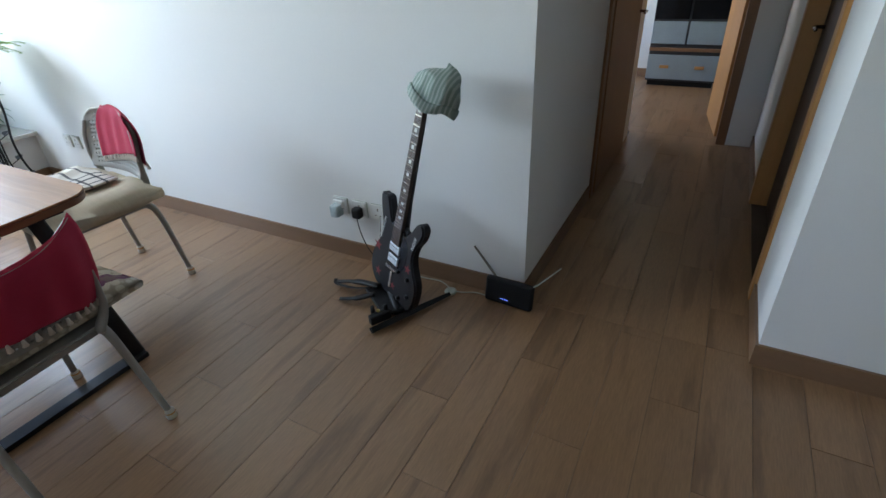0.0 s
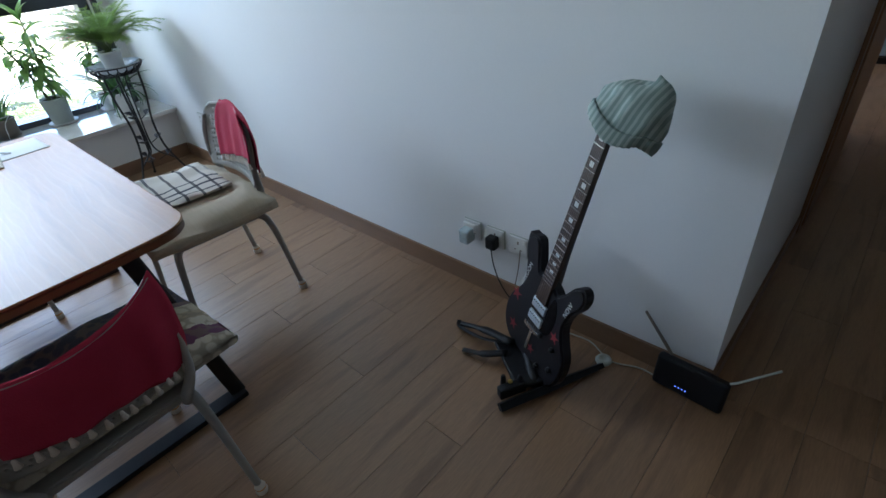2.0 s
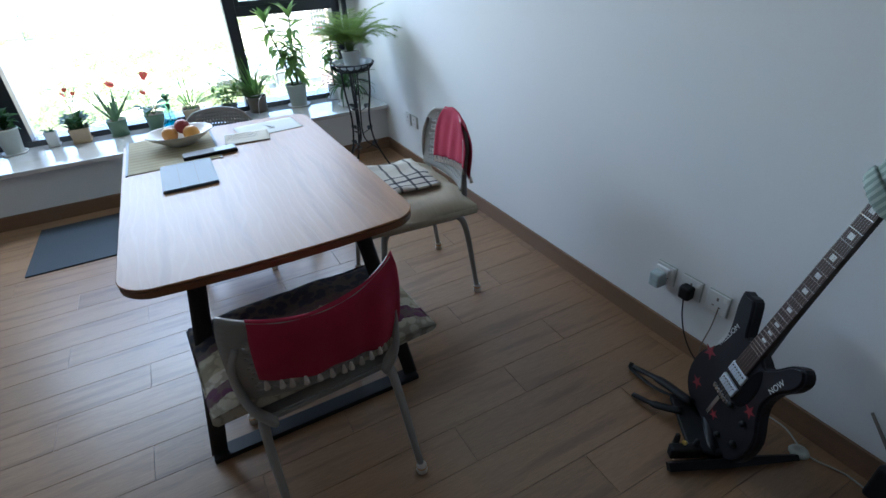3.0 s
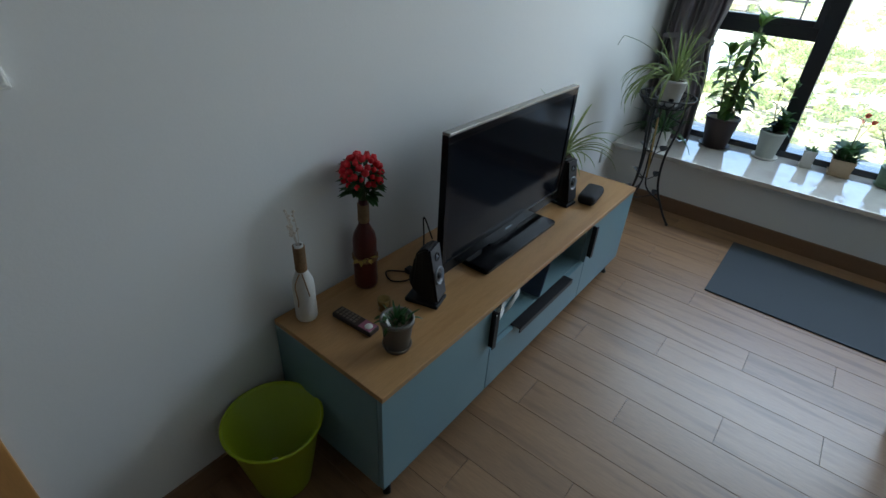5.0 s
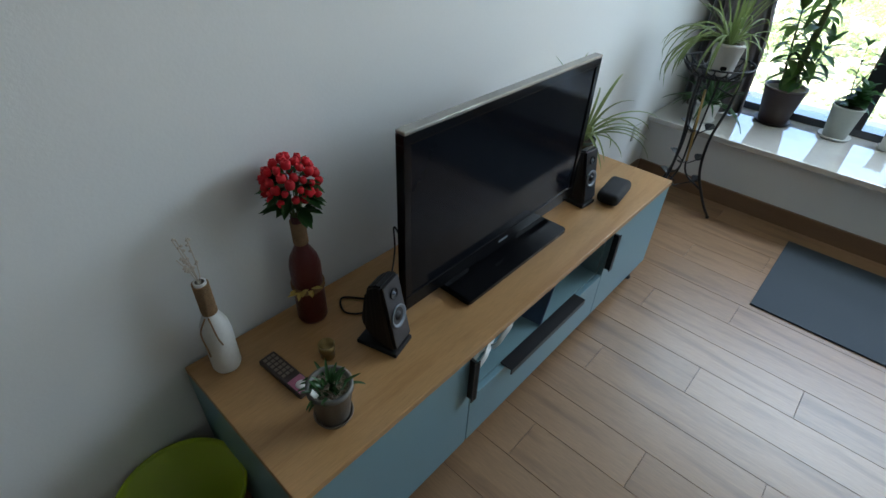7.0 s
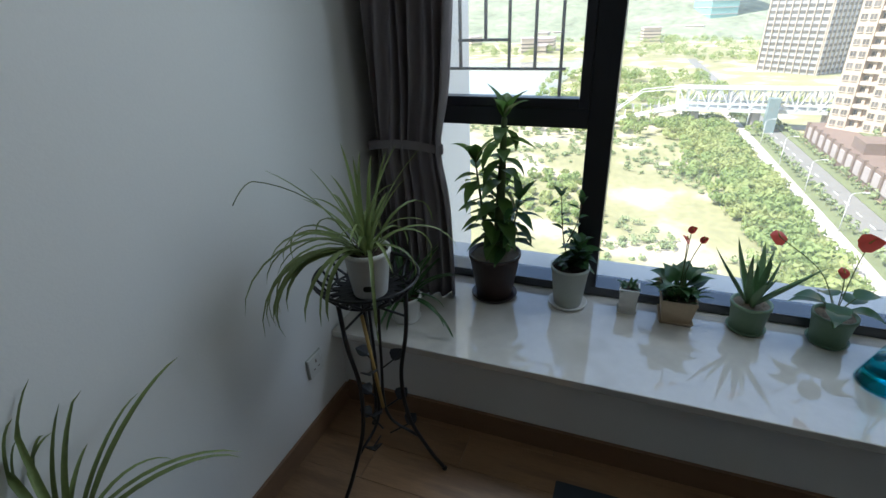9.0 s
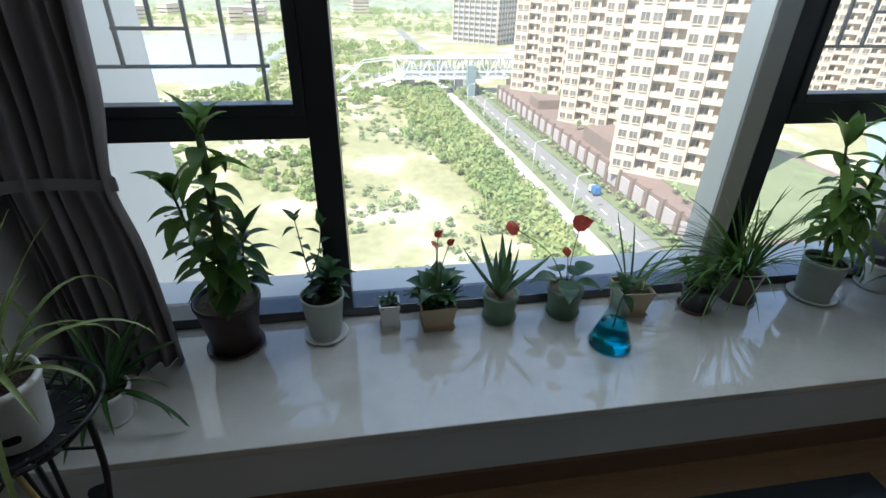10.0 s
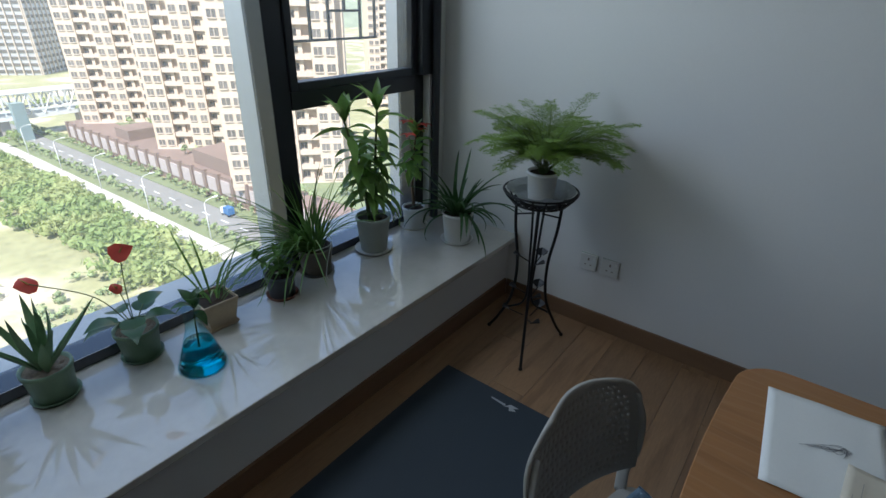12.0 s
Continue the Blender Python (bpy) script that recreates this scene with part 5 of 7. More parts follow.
def guitar():
    ob = thing("electric_guitar", "black electric guitar with red star prints, leaning on its stand", "guitar", G_AT)
    side = [(0.02, -0.015), (0.10, -0.010), (0.150, 0.030), (0.170, 0.09), (0.163, 0.15), (0.136, 0.20), (0.120, 0.245), (0.128, 0.30), (0.156, 0.35), (0.162, 0.395), (0.138, 0.420),
            (0.106, 0.40), (0.080, 0.355), (0.054, 0.325), (0.030, 0.335)]
    right = [(0.03, -0.020), (0.10, -0.034), (0.150, -0.016), (0.180, 0.045), (0.178, 0.13)] + side[5:]
    left = [(-x, z * 1.02 + (0.030 if 0.34 < z < 0.42 else 0.008 if z > 0.28 else 0)) for x, z in side]
    out = curve_pts([(x, z, 0) for x, z in right + left[::-1]], 3)
    bm = slab([(p.x, p.y) for p in out], -0.022, 0.022, 0.008, 3)
    bm.transform(pose(0, 0, 0, 90))
    part("body", bm, M_guitar, ob)
    nz0, nz1 = 0.255, 0.865
    part("neck", tube([(0, 0.012, 0.30), (0, 0.006, 0.45), (0, 0.002, 0.87)], [0.026, 0.022, 0.019], 12, flat=0.42), M_guitar, ob, smooth=True)
    bm = bmesh.new()
    v = [bm.verts.new(c) for c in ((-0.027, -0.030, nz0), (0.027, -0.030, nz0), (0.021, -0.018, nz1), (-0.021, -0.018, nz1), (-0.027, -0.012, nz0), (0.027, -0.012, nz0), (0.021, 0.0, nz1), (-0.021, 0.0, nz1))]
    for f in ((0, 1, 2, 3), (7, 6, 5, 4), (0, 4, 5, 1), (1, 5, 6, 2), (2, 6, 7, 3), (3, 7, 4, 0)):
        bm.faces.new([v[i] for i in f])
    bmesh.ops.recalc_face_normals(bm, faces=bm.faces[:])
    fb = part("fretboard", bm, M_ebony, ob, "dark fretboard with pale inlays")
    scale_len = nz1 - 0.135
    zs = [nz1 - scale_len * (1 - 2 ** (-k / 12)) for k in range(0, 23)]

    def at(z):
        q = (z - nz0) / (nz1 - nz0)
        return 0.027 - 0.006 * q, -0.030 + 0.012 * q

    for z in zs:
        if z > nz0:
            w, y = at(z)
            part("fret", B((-w, w, y - 0.0018, y + 0.001, z - 0.0016, z + 0.0016)), M_chrome, fb)
    for k in (1, 3, 5, 7, 9, 12, 15, 17, 19):
        z = (zs[k] + zs[k - 1]) / 2
        w, y = at(z)
        h = min(0.008, (zs[k - 1] - zs[k]) * 0.26)
        part("inlay", B((-0.008, 0.008, y - 0.0008, y + 0.002, z - h, z + h)), M_pearl, fb)
    bm = slab(rounded(-0.036, 0.036, 0, 0.115, 0.015), -0.008, 0.008, 0.003)
    bm.transform(pose(0, 0.004, nz1, 98))
    part("headstock", bm, mat("blue_black_headstock", (0.03, 0.06, 0.11), 0.25, vary=0.3, scale=30), ob, "dark blue headstock")
    for s in (-1, 1):
        for k in range(3):
            p = part("tuning_peg", lathe([(0, 0), (0.008, 0.002), (0.010, 0.010), (0.006, 0.016), (0, 0.016)], 12), M_chrome, ob, smooth=True)
            p.matrix_local = pose(s * 0.036, 0.0, nz1 + 0.025 + 0.032 * k, 0, s * 90)
    for z, w, nm in ((0.235, 0.036, "pickup"), (0.178, 0.036, "pickup")):
        p = part(nm, B((-w, w, -0.030, -0.020, z - 0.019, z + 0.019), bevel=0.003), M_pickupsheen, ob, "nickel pickup with the window reflection put into its pale colour")
        for k in range(6):
            part("pole_screw", lathe([(0, 0), (0.0028, 0), (0.0025, 0.002), (0, 0.002)], 10), M_blackplastic, p).matrix_local = pose(-0.026 + 0.0104 * k, -0.029, z + 0.008, 90)
    part("bridge", B((-0.040, 0.040, -0.032, -0.020, 0.128, 0.141), bevel=0.002), M_chrome, ob, "chrome bridge")
    for k in range(6):
        part("saddle", B((-0.033 + 0.0115 * k, -0.025 + 0.0115 * k, -0.036, -0.031, 0.129, 0.142)), M_chrome, ob)
    part("tailpiece", B((-0.007, 0.007, -0.026, -0.020, 0.03, 0.115), bevel=0.002), M_chrome, ob, "chrome tailpiece strip")
    for k in range(6):
        part("string", tube([(-0.0263 + 0.0105 * k, -0.037, 0.135), (-0.0165 + 0.0066 * k, -0.0205, nz1)], 0.0005, 4), M_chrome, ob)
    bm = slab([(p.x, p.y) for p in curve_pts([(0.030, 0.150, 0), (0.070, 0.160, 0), (0.086, 0.21, 0), (0.080, 0.27, 0), (0.055, 0.31, 0), (0.040, 0.27, 0), (0.040, 0.20, 0), (0.030, 0.150, 0)], 4)[:-1]], 0.0205, 0.0235)
    bm.transform(pose(0, 0, 0, 90))
    part("pickguard", bm, M_gloss, ob, "black pickguard")
    for x, z in ((0.049, 0.141), (0.117, 0.139), (0.078, 0.020), (0.135, 0.060)):
        part("control_knob", lathe([(0, 0.012), (0.009, 0.012), (0.0105, 0.0), (0, 0.0)], 16), M_blackplastic, ob, smooth=True).matrix_local = pose(x, -0.021, z, 90)
    for x, z, r in ((-0.129, 0.185, 0.030), (-0.100, 0.060, 0.026), (0.105, 0.185, 0.024), (0.023, 0.050, 0.020)):
        star = [(x + (r if k % 2 == 0 else r * 0.36) * math.cos(radians(36 * k + 20)), z + (r if k % 2 == 0 else r * 0.36) * math.sin(radians(36 * k + 20))) for k in range(10)]
        bm = slab(star, 0.0215, 0.0228)
        bm.transform(pose(0, 0, 0, 90))
        part("star_print", bm, M_darkred, ob, "dark red star print")
    for word, x, z, rot, size in (("FREEDOM", -0.112, 0.235, -80, 0.024), ("NOW", 0.118, 0.285, -80, 0.024)):
        cu = bpy.data.curves.new("lettering", "FONT")
        cu.body, cu.size, cu.extrude = word, size, 0.0004
        t = new("lettering", cu)
        t.parent = ob
        t.data.materials.append(M_pearl)
        t.matrix_local = pose(x, -0.0218, z, 90, 0, 0) @ pose(0, 0, 0, 0, 0, -rot)
        t["label"] = "pale lettering"


guitar()


def guitar_stand():
    ob = thing("guitar_stand", "black folding guitar stand with splayed feet", "stand", pose(-0.70, 1.92, 0))
    bm = tube([(0.092, -0.215, 0.020), (0.180, -0.03, 0.020), (0.272, 0.165, 0.016)], [0.019, 0.021, 0.013], 4, flat=0.9)
    part("front_bar", bm, M_blackplastic, ob)
    part("leg", tube(curve_pts([(0.14, -0.07, 0.03), (0.05, 0.02, 0.055), (0.0, 0.06, 0.05)], 5), 0.022, 8, flat=0.7), M_blackplastic, ob, smooth=True)
    part("leg", tube(curve_pts([(-0.02, 0.02, 0.07), (-0.16, 0.03, 0.050), (-0.295, 0.028, 0.014)], 5), [0.019] * 6 + [0.013] * 5, 8, flat=0.55), M_blackplastic, ob, smooth=True)
    part("leg", tube(curve_pts([(-0.02, -0.02, 0.05), (-0.10, -0.06, 0.030), (-0.185, -0.075, 0.012)], 5), [0.017] * 6 + [0.011] * 5, 8, flat=0.55), M_blackplastic, ob, smooth=True)
    part("spine", tube([(0.0, 0.06, 0.03), (0.06, 0.11, 0.30), (0.095, 0.15, 0.46)], 0.013, 8), M_blackplastic, ob, smooth=True)
    part("cradle", B((-0.12, 0.12, -0.05, 0.05, 0.028, 0.046), bevel=0.006), M_blackplastic, ob).matrix_local = pose(0.03, -0.02, 0, 0, 0, -35)
    for x, y in ((0.05, -0.135), (0.095, -0.10)):
        part("arm", tube([(x, y, 0.02), (x + 0.004, y - 0.006, 0.085)], [0.013, 0.008], 8), M_blackplastic, ob, smooth=True)
    part("holder", B((-0.05, 0.05, -0.016, 0.016, 0.015, 0.060), bevel=0.006), M_blackplastic, ob).matrix_local = pose(0.085, -0.135, 0, 0, 0, 62)
    part("brass_knob", lathe([(0, 0), (0.008, 0), (0.008, 0.01), (0, 0.012)], 12, (0.075, -0.13, 0.055)), M_yellow, ob, "small brass knob", True)
    part("strap", tube(curve_pts([(-0.05, 0.02, 0.055), (-0.15, 0.0, 0.035), (-0.27, 0.01, 0.020), (-0.292, 0.03, 0.030)], 6), 0.008, 8, flat=0.3), M_blackplastic, ob, "black webbing strap", True)


guitar_stand()


def beanie():
    z = Vector((0.46, 0.03, 0.885)).normalized()
    x = Vector((0.86, -0.05, -0.5))
    x = (x - z * x.dot(z)).normalized()
    m = Matrix.Translation((-0.457, 2.067, 0.906)) @ Matrix((x, z.cross(x), z)).transposed().to_4x4()
    ob = thing("knitted_hat", "pale green and white striped knitted beanie on the guitar head", "hat", m)
    bm = bmesh.new()
    nu, nv = 72, 30
    rows = []
    for j in range(nv + 1):
        v = j / nv
        r = 0.092 * (1 - max(0, (v - 0.45) / 0.55) ** 2.6) ** 0.5 if v < 1 else 0.002
        zz = -0.005 + 0.150 * v ** 0.9
        row = []
        for i in range(nu):
            a = 2 * math.pi * i / nu
            rib = 0.0022 * math.cos(36 * a) * (1 - 0.5 * v)
            lump = 0.014 * noise.noise((2.2 * math.cos(a), 2.2 * math.sin(a), 2.5 * v + 3)) + 0.010 * math.sin(2 * a + 5 * v)
            rr = max(0.001, (r + rib + lump * min(1, 3 * (1 - v))))
            row.append(bm.verts.new((rr * math.cos(a) * 0.98, rr * math.sin(a) * 0.66, zz + 0.022 * math.cos(a) * v - 0.012 * math.sin(3 * a) * (1 - v))))
        rows.append(row)
    for a, b in zip(rows, rows[1:]):
        for i in range(nu):
            bm.faces.new((a[i], a[(i + 1) % nu], b[(i + 1) % nu], b[i]))
    bm.faces.new(rows[-1])
    M_knit = stripes("striped_knit", [(-0.105 + 0.0078 * k, ((0.36, 0.42, 0.38) if k % 2 else (0.21, 0.275, 0.245))) for k in range(28)], axis=0, noise_amt=0.0022)
    part("knit", bm, M_knit, ob, smooth=True).modifiers.new("thickness", "SOLIDIFY").thickness = 0.004
    bm = bmesh.new()
    rows = []
    for j in range(7):
        v = j / nv
        r = 0.098 + 0.003 * math.sin(math.pi * j / 6)
        row = []
        for i in range(nu):
            a = 2 * math.pi * i / nu
            rr = r + 0.0026 * math.cos(36 * a) + 0.014 * noise.noise((2.2 * math.cos(a), 2.2 * math.sin(a), 2.5 * v + 3)) + 0.010 * math.sin(2 * a + 5 * v)
            row.append(bm.verts.new((rr * math.cos(a) * 0.98, rr * math.sin(a) * 0.67, -0.009 + 0.0064 * j + 0.022 * math.cos(a) * v - 0.012 * math.sin(3 * a) * (1 - v))))
        rows.append(row)
    for a, b in zip(rows, rows[1:]):
        for i in range(nu):
            bm.faces.new((a[i], a[(i + 1) % nu], b[(i + 1) % nu], b[i]))
    part("brim", bm, M_knit, ob, "folded knitted brim", True).modifiers.new("thickness", "SOLIDIFY").thickness = 0.004


beanie()
ob = thing("router", "black router with two antennas standing by the wall corner", "router", pose(-0.155, 2.138, 0.0, -9, 0, -3))
part("case", B((-0.114, 0.114, -0.018, 0.016, 0.003, 0.125), bevel=0.012, seg=3), M_blackplastic, ob)
for k in range(4):
    led = part("indicator", B((-0.035 + 0.011 * k, -0.032 + 0.011 * k, -0.0192, -0.0178, 0.030, 0.033)), M_blackplastic, ob, "blue indicator light")
    led.data.materials[0] = bpy.data.materials.get("blue_indicator") or mat("blue_indicator", (0.1, 0.15, 0.9), 0.4, bump=0)
mb = bpy.data.materials["blue_indicator"].node_tree.nodes["Principled BSDF"]
mb.inputs["Emission Color"].default_value, mb.inputs["Emission Strength"].default_value = (0.15, 0.25, 1, 1), 0.4
part("antenna", tube([(-0.07, 0.010, 0.115), (-0.10, 0.012, 0.145), (-0.195, 0.010, 0.242)], [0.006, 0.008, 0.006], 8, flat=0.6), M_claypot, ob, "grey antenna", True)
part("antenna", tube([(0.100, 0.004, 0.115), (0.125, 0.006, 0.135), (0.215, 0.010, 0.238)], [0.005, 0.006, 0.005], 8, flat=0.6), M_greypot, ob, "grey antenna", True)
ob = thing("router_cable", "thin white cable and adaptor puck lying along the skirting", "cable", pose(-0.42, 2.10, 0.0))
part("wire", tube(curve_pts([(0.20, 0.05, 0.006), (0.10, 0.06, 0.005), (0.0, 0.03, 0.005), (-0.10, 0.075, 0.005), (-0.20, 0.07, 0.005), (-0.35, 0.08, 0.005)], 8), 0.0028, 6), M_greypot, ob, smooth=True)
part("puck", lathe([(0, 0), (0.028, 0), (0.03, 0.004), (0.026, 0.012), (0.014, 0.013), (0.012, 0.006), (0, 0.006)], 24, (-0.02, 0.02, 0)), M_greypot, ob, smooth=True)

# ---------------------------------------------------------------- bedroom cabinet seen down the corridor
ob = thing("bedroom_cabinet", "grey-blue bedroom cabinet with orange wooden handles", "cabinet", pose(0.095, 6.885, 0) @ Matrix.Diagonal((1.05, 1, 1.12, 1)))
part("body", B((-0.34, 0.34, -0.215, 0.22, 0.05, 1.7), bevel=0.004), mat("dark_cabinet", (0.03, 0.03, 0.035), 0.4), ob, "dark carcass")
part("plinth", B((-0.32, 0.32, -0.19, 0.20, 0, 0.05)), M_blackplastic, ob)
d = part("drawer", B((-0.34, 0.34, -0.235, -0.216, 0.07, 0.30), bevel=0.004), mat("pale_slate_lacquer", (0.27, 0.32, 0.35), 0.45), ob, "pale slate drawer")
for x in (-0.17, 0.17):
    part("handle", B((x - 0.045, x + 0.045, -0.252, -0.236, 0.175, 0.205), bevel=0.005), M_oak, d, "orange wooden handle")
for x0, x1 in ((-0.335, -0.01), (0.01, 0.335)):
    part("door", B((x0, x1, -0.235, -0.216, 0.40, 0.60), bevel=0.004), bpy.data.materials["pale_slate_lacquer"], ob)
    part("glass_door", B((x0, x1, -0.232, -0.216, 0.62, 1.66), bevel=0.004), M_gloss, ob, "dark glass door")
part("bar", B((-0.34, 0.34, -0.245, -0.216, 0.335, 0.365), bevel=0.003), M_darkwood, ob, "dark wooden rail")

# ---------------------------------------------------------------- plants


def pot(m, r0, r1, h, material, label, soil=M_soil, saucer=None, sr=None, square=False, group="plants on the window seat", name="potted_plant"):
    """A pot with soil on its saucer; m is the base's pose. Returns the thing; its soil lies at 0.93 h."""
    ob = thing(name, label, "plant", m, group)
    z = 0.0
    n = 4 if square else 32
    if saucer:
        s = sr or r0 * 1.32
        part("saucer", lathe([(0, 0), (s * 0.86, 0), (s, 0.014), (s * 0.97, 0.016), (s * 0.84, 0.005), (0, 0.004)], n), saucer, ob, smooth=not square)
        z = 0.005
    rim = 0.0035
    prof = [(0, z), (r0, z), (r0 + 0.002, z + 0.004), (r1, h - 0.014), (r1 + rim, h - 0.013), (r1 + rim, h), (r1 - 0.004, h), (r1 - 0.006, h * 0.8), (0, h * 0.8)]
    bm = lathe(prof, n)
    body = part("pot", bm, material, ob, smooth=not square)
    bm = bmesh.new()
    rings, segs = 6, n if not square else 4
    rr = r1 - 0.006
    c = bm.verts.new((0, 0, h * 0.92))
    prev = None
    for k in range(1, rings + 1):
        ring = [bm.verts.new((rr * k / rings * math.cos(2 * math.pi * i / segs), rr * k / rings * math.sin(2 * math.pi * i / segs), h * 0.92 + 0.006 * noise.noise((k * 3.1, i * 1.7, h * 50)) * (k < rings))) for i in range(segs)]
        for i in range(segs):
            j = (i + 1) % segs
            if prev is None:
                bm.faces.new((c, ring[i], ring[j]))
            else:
                bm.faces.new((prev[i], ring[i], ring[j], prev[j]))
        prev = ring
    part("soil", bm, soil, ob)
    return ob


def arc(base, az, length, el, droop, n=9, twist=0.0):
    """Points of an arching leaf: it leaves at elevation el and bends down by droop degrees along its length."""
    p, out = Vector(base), [Vector(base)]
    for k in range(n):
        e = radians(el - droop * ((k + 0.5) / n) ** 1.3)
        a = radians(az + twist * k / n)
        p = p + Vector((math.cos(e) * math.cos(a), math.cos(e) * math.sin(a), math.sin(e))) * (length / n)
        out.append(p.copy())
    return out


def inside(pts, box):
    """Keep leaf points clear of walls: box is (x0, x1, y0, y1, z0) in the plant's own frame."""
    x0, x1, y0, y1, z0 = box
    return [Vector((min(max(p.x, x0), x1), min(max(p.y, y0), y1), max(p.z, z0))) for p in pts]


def strap_leaves(ob, n, z, lengths, els, droops, width, material, seed, box, r=0.012, taper=0.75, fold=0.3, toward=None):
    rnd = random.Random(seed)
    for k in range(n):
        az = k * 137.5 + rnd.uniform(-20, 20) if toward is None else rnd.gauss(*toward)
        q = rnd.random()
        ln = lengths[0] + (lengths[1] - lengths[0]) * rnd.random()
        base = (r * math.cos(radians(az)) * rnd.random() * 2, r * math.sin(radians(az)) * rnd.random() * 2, z)
        pts = inside(arc(base, az, ln, els[0] + (els[1] - els[0]) * q, droops[0] + (droops[1] - droops[0]) * (1 - q), 10, rnd.uniform(-25, 25)), box)
        m = len(pts) - 1
        w = width * rnd.uniform(0.75, 1.15)
        ws = [w * min(1, 0.45 + 2.2 * i / m) * (1 - (i / m) ** 2.2 * taper) if i < m else 0.0006 for i in range(m + 1)]
        part("leaf", blade(pts, ws, fold), material, ob, smooth=True)


def leafy_stem(ob, path, n, size, width, material, seed, el=(20, 60), start=0.15, stem_r=0.006, stem=None, top=5, box=None):
    """A stem with pointed oval leaves set round it."""
    rnd = random.Random(seed)
    pts = curve_pts(path, 8)
    part("stem", tube(pts, [stem_r * (1 - 0.55 * i / (len(pts) - 1)) for i in range(len(pts))], 7), stem or M_stem, ob, smooth=True)
    for k in range(n + top):
        crown = k >= n
        f = 1.0 if crown else start + (1 - start) * (k + rnd.random() * 0.6) / n
        p = pts[min(len(pts) - 1, int(f * (len(pts) - 1)))]
        az = k * 137.5 + rnd.uniform(-25, 25)
        e = rnd.uniform(48, 78) if crown else rnd.uniform(*el)
        ln = size * rnd.uniform(0.7, 1.1)
        lp = arc(p, az, ln, e, rnd.uniform(20, 75), 6)
        if box:
            lp = inside(lp, box)
        w = width * rnd.uniform(0.8, 1.1)
        part("leaf", blade(lp, [0.15 * w, 0.65 * w, w, 0.95 * w, 0.7 * w, 0.35 * w, 0.0008], 0.18), material, ob, smooth=True)


BOX0 = (-0.14, 0.9, -9, 9, 0.02)          # for plants that stand close to the glass


def anthurium(ob, z, flowers, leaves, seed, box, up=0):
    rnd = random.Random(seed)
    for k in range(leaves):
        az = k * 137.5 + rnd.uniform(-20, 20)
        tip = inside(arc((0, 0, z), az, rnd.uniform(0.05, 0.09), rnd.uniform(35, 75), 15, 4), box)
        part("petiole", tube(tip, 0.0018, 5), M_stem, ob)
        lp = inside(arc(tip[-1], az, rnd.uniform(0.09, 0.13) * (0.75 if up else 1), rnd.uniform(0, 35) + up, 55, 6), box)
        w = rnd.uniform(0.055, 0.075)
        part("leaf", blade(lp, [0.5 * w, w, 1.05 * w, 0.85 * w, 0.55 * w, 0.25 * w, 0.001], 0.12), M_leafdark, ob, smooth=True)
    for (x, y, h, s) in flowers:
        top = Vector((x, y, h))
        part("flower_stem", tube(curve_pts([(0, 0, z), (x * 0.35, y * 0.35, z + (h - z) * 0.6), top], 6), 0.0017, 6), M_stem, ob, smooth=True)
        d = Vector((0.35, -0.9 if y < 0 else 0.6, 0.25)).normalized() * s
        lp = [top - d * 0.45, top - d * 0.25, top + d * 0.1, top + d * 0.4, top + d * 0.65]
        f = part("flower", blade(lp, [0.3 * s, 0.85 * s, 0.9 * s, 0.5 * s, 0.001], 0.2, side=Vector((0.5, 0.4, -0.76))), M_redflower, ob, "red heart-shaped flower", True)
        part("spadix", tube([top, top + d * 0.25 + Vector((0, 0, s * 0.3))], [0.003, 0.0015], 6), M_yellow, f, "yellow spadix", True)


# tall dark plant in a brown pot
ob = pot(pose(-4.428, -0.750, ZL), 0.072, 0.106, 0.205, M_brownpot, "tall leafy green plant in a dark brown pot on a saucer", M_gravel, M_brownpot, 0.098)
leafy_stem(ob, [(0.0, 0.01, 0.19), (-0.005, 0.02, 0.45), (0.0, 0.03, 0.76)], 36, 0.15, 0.058, M_leaf, 3, (-45, 20), 0.14, 0.025, M_stem, 6, BOX0)
leafy_stem(ob, [(-0.02, -0.03, 0.19), (-0.02, -0.06, 0.38), (-0.01, -0.085, 0.58)], 26, 0.14, 0.052, M_leaf, 8, (-35, 25), 0.15, 0.008, M_stem, 4, BOX0)
leafy_stem(ob, [(0.02, 0.03, 0.19), (0.02, 0.075, 0.32), (0.02, 0.10, 0.45)], 20, 0.12, 0.042, M_leafdark, 9, (-15, 40), 0.2, 0.006, M_stem, 4, BOX0)
# rubber-leaved plant in a tapered grey-white pot
ob = pot(pose(-4.448, -0.440, ZL), 0.054, 0.074, 0.178, M_greypot, "small rubber-leaved plant in a pale grey-green pot on a white saucer", M_soil, M_whitepot, 0.080)
leafy_stem(ob, [(0, -0.02, 0.28), (0.02, 0.01, 0.36), (0.02, 0.025, 0.45)], 3, 0.06, 0.026, M_leafdark, 13, (0, 35), 0.6, 0.0028, M_woody, 3, BOX0)
leafy_stem(ob, [(0, 0, 0.165), (0.0, -0.035, 0.29), (0.01, -0.055, 0.47)], 6, 0.065, 0.026, M_leafdark, 14, (0, 35), 0.45, 0.0035, M_woody, 3, BOX0)
leafy_stem(ob, [(0, 0, 0.165), (0.0, 0.02, 0.20), (0.0, 0.03, 0.26)], 30, 0.090, 0.054, M_leafdark, 15, (0, 60), 0.0, 0.004, M_stem, 4, BOX0)
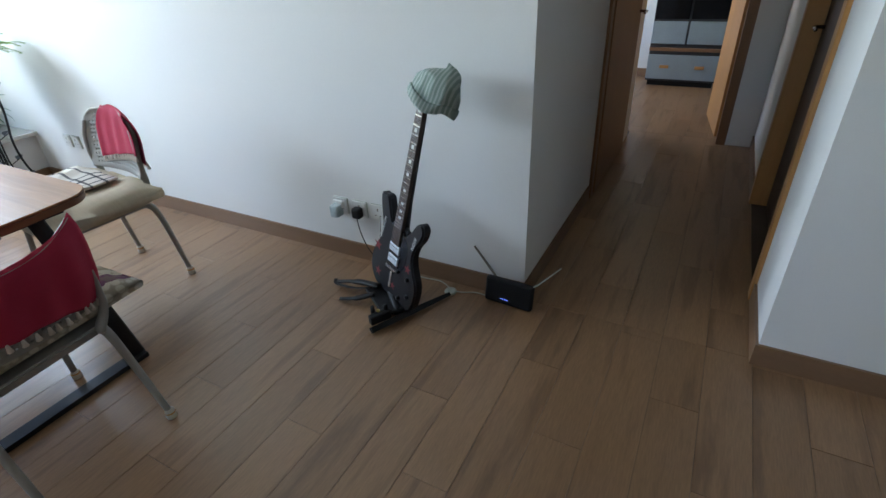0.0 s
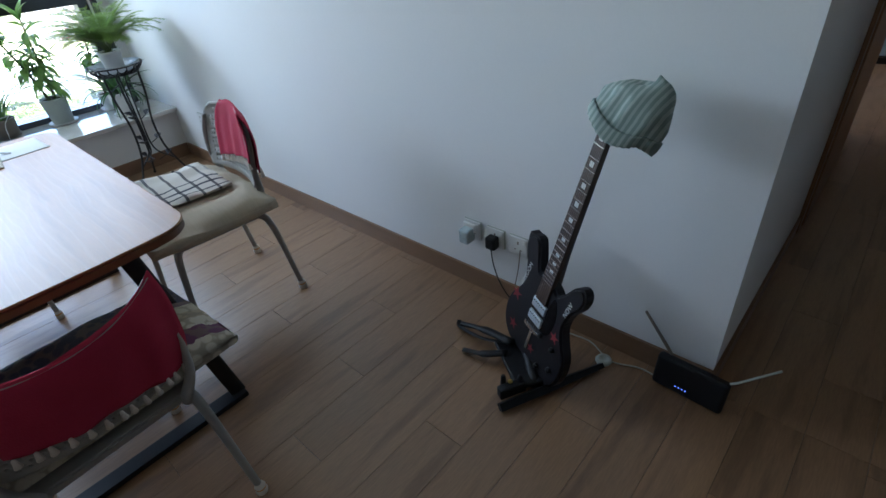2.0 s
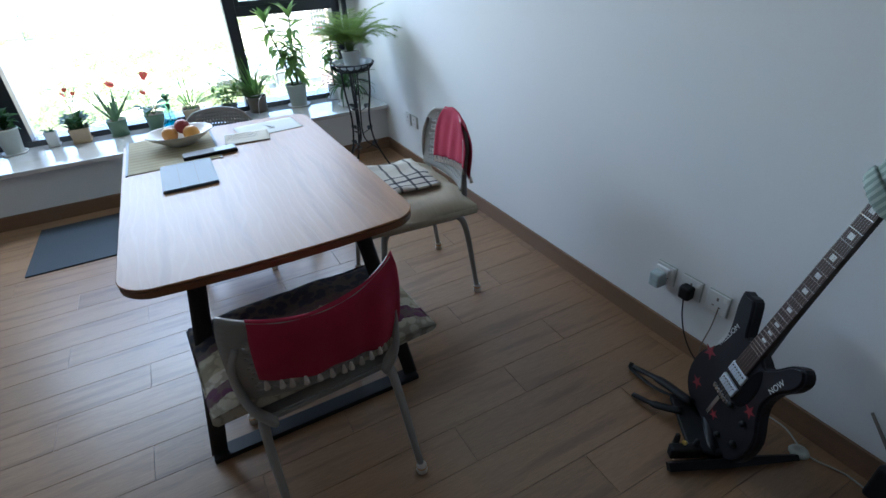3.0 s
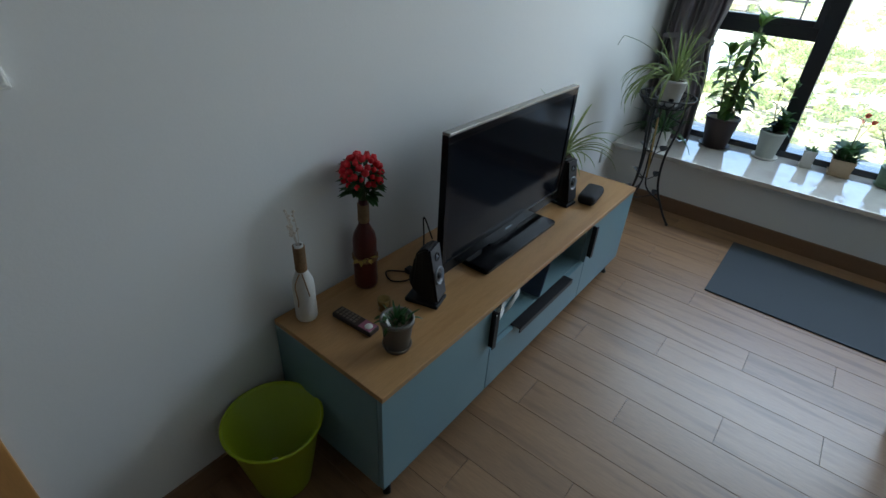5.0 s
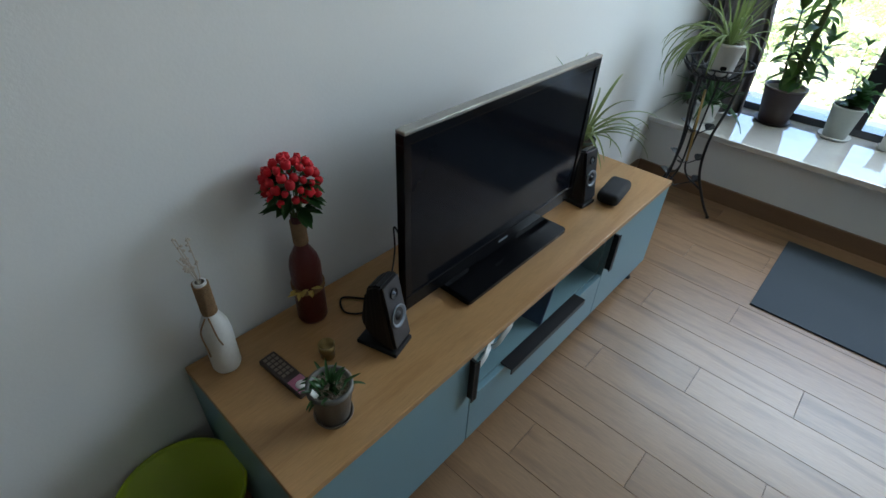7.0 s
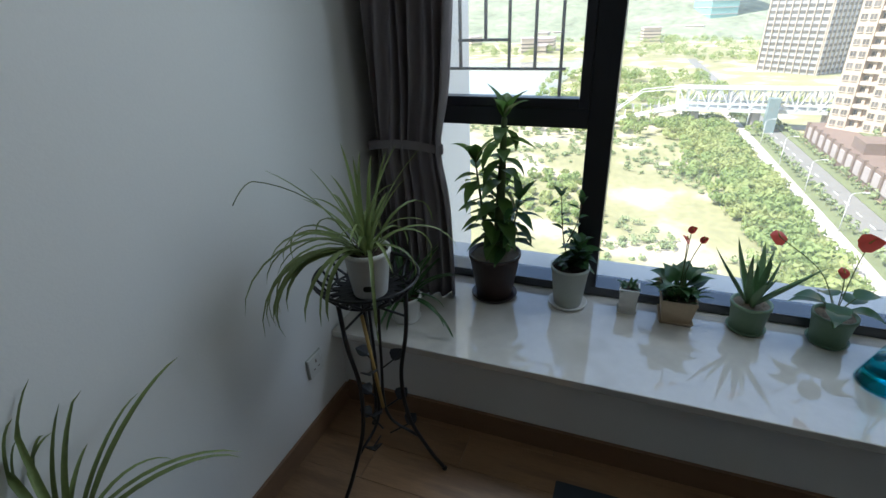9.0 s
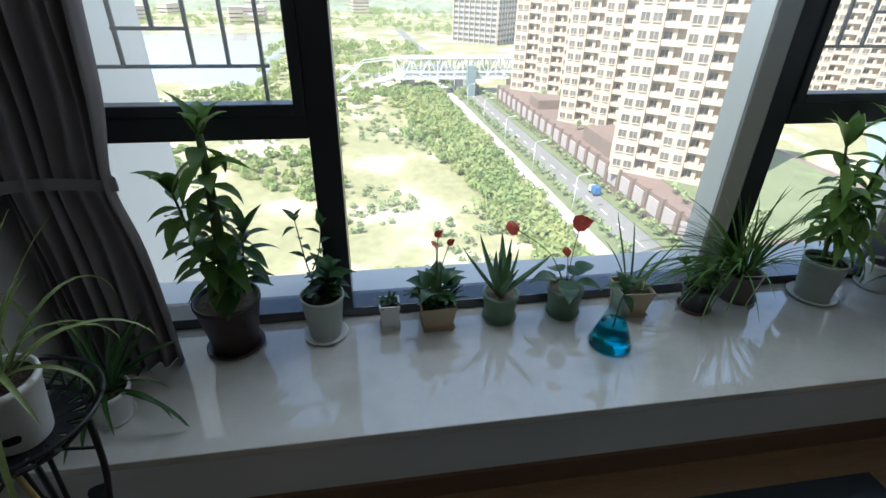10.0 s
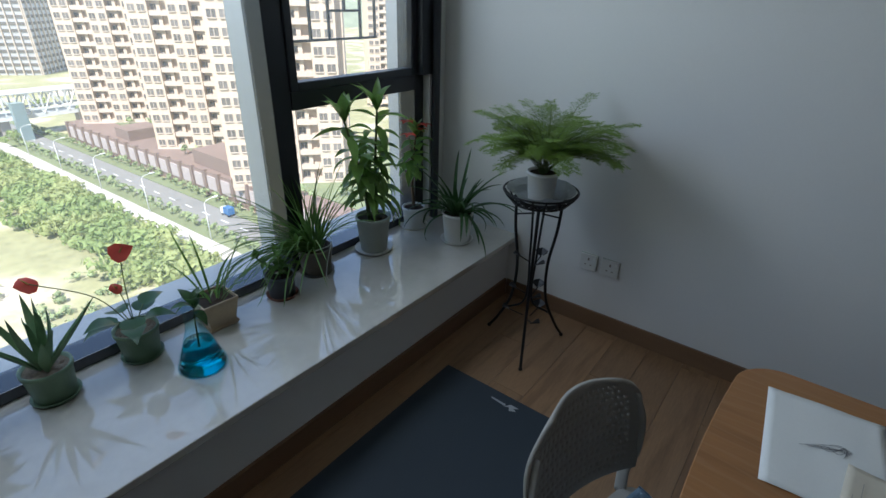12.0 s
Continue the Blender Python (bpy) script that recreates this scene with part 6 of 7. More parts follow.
# tiny square pot
ob = pot(pose(-4.470, -0.205, ZL, 0, 0, 45), 0.042, 0.050, 0.108, M_whitepot, "tiny succulent in a square white pot", M_soil, M_whitepot, 0.054, True)
strap_leaves(ob, 16, 0.098, (0.02, 0.045), (10, 70), (20, 50), 0.018, M_leafdark, 21, (-1, 1, -1, 1, 0.09), 0.014)
# anthurium in a square beige pot
ob = pot(pose(-4.464, -0.028, ZL, 0, 0, 47), 0.070, 0.088, 0.105, M_beigepot, "red anthurium in a square beige pot", M_soil, M_beigepot, 0.088, True)
anthurium(ob, 0.10, [(0.0, -0.01, 0.345, 0.044), (-0.02, 0.03, 0.365, 0.032), (0.02, 0.05, 0.335, 0.030)], 20, 31, BOX0, 32)
strap_leaves(ob, 60, 0.095, (0.03, 0.10), (20, 85), (10, 60), 0.016, M_leafdark, 33, BOX0, 0.03)
# aloe and second anthurium in round green pots
ob = pot(pose(-4.466, 0.218, ZL), 0.054, 0.066, 0.118, M_greenpot, "spiky aloe in a sage green pot with a saucer", M_gravel, M_greenpot, 0.068)
strap_leaves(ob, 10, 0.105, (0.15, 0.29), (48, 80), (-30, -6), 0.034, M_leafaloe, 41, BOX0, 0.014, 0.95, 0.5)
ob = pot(pose(-4.466, 0.476, ZL), 0.054, 0.067, 0.118, M_greenpot, "red-flowered anthurium in a sage green pot with a saucer", M_gravel, M_greenpot, 0.068)
anthurium(ob, 0.108, [(-0.05, -0.215, 0.365, 0.062), (0.0, 0.02, 0.395, 0.068), (0.01, -0.02, 0.285, 0.044)], 8, 43, BOX0)
# square beige pot with thin leaves
ob = pot(pose(-4.445, 0.742, ZL, 0, 0, 42), 0.066, 0.090, 0.120, M_beigepot, "thin-leaved plant in a square beige pot", M_soil, M_beigepot, 0.084, True)
strap_leaves(ob, 11, 0.11, (0.12, 0.30), (30, 80), (10, 70), 0.012, M_leaf, 51, BOX0, 0.02)
# flask with blue water
M_blueglass = mat("blue_water", (0.02, 0.55, 0.72), 0.06, vary=0.03, bump=0)
bb = M_blueglass.node_tree.nodes["Principled BSDF"]
bb.inputs["Transmission Weight"].default_value, bb.inputs["IOR"].default_value = 0.95, 1.33
ob = thing("flask_vase", "conical glass flask with bright blue water and a cutting", "vase", pose(-4.258, 0.580, ZL) @ Matrix.Diagonal((1.2, 1.2, 1.16, 1)), "plants on the window seat")
part("water", lathe([(0, 0.004), (0.061, 0.004), (0.062, 0.010), (0.036, 0.088), (0, 0.088)], 30), M_blueglass, ob, "bright blue water", True)
g = part("flask", lathe([(0, 0), (0.062, 0), (0.066, 0.006), (0.064, 0.014), (0.026, 0.125), (0.022, 0.145), (0.022, 0.185), (0.028, 0.198)], 30), glass("flask_glass", (0.72, 0.93, 0.97)), ob, "clear glass flask", True)
g.visible_shadow = False
leafy_stem(ob, [(0, 0, 0.06), (0, 0.005, 0.15), (0.005, 0.01, 0.205)], 3, 0.07, 0.030, M_leafdark, 57, (0, 45), 0.85, 0.003, M_stem, 4)
# peperomia
ob = pot(pose(-4.425, 1.022, ZL), 0.050, 0.060, 0.105, M_darkpot, "bushy round-leaved plant in a slate pot on a terracotta saucer", M_soil, M_terra, 0.066)
for s, (dx, dy) in enumerate(((0, 0), (0.05, -0.03), (0.04, 0.05), (-0.02, 0.06), (0.0, -0.07))):
    leafy_stem(ob, [(dx * 0.2, dy * 0.2, 0.09), (dx * 0.7, dy * 0.7, 0.15), (dx * 1.3, dy * 1.3, 0.19 + 0.02 * (s % 3))], 8, 0.055, 0.026, M_leaf, 60 + s, (5, 55), 0.2, 0.003, M_stem, 4, BOX0)
# ponytail grass
ob = pot(pose(-4.478, 1.248, ZL), 0.064, 0.076, 0.125, M_claypot, "long grassy plant tied with white string in a brown pot", M_soil, M_claypot, 0.080)
GB = (-0.055, 0.9, -9, 9, 0.10)
strap_leaves(ob, 70, 0.115, (0.34, 0.54), (25, 66), (30, 75), 0.010, M_leaf, 71, GB, 0.020, toward=(-82, 26))
strap_leaves(ob, 60, 0.115, (0.22, 0.42), (55, 88), (15, 70), 0.010, M_leaf, 72, GB, 0.020)
part("white_string", tube(curve_pts([(0.06, -0.05, 0.14), (0.075, 0.02, 0.145), (0.06, 0.05, 0.15), (0.09, 0.0, 0.10), (0.085, -0.015, 0.02), (0.10, -0.02, 0.002)], 6), 0.0022, 5), M_white, ob, "white string", True)
# tall lucky plant
ob = pot(pose(-4.440, 1.580, ZL), 0.064, 0.082, 0.182, M_greypot, "tall leafy plant in a pale grey-green pot on a white saucer", M_soil, M_whitepot, 0.096)
for s, p in enumerate(([(0, 0.02, 0.17), (0.0, 0.03, 0.42), (0.01, 0.045, 0.68)], [(0.0, -0.02, 0.17), (0.01, -0.07, 0.40), (0.01, -0.150, 0.66)])):
    leafy_stem(ob, p, 22, 0.17, 0.052, M_leafbright, 80 + s, (-30, 35), 0.34, 0.010, M_stem, 7, BOX0)
for k in range(46):
    rr = random.Random(300 + k)
    az = k * 137.5
    lp = inside(arc((0.02 * math.cos(az), 0.02 * math.sin(az), rr.uniform(0.26, 0.50)), az, rr.uniform(0.13, 0.21), rr.uniform(-20, 30), rr.uniform(70, 110), 7), (-0.10, 0.4, -0.14, 0.14, 0.1))
    part("leaf", blade(lp, [0.008, 0.028, 0.038, 0.040, 0.034, 0.024, 0.012, 0.001], 0.15), M_leafbright, ob, smooth=True)
# red-flowered plant in a white pot
ob = pot(pose(-4.475, 1.925, ZL), 0.050, 0.060, 0.118, M_whitepot, "lanky red-flowered plant in a white pot with a saucer", M_soil, M_whitepot, 0.078)
leafy_stem(ob, [(0, 0, 0.11), (-0.01, 0.0, 0.30), (0.0, 0.02, 0.50)], 22, 0.12, 0.055, M_leafbright, 91, (-25, 40), 0.52, 0.010, M_woody, 5, (-0.06, 0.5, -0.3, 0.12, 0.02))
for k, (x, y, h) in enumerate(((0.0, -0.05, 0.58), (0.02, 0.06, 0.55), (0.05, -0.09, 0.53), (0.02, 0.03, 0.53))):
    part("flower_stem", tube([(0, 0, 0.40), (x * 0.6, y * 0.6, h - 0.08), (x, y, h)], 0.0015, 5), M_stem, ob)
    for q in range(5):
        part("petal", blade(arc((x, y, h), q * 72 + 40 * k, 0.046, 25, 60, 3), [0.006, 0.022, 0.018, 0.001], 0.2), M_redflower, ob, "red petal")
# aloe in a white pot with a footed saucer
ob = pot(pose(-4.185, 1.935, ZL), 0.062, 0.078, 0.160, M_whitepot, "drooping spiky plant in a white pot on a footed saucer", M_soil, M_whitepot, 0.086)
strap_leaves(ob, 54, 0.15, (0.17, 0.36), (5, 80), (15, 130), 0.021, M_leafdark, 95, (-0.3, 0.6, -0.5, 0.255, 0.02), 0.022)
# dark spiky plant behind the left stand
ob = pot(pose(-4.140, -1.040, ZL), 0.050, 0.062, 0.110, M_whitepot, "dark spiky-leaved plant in a small white pot", M_soil, M_whitepot, 0.06)
strap_leaves(ob, 40, 0.10, (0.14, 0.30), (5, 75), (15, 90), 0.016, M_leafdark, 97, (-0.35, 0.5, -0.235, 0.5, 0.01), 0.02)


def plant_stand(m, label):
    ob = thing("plant_stand", label, "plant stand", m, "wrought iron plant stands")
    H = 0.752
    for r, z, w in ((0.158, H + 0.050, 0.0045), (0.118, H, 0.004), (0.045, H, 0.003)):
        part("ring", tube([(r * math.cos(a), r * math.sin(a), z) for a in np.linspace(0, 2 * math.pi, 49)], w, 6), M_black, ob, smooth=True)
    for k in range(18):
        a = 2 * math.pi * k / 18
        for d in (-1, 1):
            b = a + d * math.pi / 18
            part("lattice", tube([(0.118 * math.cos(a), 0.118 * math.sin(a), H), (0.145 * math.cos(b), 0.145 * math.sin(b), H + 0.03), (0.158 * math.cos(b), 0.158 * math.sin(b), H + 0.05)], 0.0042, 5), M_black, ob)
    for k in range(18):
        a = 2 * math.pi * k / 18
        lp = [(0.042 * math.cos(a), 0.042 * math.sin(a), H), (0.075 * math.cos(a + 0.12), 0.075 * math.sin(a + 0.12), H + 0.002), (0.118 * math.cos(a + 0.05), 0.118 * math.sin(a + 0.05), H)]
        p = part("cast_leaf", blade(lp, [0.006, 0.032, 0.006], 0.02), M_black, ob)
        p.modifiers.new("thickness", "SOLIDIFY").thickness = 0.004
        part("spoke", tube([(0.04 * math.cos(a + 0.22), 0.04 * math.sin(a + 0.22), H), (0.118 * math.cos(a + 0.22), 0.118 * math.sin(a + 0.22), H)], 0.0026, 5), M_black, ob)
    for k in range(3):
        a = radians(120 * k)
        c, s = math.cos(a), math.sin(a)
        path = [(0.118 * c, 0.118 * s, H), (0.108 * c, 0.108 * s, 0.60), (0.080 * c, 0.080 * s, 0.42), (0.095 * c, 0.095 * s, 0.24), (0.160 * c, 0.160 * s, 0.09), (0.212 * c, 0.212 * s, 0.006)]
        part("leg", tube(curve_pts(path, 6), 0.0072, 7), M_black, ob, smooth=True)
        part("foot", lathe([(0, 0), (0.009, 0), (0.010, 0.008), (0.006, 0.014), (0, 0.014)], 10, (0.212 * c, 0.212 * s, 0)), M_black, ob, smooth=True)
        part("inner_rod", tube(curve_pts([(0.03 * c, 0.03 * s, H), (0.018 * c, 0.018 * s, 0.5), (0.018 * c, 0.018 * s, 0.25), (0.12 * c, 0.12 * s, 0.155)], 6), 0.0052, 6), M_black, ob, smooth=True)
        part("top_brace", tube([(0.112 * c, 0.112 * s, 0.66), (0.02 * c, 0.02 * s, 0.69)], 0.004, 6), M_black, ob)
        for z, rr in ((0.47, 0.055), (0.30, 0.060), (0.175, 0.085)):
            b = a + 0.35
            lp = [Vector((rr * math.cos(b), rr * math.sin(b), z)) + Vector((0.010 * i * math.cos(b + 0.6), 0.010 * i * math.sin(b + 0.6), 0.006 * i)) for i in range(5)]
            p = part("iron_leaf", blade(lp, [0.014, 0.048, 0.056, 0.036, 0.002], 0.2), M_black, ob)
            p.modifiers.new("thickness", "SOLIDIFY").thickness = 0.003
            part("vine", tube([(0.02 * c, 0.02 * s, z - 0.02), lp[0]], 0.003, 5), M_black, ob)
    return ob


ST_R, ST_L = pose(-3.695, 1.854, 0, 0, 0, 296), pose(-3.755, -0.968, 0, 0, 0, 102)
st = plant_stand(ST_R, "black wrought iron plant stand with leaf ornaments")
copy_thing(st, ST_L)
ob = thing("bamboo_stick", "yellow bamboo stick tied inside the plant stand", "stick", pose(-3.735, -0.950, 0.30, 4, 3, 0), "")
part("stick", tube([(0, 0, 0), (0, 0, 0.38)], 0.006, 8), mat("bamboo", (0.42, 0.27, 0.08), 0.5, vary=0.2, scale=20), ob, smooth=True)
# spider plant on the left stand
ob = pot(pose(-3.742, -0.950, 0.755), 0.050, 0.068, 0.145, M_whitepot, "large spider plant in a white self-watering pot on an iron stand", M_soil, group="hanging leafy plants")
part("water_gauge", slab(rounded(-0.014, 0.014, -0.009, 0.009, 0.008), 0, 0.004), M_blackplastic, ob, "dark filling slot").matrix_local = pose(0.050, 0.022, 0.04, 90, 0, 115)
SPB = (-0.62, 1.2, -0.322, 0.9, -0.34)
strap_leaves(ob, 22, 0.135, (0.18, 0.36), (35, 82), (60, 150), 0.013, M_leafpale, 101, SPB, 0.016)
strap_leaves(ob, 12, 0.135, (0.20, 0.36), (62, 88), (5, 40), 0.014, M_leafpale, 103, SPB, 0.014)
strap_leaves(ob, 6, 0.130, (0.36, 0.48), (35, 62), (130, 165), 0.014, M_leafpale, 107, SPB, 0.02)
strap_leaves(ob, 12, 0.130, (0.30, 0.42), (22, 46), (122, 140), 0.017, M_leafpale, 109, SPB, 0.02, toward=(-25, 24))
part("runner", tube(inside(arc((0, 0, 0.14), 265, 0.62, 48, 75, 14, 40), SPB), 0.0016, 5), M_stem, ob, "thin runner", True)
# spider plant on the console
ob = pot(pose(-2.920, -1.180, CZ), 0.046, 0.056, 0.105, mat("dark_green_glaze", (0.02, 0.035, 0.028), 0.15, vary=0.2), "spider plant in a dark glazed pot on the console", M_soil, group="hanging leafy plants")
strap_leaves(ob, 34, 0.10, (0.20, 0.42), (25, 84), (35, 120), 0.016, M_leafpale, 111, (-0.5, 0.8, -0.10, 0.8, 0.03), 0.014)
# small plant on the console
ob = pot(pose(-1.436, -0.918, CZ), 0.034, 0.046, 0.108, mat("grey_plastic_pot", (0.13, 0.12, 0.105), 0.45, vary=0.1), "small green plant in a grey pot on the console", M_gravel, M_claypot, 0.044, group="hanging leafy plants")
strap_leaves(ob, 34, 0.09, (0.03, 0.07), (20, 85), (10, 70), 0.012, M_leafdark, 121, (-1, 1, -1, 1, 0.08), 0.016)
part("plant_label", B((-0.006, 0.006, -0.001, 0.001, 0.085, 0.135), bevel=0.0005, seg=1), M_white, ob, "white plant label").matrix_local = pose(0.0, 0.025, 0, 18, 12, 30)


def asparagus_fern():
    ob = pot(pose(-3.695, 1.854, 0.755), 0.050, 0.064, 0.132, M_whitepot, "feathery asparagus fern in a white pot on an iron stand", M_soil, group="hanging leafy plants")
    rnd = random.Random(131)
    verts, faces = [], []
    for k in range(64):
        az = k * 137.5 + rnd.uniform(-15, 15)
        ln = rnd.uniform(0.25, 0.43)
        pts = inside(arc((0.012 * math.cos(k), 0.012 * math.sin(k), 0.12), az, ln, rnd.uniform(50, 86), rnd.uniform(50, 105), 14, rnd.uniform(-20, 20)), (-0.8, 0.9, -0.9, 0.345, 0.0))
        part("frond_stem", tube(pts, [0.0014] * 8 + [0.0009] * 7, 4), M_stem, ob)
        for i in range(5, len(pts)):
            f = (i - 4) / (len(pts) - 4)
            for side in (-1, 1):
                for sub in range(2):
                    t = (pts[i] - pts[i - 1]).normalized()
                    out = (t.cross(UP).normalized() * side + t * 0.8 + Vector((0, 0, rnd.uniform(-0.15, 0.15)))).normalized()
                    tw = pts[i - 1].lerp(pts[i], 0.5 * sub)
                    tl = rnd.uniform(0.045, 0.085) * (1.15 - f * 0.7)
                    for q in range(9):
                        p0 = tw + out * tl * q / 9
                        if p0.y > 0.348:
                            continue
                        for s2 in (-1, 1):
                            d = (out * 0.6 + out.cross(UP).normalized() * s2 + Vector((0, 0, rnd.uniform(-.4, .4)))).normalized() * rnd.uniform(0.010, 0.019)
                            w = d.cross(UP).normalized() * 0.0017
                            n = len(verts)
                            verts += [p0 - w, p0 + w, p0 + d]
                            faces.append((n, n + 1, n + 2))
                    n = len(verts)
                    w = Vector((0, 0, 0.0006))
                    verts += [tw - w, tw + w, tw + out * tl]
                    faces.append((n, n + 1, n + 2))
    me = bpy.data.meshes.new("foliage")
    me.from_pydata(verts, [], faces)
    me.materials.append(M_fern)
    f = tagged(new("foliage", me), "fine feathery green foliage", kind="stuff")
    f.parent = ob


asparagus_fern()
ob = thing("plastic_sheet", "crumpled clear plastic sheet under the fern pot", "plastic sheet", pose(-3.695, 1.854, 0.757))
bm = bmesh.new()
rows = []
for j in range(7):
    r = 0.05 + 0.016 * j
    rows.append([bm.verts.new((r * math.cos(a), r * math.sin(a), 0.001 + 0.0012 * j ** 2 + (0.012 if j > 3 else 0.0) * (1 + noise.noise((3 * math.cos(a), 3 * math.sin(a), j * .6))))) for a in np.linspace(0, 2 * math.pi, 41)[:-1]])
for a, b in zip(rows, rows[1:]):
    for i in range(40):
        bm.faces.new((a[i], a[(i + 1) % 40], b[(i + 1) % 40], b[i]))
part("sheet", bm, mat("milky_plastic", (0.55, 0.58, 0.6), 0.2, translucent=0.4), ob)

# ---------------------------------------------------------------- outside, far below the window
GZ = -38.0
M_ground = mat("dry_grass_and_sand", (0.33, 0.32, 0.165), 0.95, vary=0.35, scale=0.06, fine=0.6, bump=0, second=(0.54, 0.47, 0.35), mask=(0.48, 0.64))
M_asphalt = mat("asphalt", (0.24, 0.235, 0.22), 0.9, vary=0.15, scale=0.3, fine=8, bump=0)
M_paving = mat("pale_paving", (0.52, 0.49, 0.44), 0.9, vary=0.12, scale=0.4, fine=6, bump=0)
M_verge = mat("verge_grass", (0.19, 0.22, 0.11), 0.95, vary=0.3, scale=0.3, fine=3, bump=0)
M_tree = mat("tree_leaves", (0.36, 0.46, 0.17), 0.8, vary=0.35, scale=0.12, fine=1.2, bump=0, translucent=0.45, second=(0.42, 0.46, 0.19), mask=(0.42, 0.62))
M_shrub = mat("shrub_leaves", (0.28, 0.34, 0.16), 0.8, vary=0.3, scale=0.3, fine=2.0, bump=0)
M_tower = mat("cream_facade", (0.62, 0.50, 0.385), 0.85, vary=0.06, scale=0.15, fine=1.5, bump=0)
M_towerpale = mat("pale_facade", (0.57, 0.48, 0.39), 0.85, vary=0.06, scale=0.15, fine=1.5, bump=0)
M_winglass = mat("dark_window_glass", (0.17, 0.155, 0.14), 0.25, vary=0.3, scale=0.2, rand=0.6, bump=0)
M_podium = mat("red_brown_podium", (0.23, 0.165, 0.135), 0.85, vary=0.12, scale=0.3, fine=3, bump=0)
M_panel = mat("pale_podium_panel", (0.46, 0.40, 0.38), 0.8, vary=0.1, scale=0.5, bump=0)
M_slate = mat("grey_blue_tower", (0.42, 0.42, 0.425), 0.6, vary=0.08, scale=0.1, bump=0)
M_net = mat("green_building_net", (0.26, 0.44, 0.41), 0.9, vary=0.15, scale=0.1, fine=0.8, bump=0)
M_whitepaint = mat("white_painted_steel", (0.74, 0.75, 0.74), 0.5, vary=0.04, scale=0.6, bump=0)
M_water = mat("pond_water", (0.40, 0.40, 0.37), 0.08, vary=0.1, scale=0.05, fine=0.6, bump=0.05)
SL = 0.039


def strip(name, y0, y1, x0, x1, z, material, label, category):
    bm = B((x0, x1, y0, y1, GZ - 0.3, z))
    for v in bm.verts:
        v.co.y += SL * (v.co.x + 75)
    return structure(name, bm, material, label, category)


bm = bmesh.new()
bmesh.ops.create_grid(bm, x_segments=60, y_segments=60, size=0.5)
for v in bm.verts:
    v.co = (-5 - 4500 * (0.5 - v.co.x) ** 1.6, v.co.y * 6000 * (0.15 + abs(v.co.y)), GZ)
structure("ground", bm, M_ground, "dry grassy and sandy vacant land far below", "ground")
strip("pavement", 35.2, 38.4, -230, -40, GZ + 0.16, M_paving, "pale concrete footpath along the road", "pavement")
strip("verge_1", 38.4, 41.6, -230, -40, GZ + 0.20, M_verge, "grass verge with small trees", "verge")
strip("road", 41.6, 47.8, -420, -40, GZ + 0.02, M_asphalt, "grey asphalt road", "road")
strip("verge_2", 47.8, 50.6, -230, -40, GZ + 0.20, M_verge, "planted verge below the podium", "verge")
strip("cross_road", -20, 120, -232, -222, GZ + 0.03, M_asphalt, "grey asphalt side road", "road")
strip("plaza", 20, 34, -214, -196, GZ + 0.12, M_paving, "pale paved plaza", "pavement")
for k in range(24):
    strip("road_line", 44.6, 44.85, -200 + 6.4 * k, -197.5 + 6.4 * k, GZ + 0.035, M_whitepaint, "white dashed road line", "road marking")
bm = slab([(-212 - 60 * t + 70 * math.sin(9 * t) * 0.1, -40 - 150 * t) for t in np.linspace(0, 1, 12)] + [(-420 + 30 * math.sin(3 * t), -190 + 150 * t) for t in np.linspace(0, 1, 12)], GZ - 1, GZ + 0.12)
structure("pond", bm, M_water, "pale still water beyond the vacant land", "water")

# podium along the road: brown piers and pale panels with a planted deck
pod = thing("podium", "red-brown podium wall with pale panels and a planted deck", "building", kind="")
bm = B((-178, -58, 51.2, 95, GZ, -32.6))
for v in bm.verts:
    v.co.y += SL * (v.co.x + 75)
part("wall", bm, M_podium, pod)
for k in range(24):
    x = -176 + 5 * k
    y = 51.2 + SL * (x + 75)
    part("pier", B((x - 0.5, x + 0.5, y - 0.5, y + 0.3, GZ, -32.2)), M_podium, pod)
    part("panel", B((x + 0.8, x + 4.2, y - 0.2, y + 0.2, -36.4, -33.4)), M_panel, pod, "pale panel")
part("deck_planting", B((-176, -60, 56, 92, -32.6, -32.35)), M_verge, pod, "planted roof deck")
part("roof_house", B((-113, -98, 51.5, 62, -32.6, -29.4)), M_podium, pod, "red-brown roof house")
part("roof_house", B((-150, -142, 50, 58, -32.6, -30.0)), M_podium, pod, "red-brown roof house")


def window_mesh():
    me_bm = B((-0.75, 0.75, -0.05, 0.25, 0, 1.35))
    me = bpy.data.meshes.new("window")
    me_bm.to_mesh(me)
    me_bm.free()
    fr = B((-0.85, -0.75, -0.12, 0.1, -0.08, 1.43), (0.75, 0.85, -0.12, 0.1, -0.08, 1.43), (-0.75, 0.75, -0.12, 0.1, 1.35, 1.43), (-0.75, 0.75, -0.25, 0.1, -0.16, 0.0), (-0.04, 0.04, -0.10, 0.1, 0, 1.35))
    n0 = len(me.polygons)
    fm = bmesh.new()
    fm.from_mesh(me)
    tmp = bpy.data.meshes.new("tmp")
    fr.to_mesh(tmp)
    fr.free()
    fm.from_mesh(tmp)
    fm.faces.ensure_lookup_table()
    for f in fm.faces[n0:]:
        f.material_index = 1
    fm.to_mesh(me)
    fm.free()
    bpy.data.meshes.remove(tmp)
    me.materials.append(M_winglass)
    me.materials.append(M_towerpale)
    return me


WIN = window_mesh()


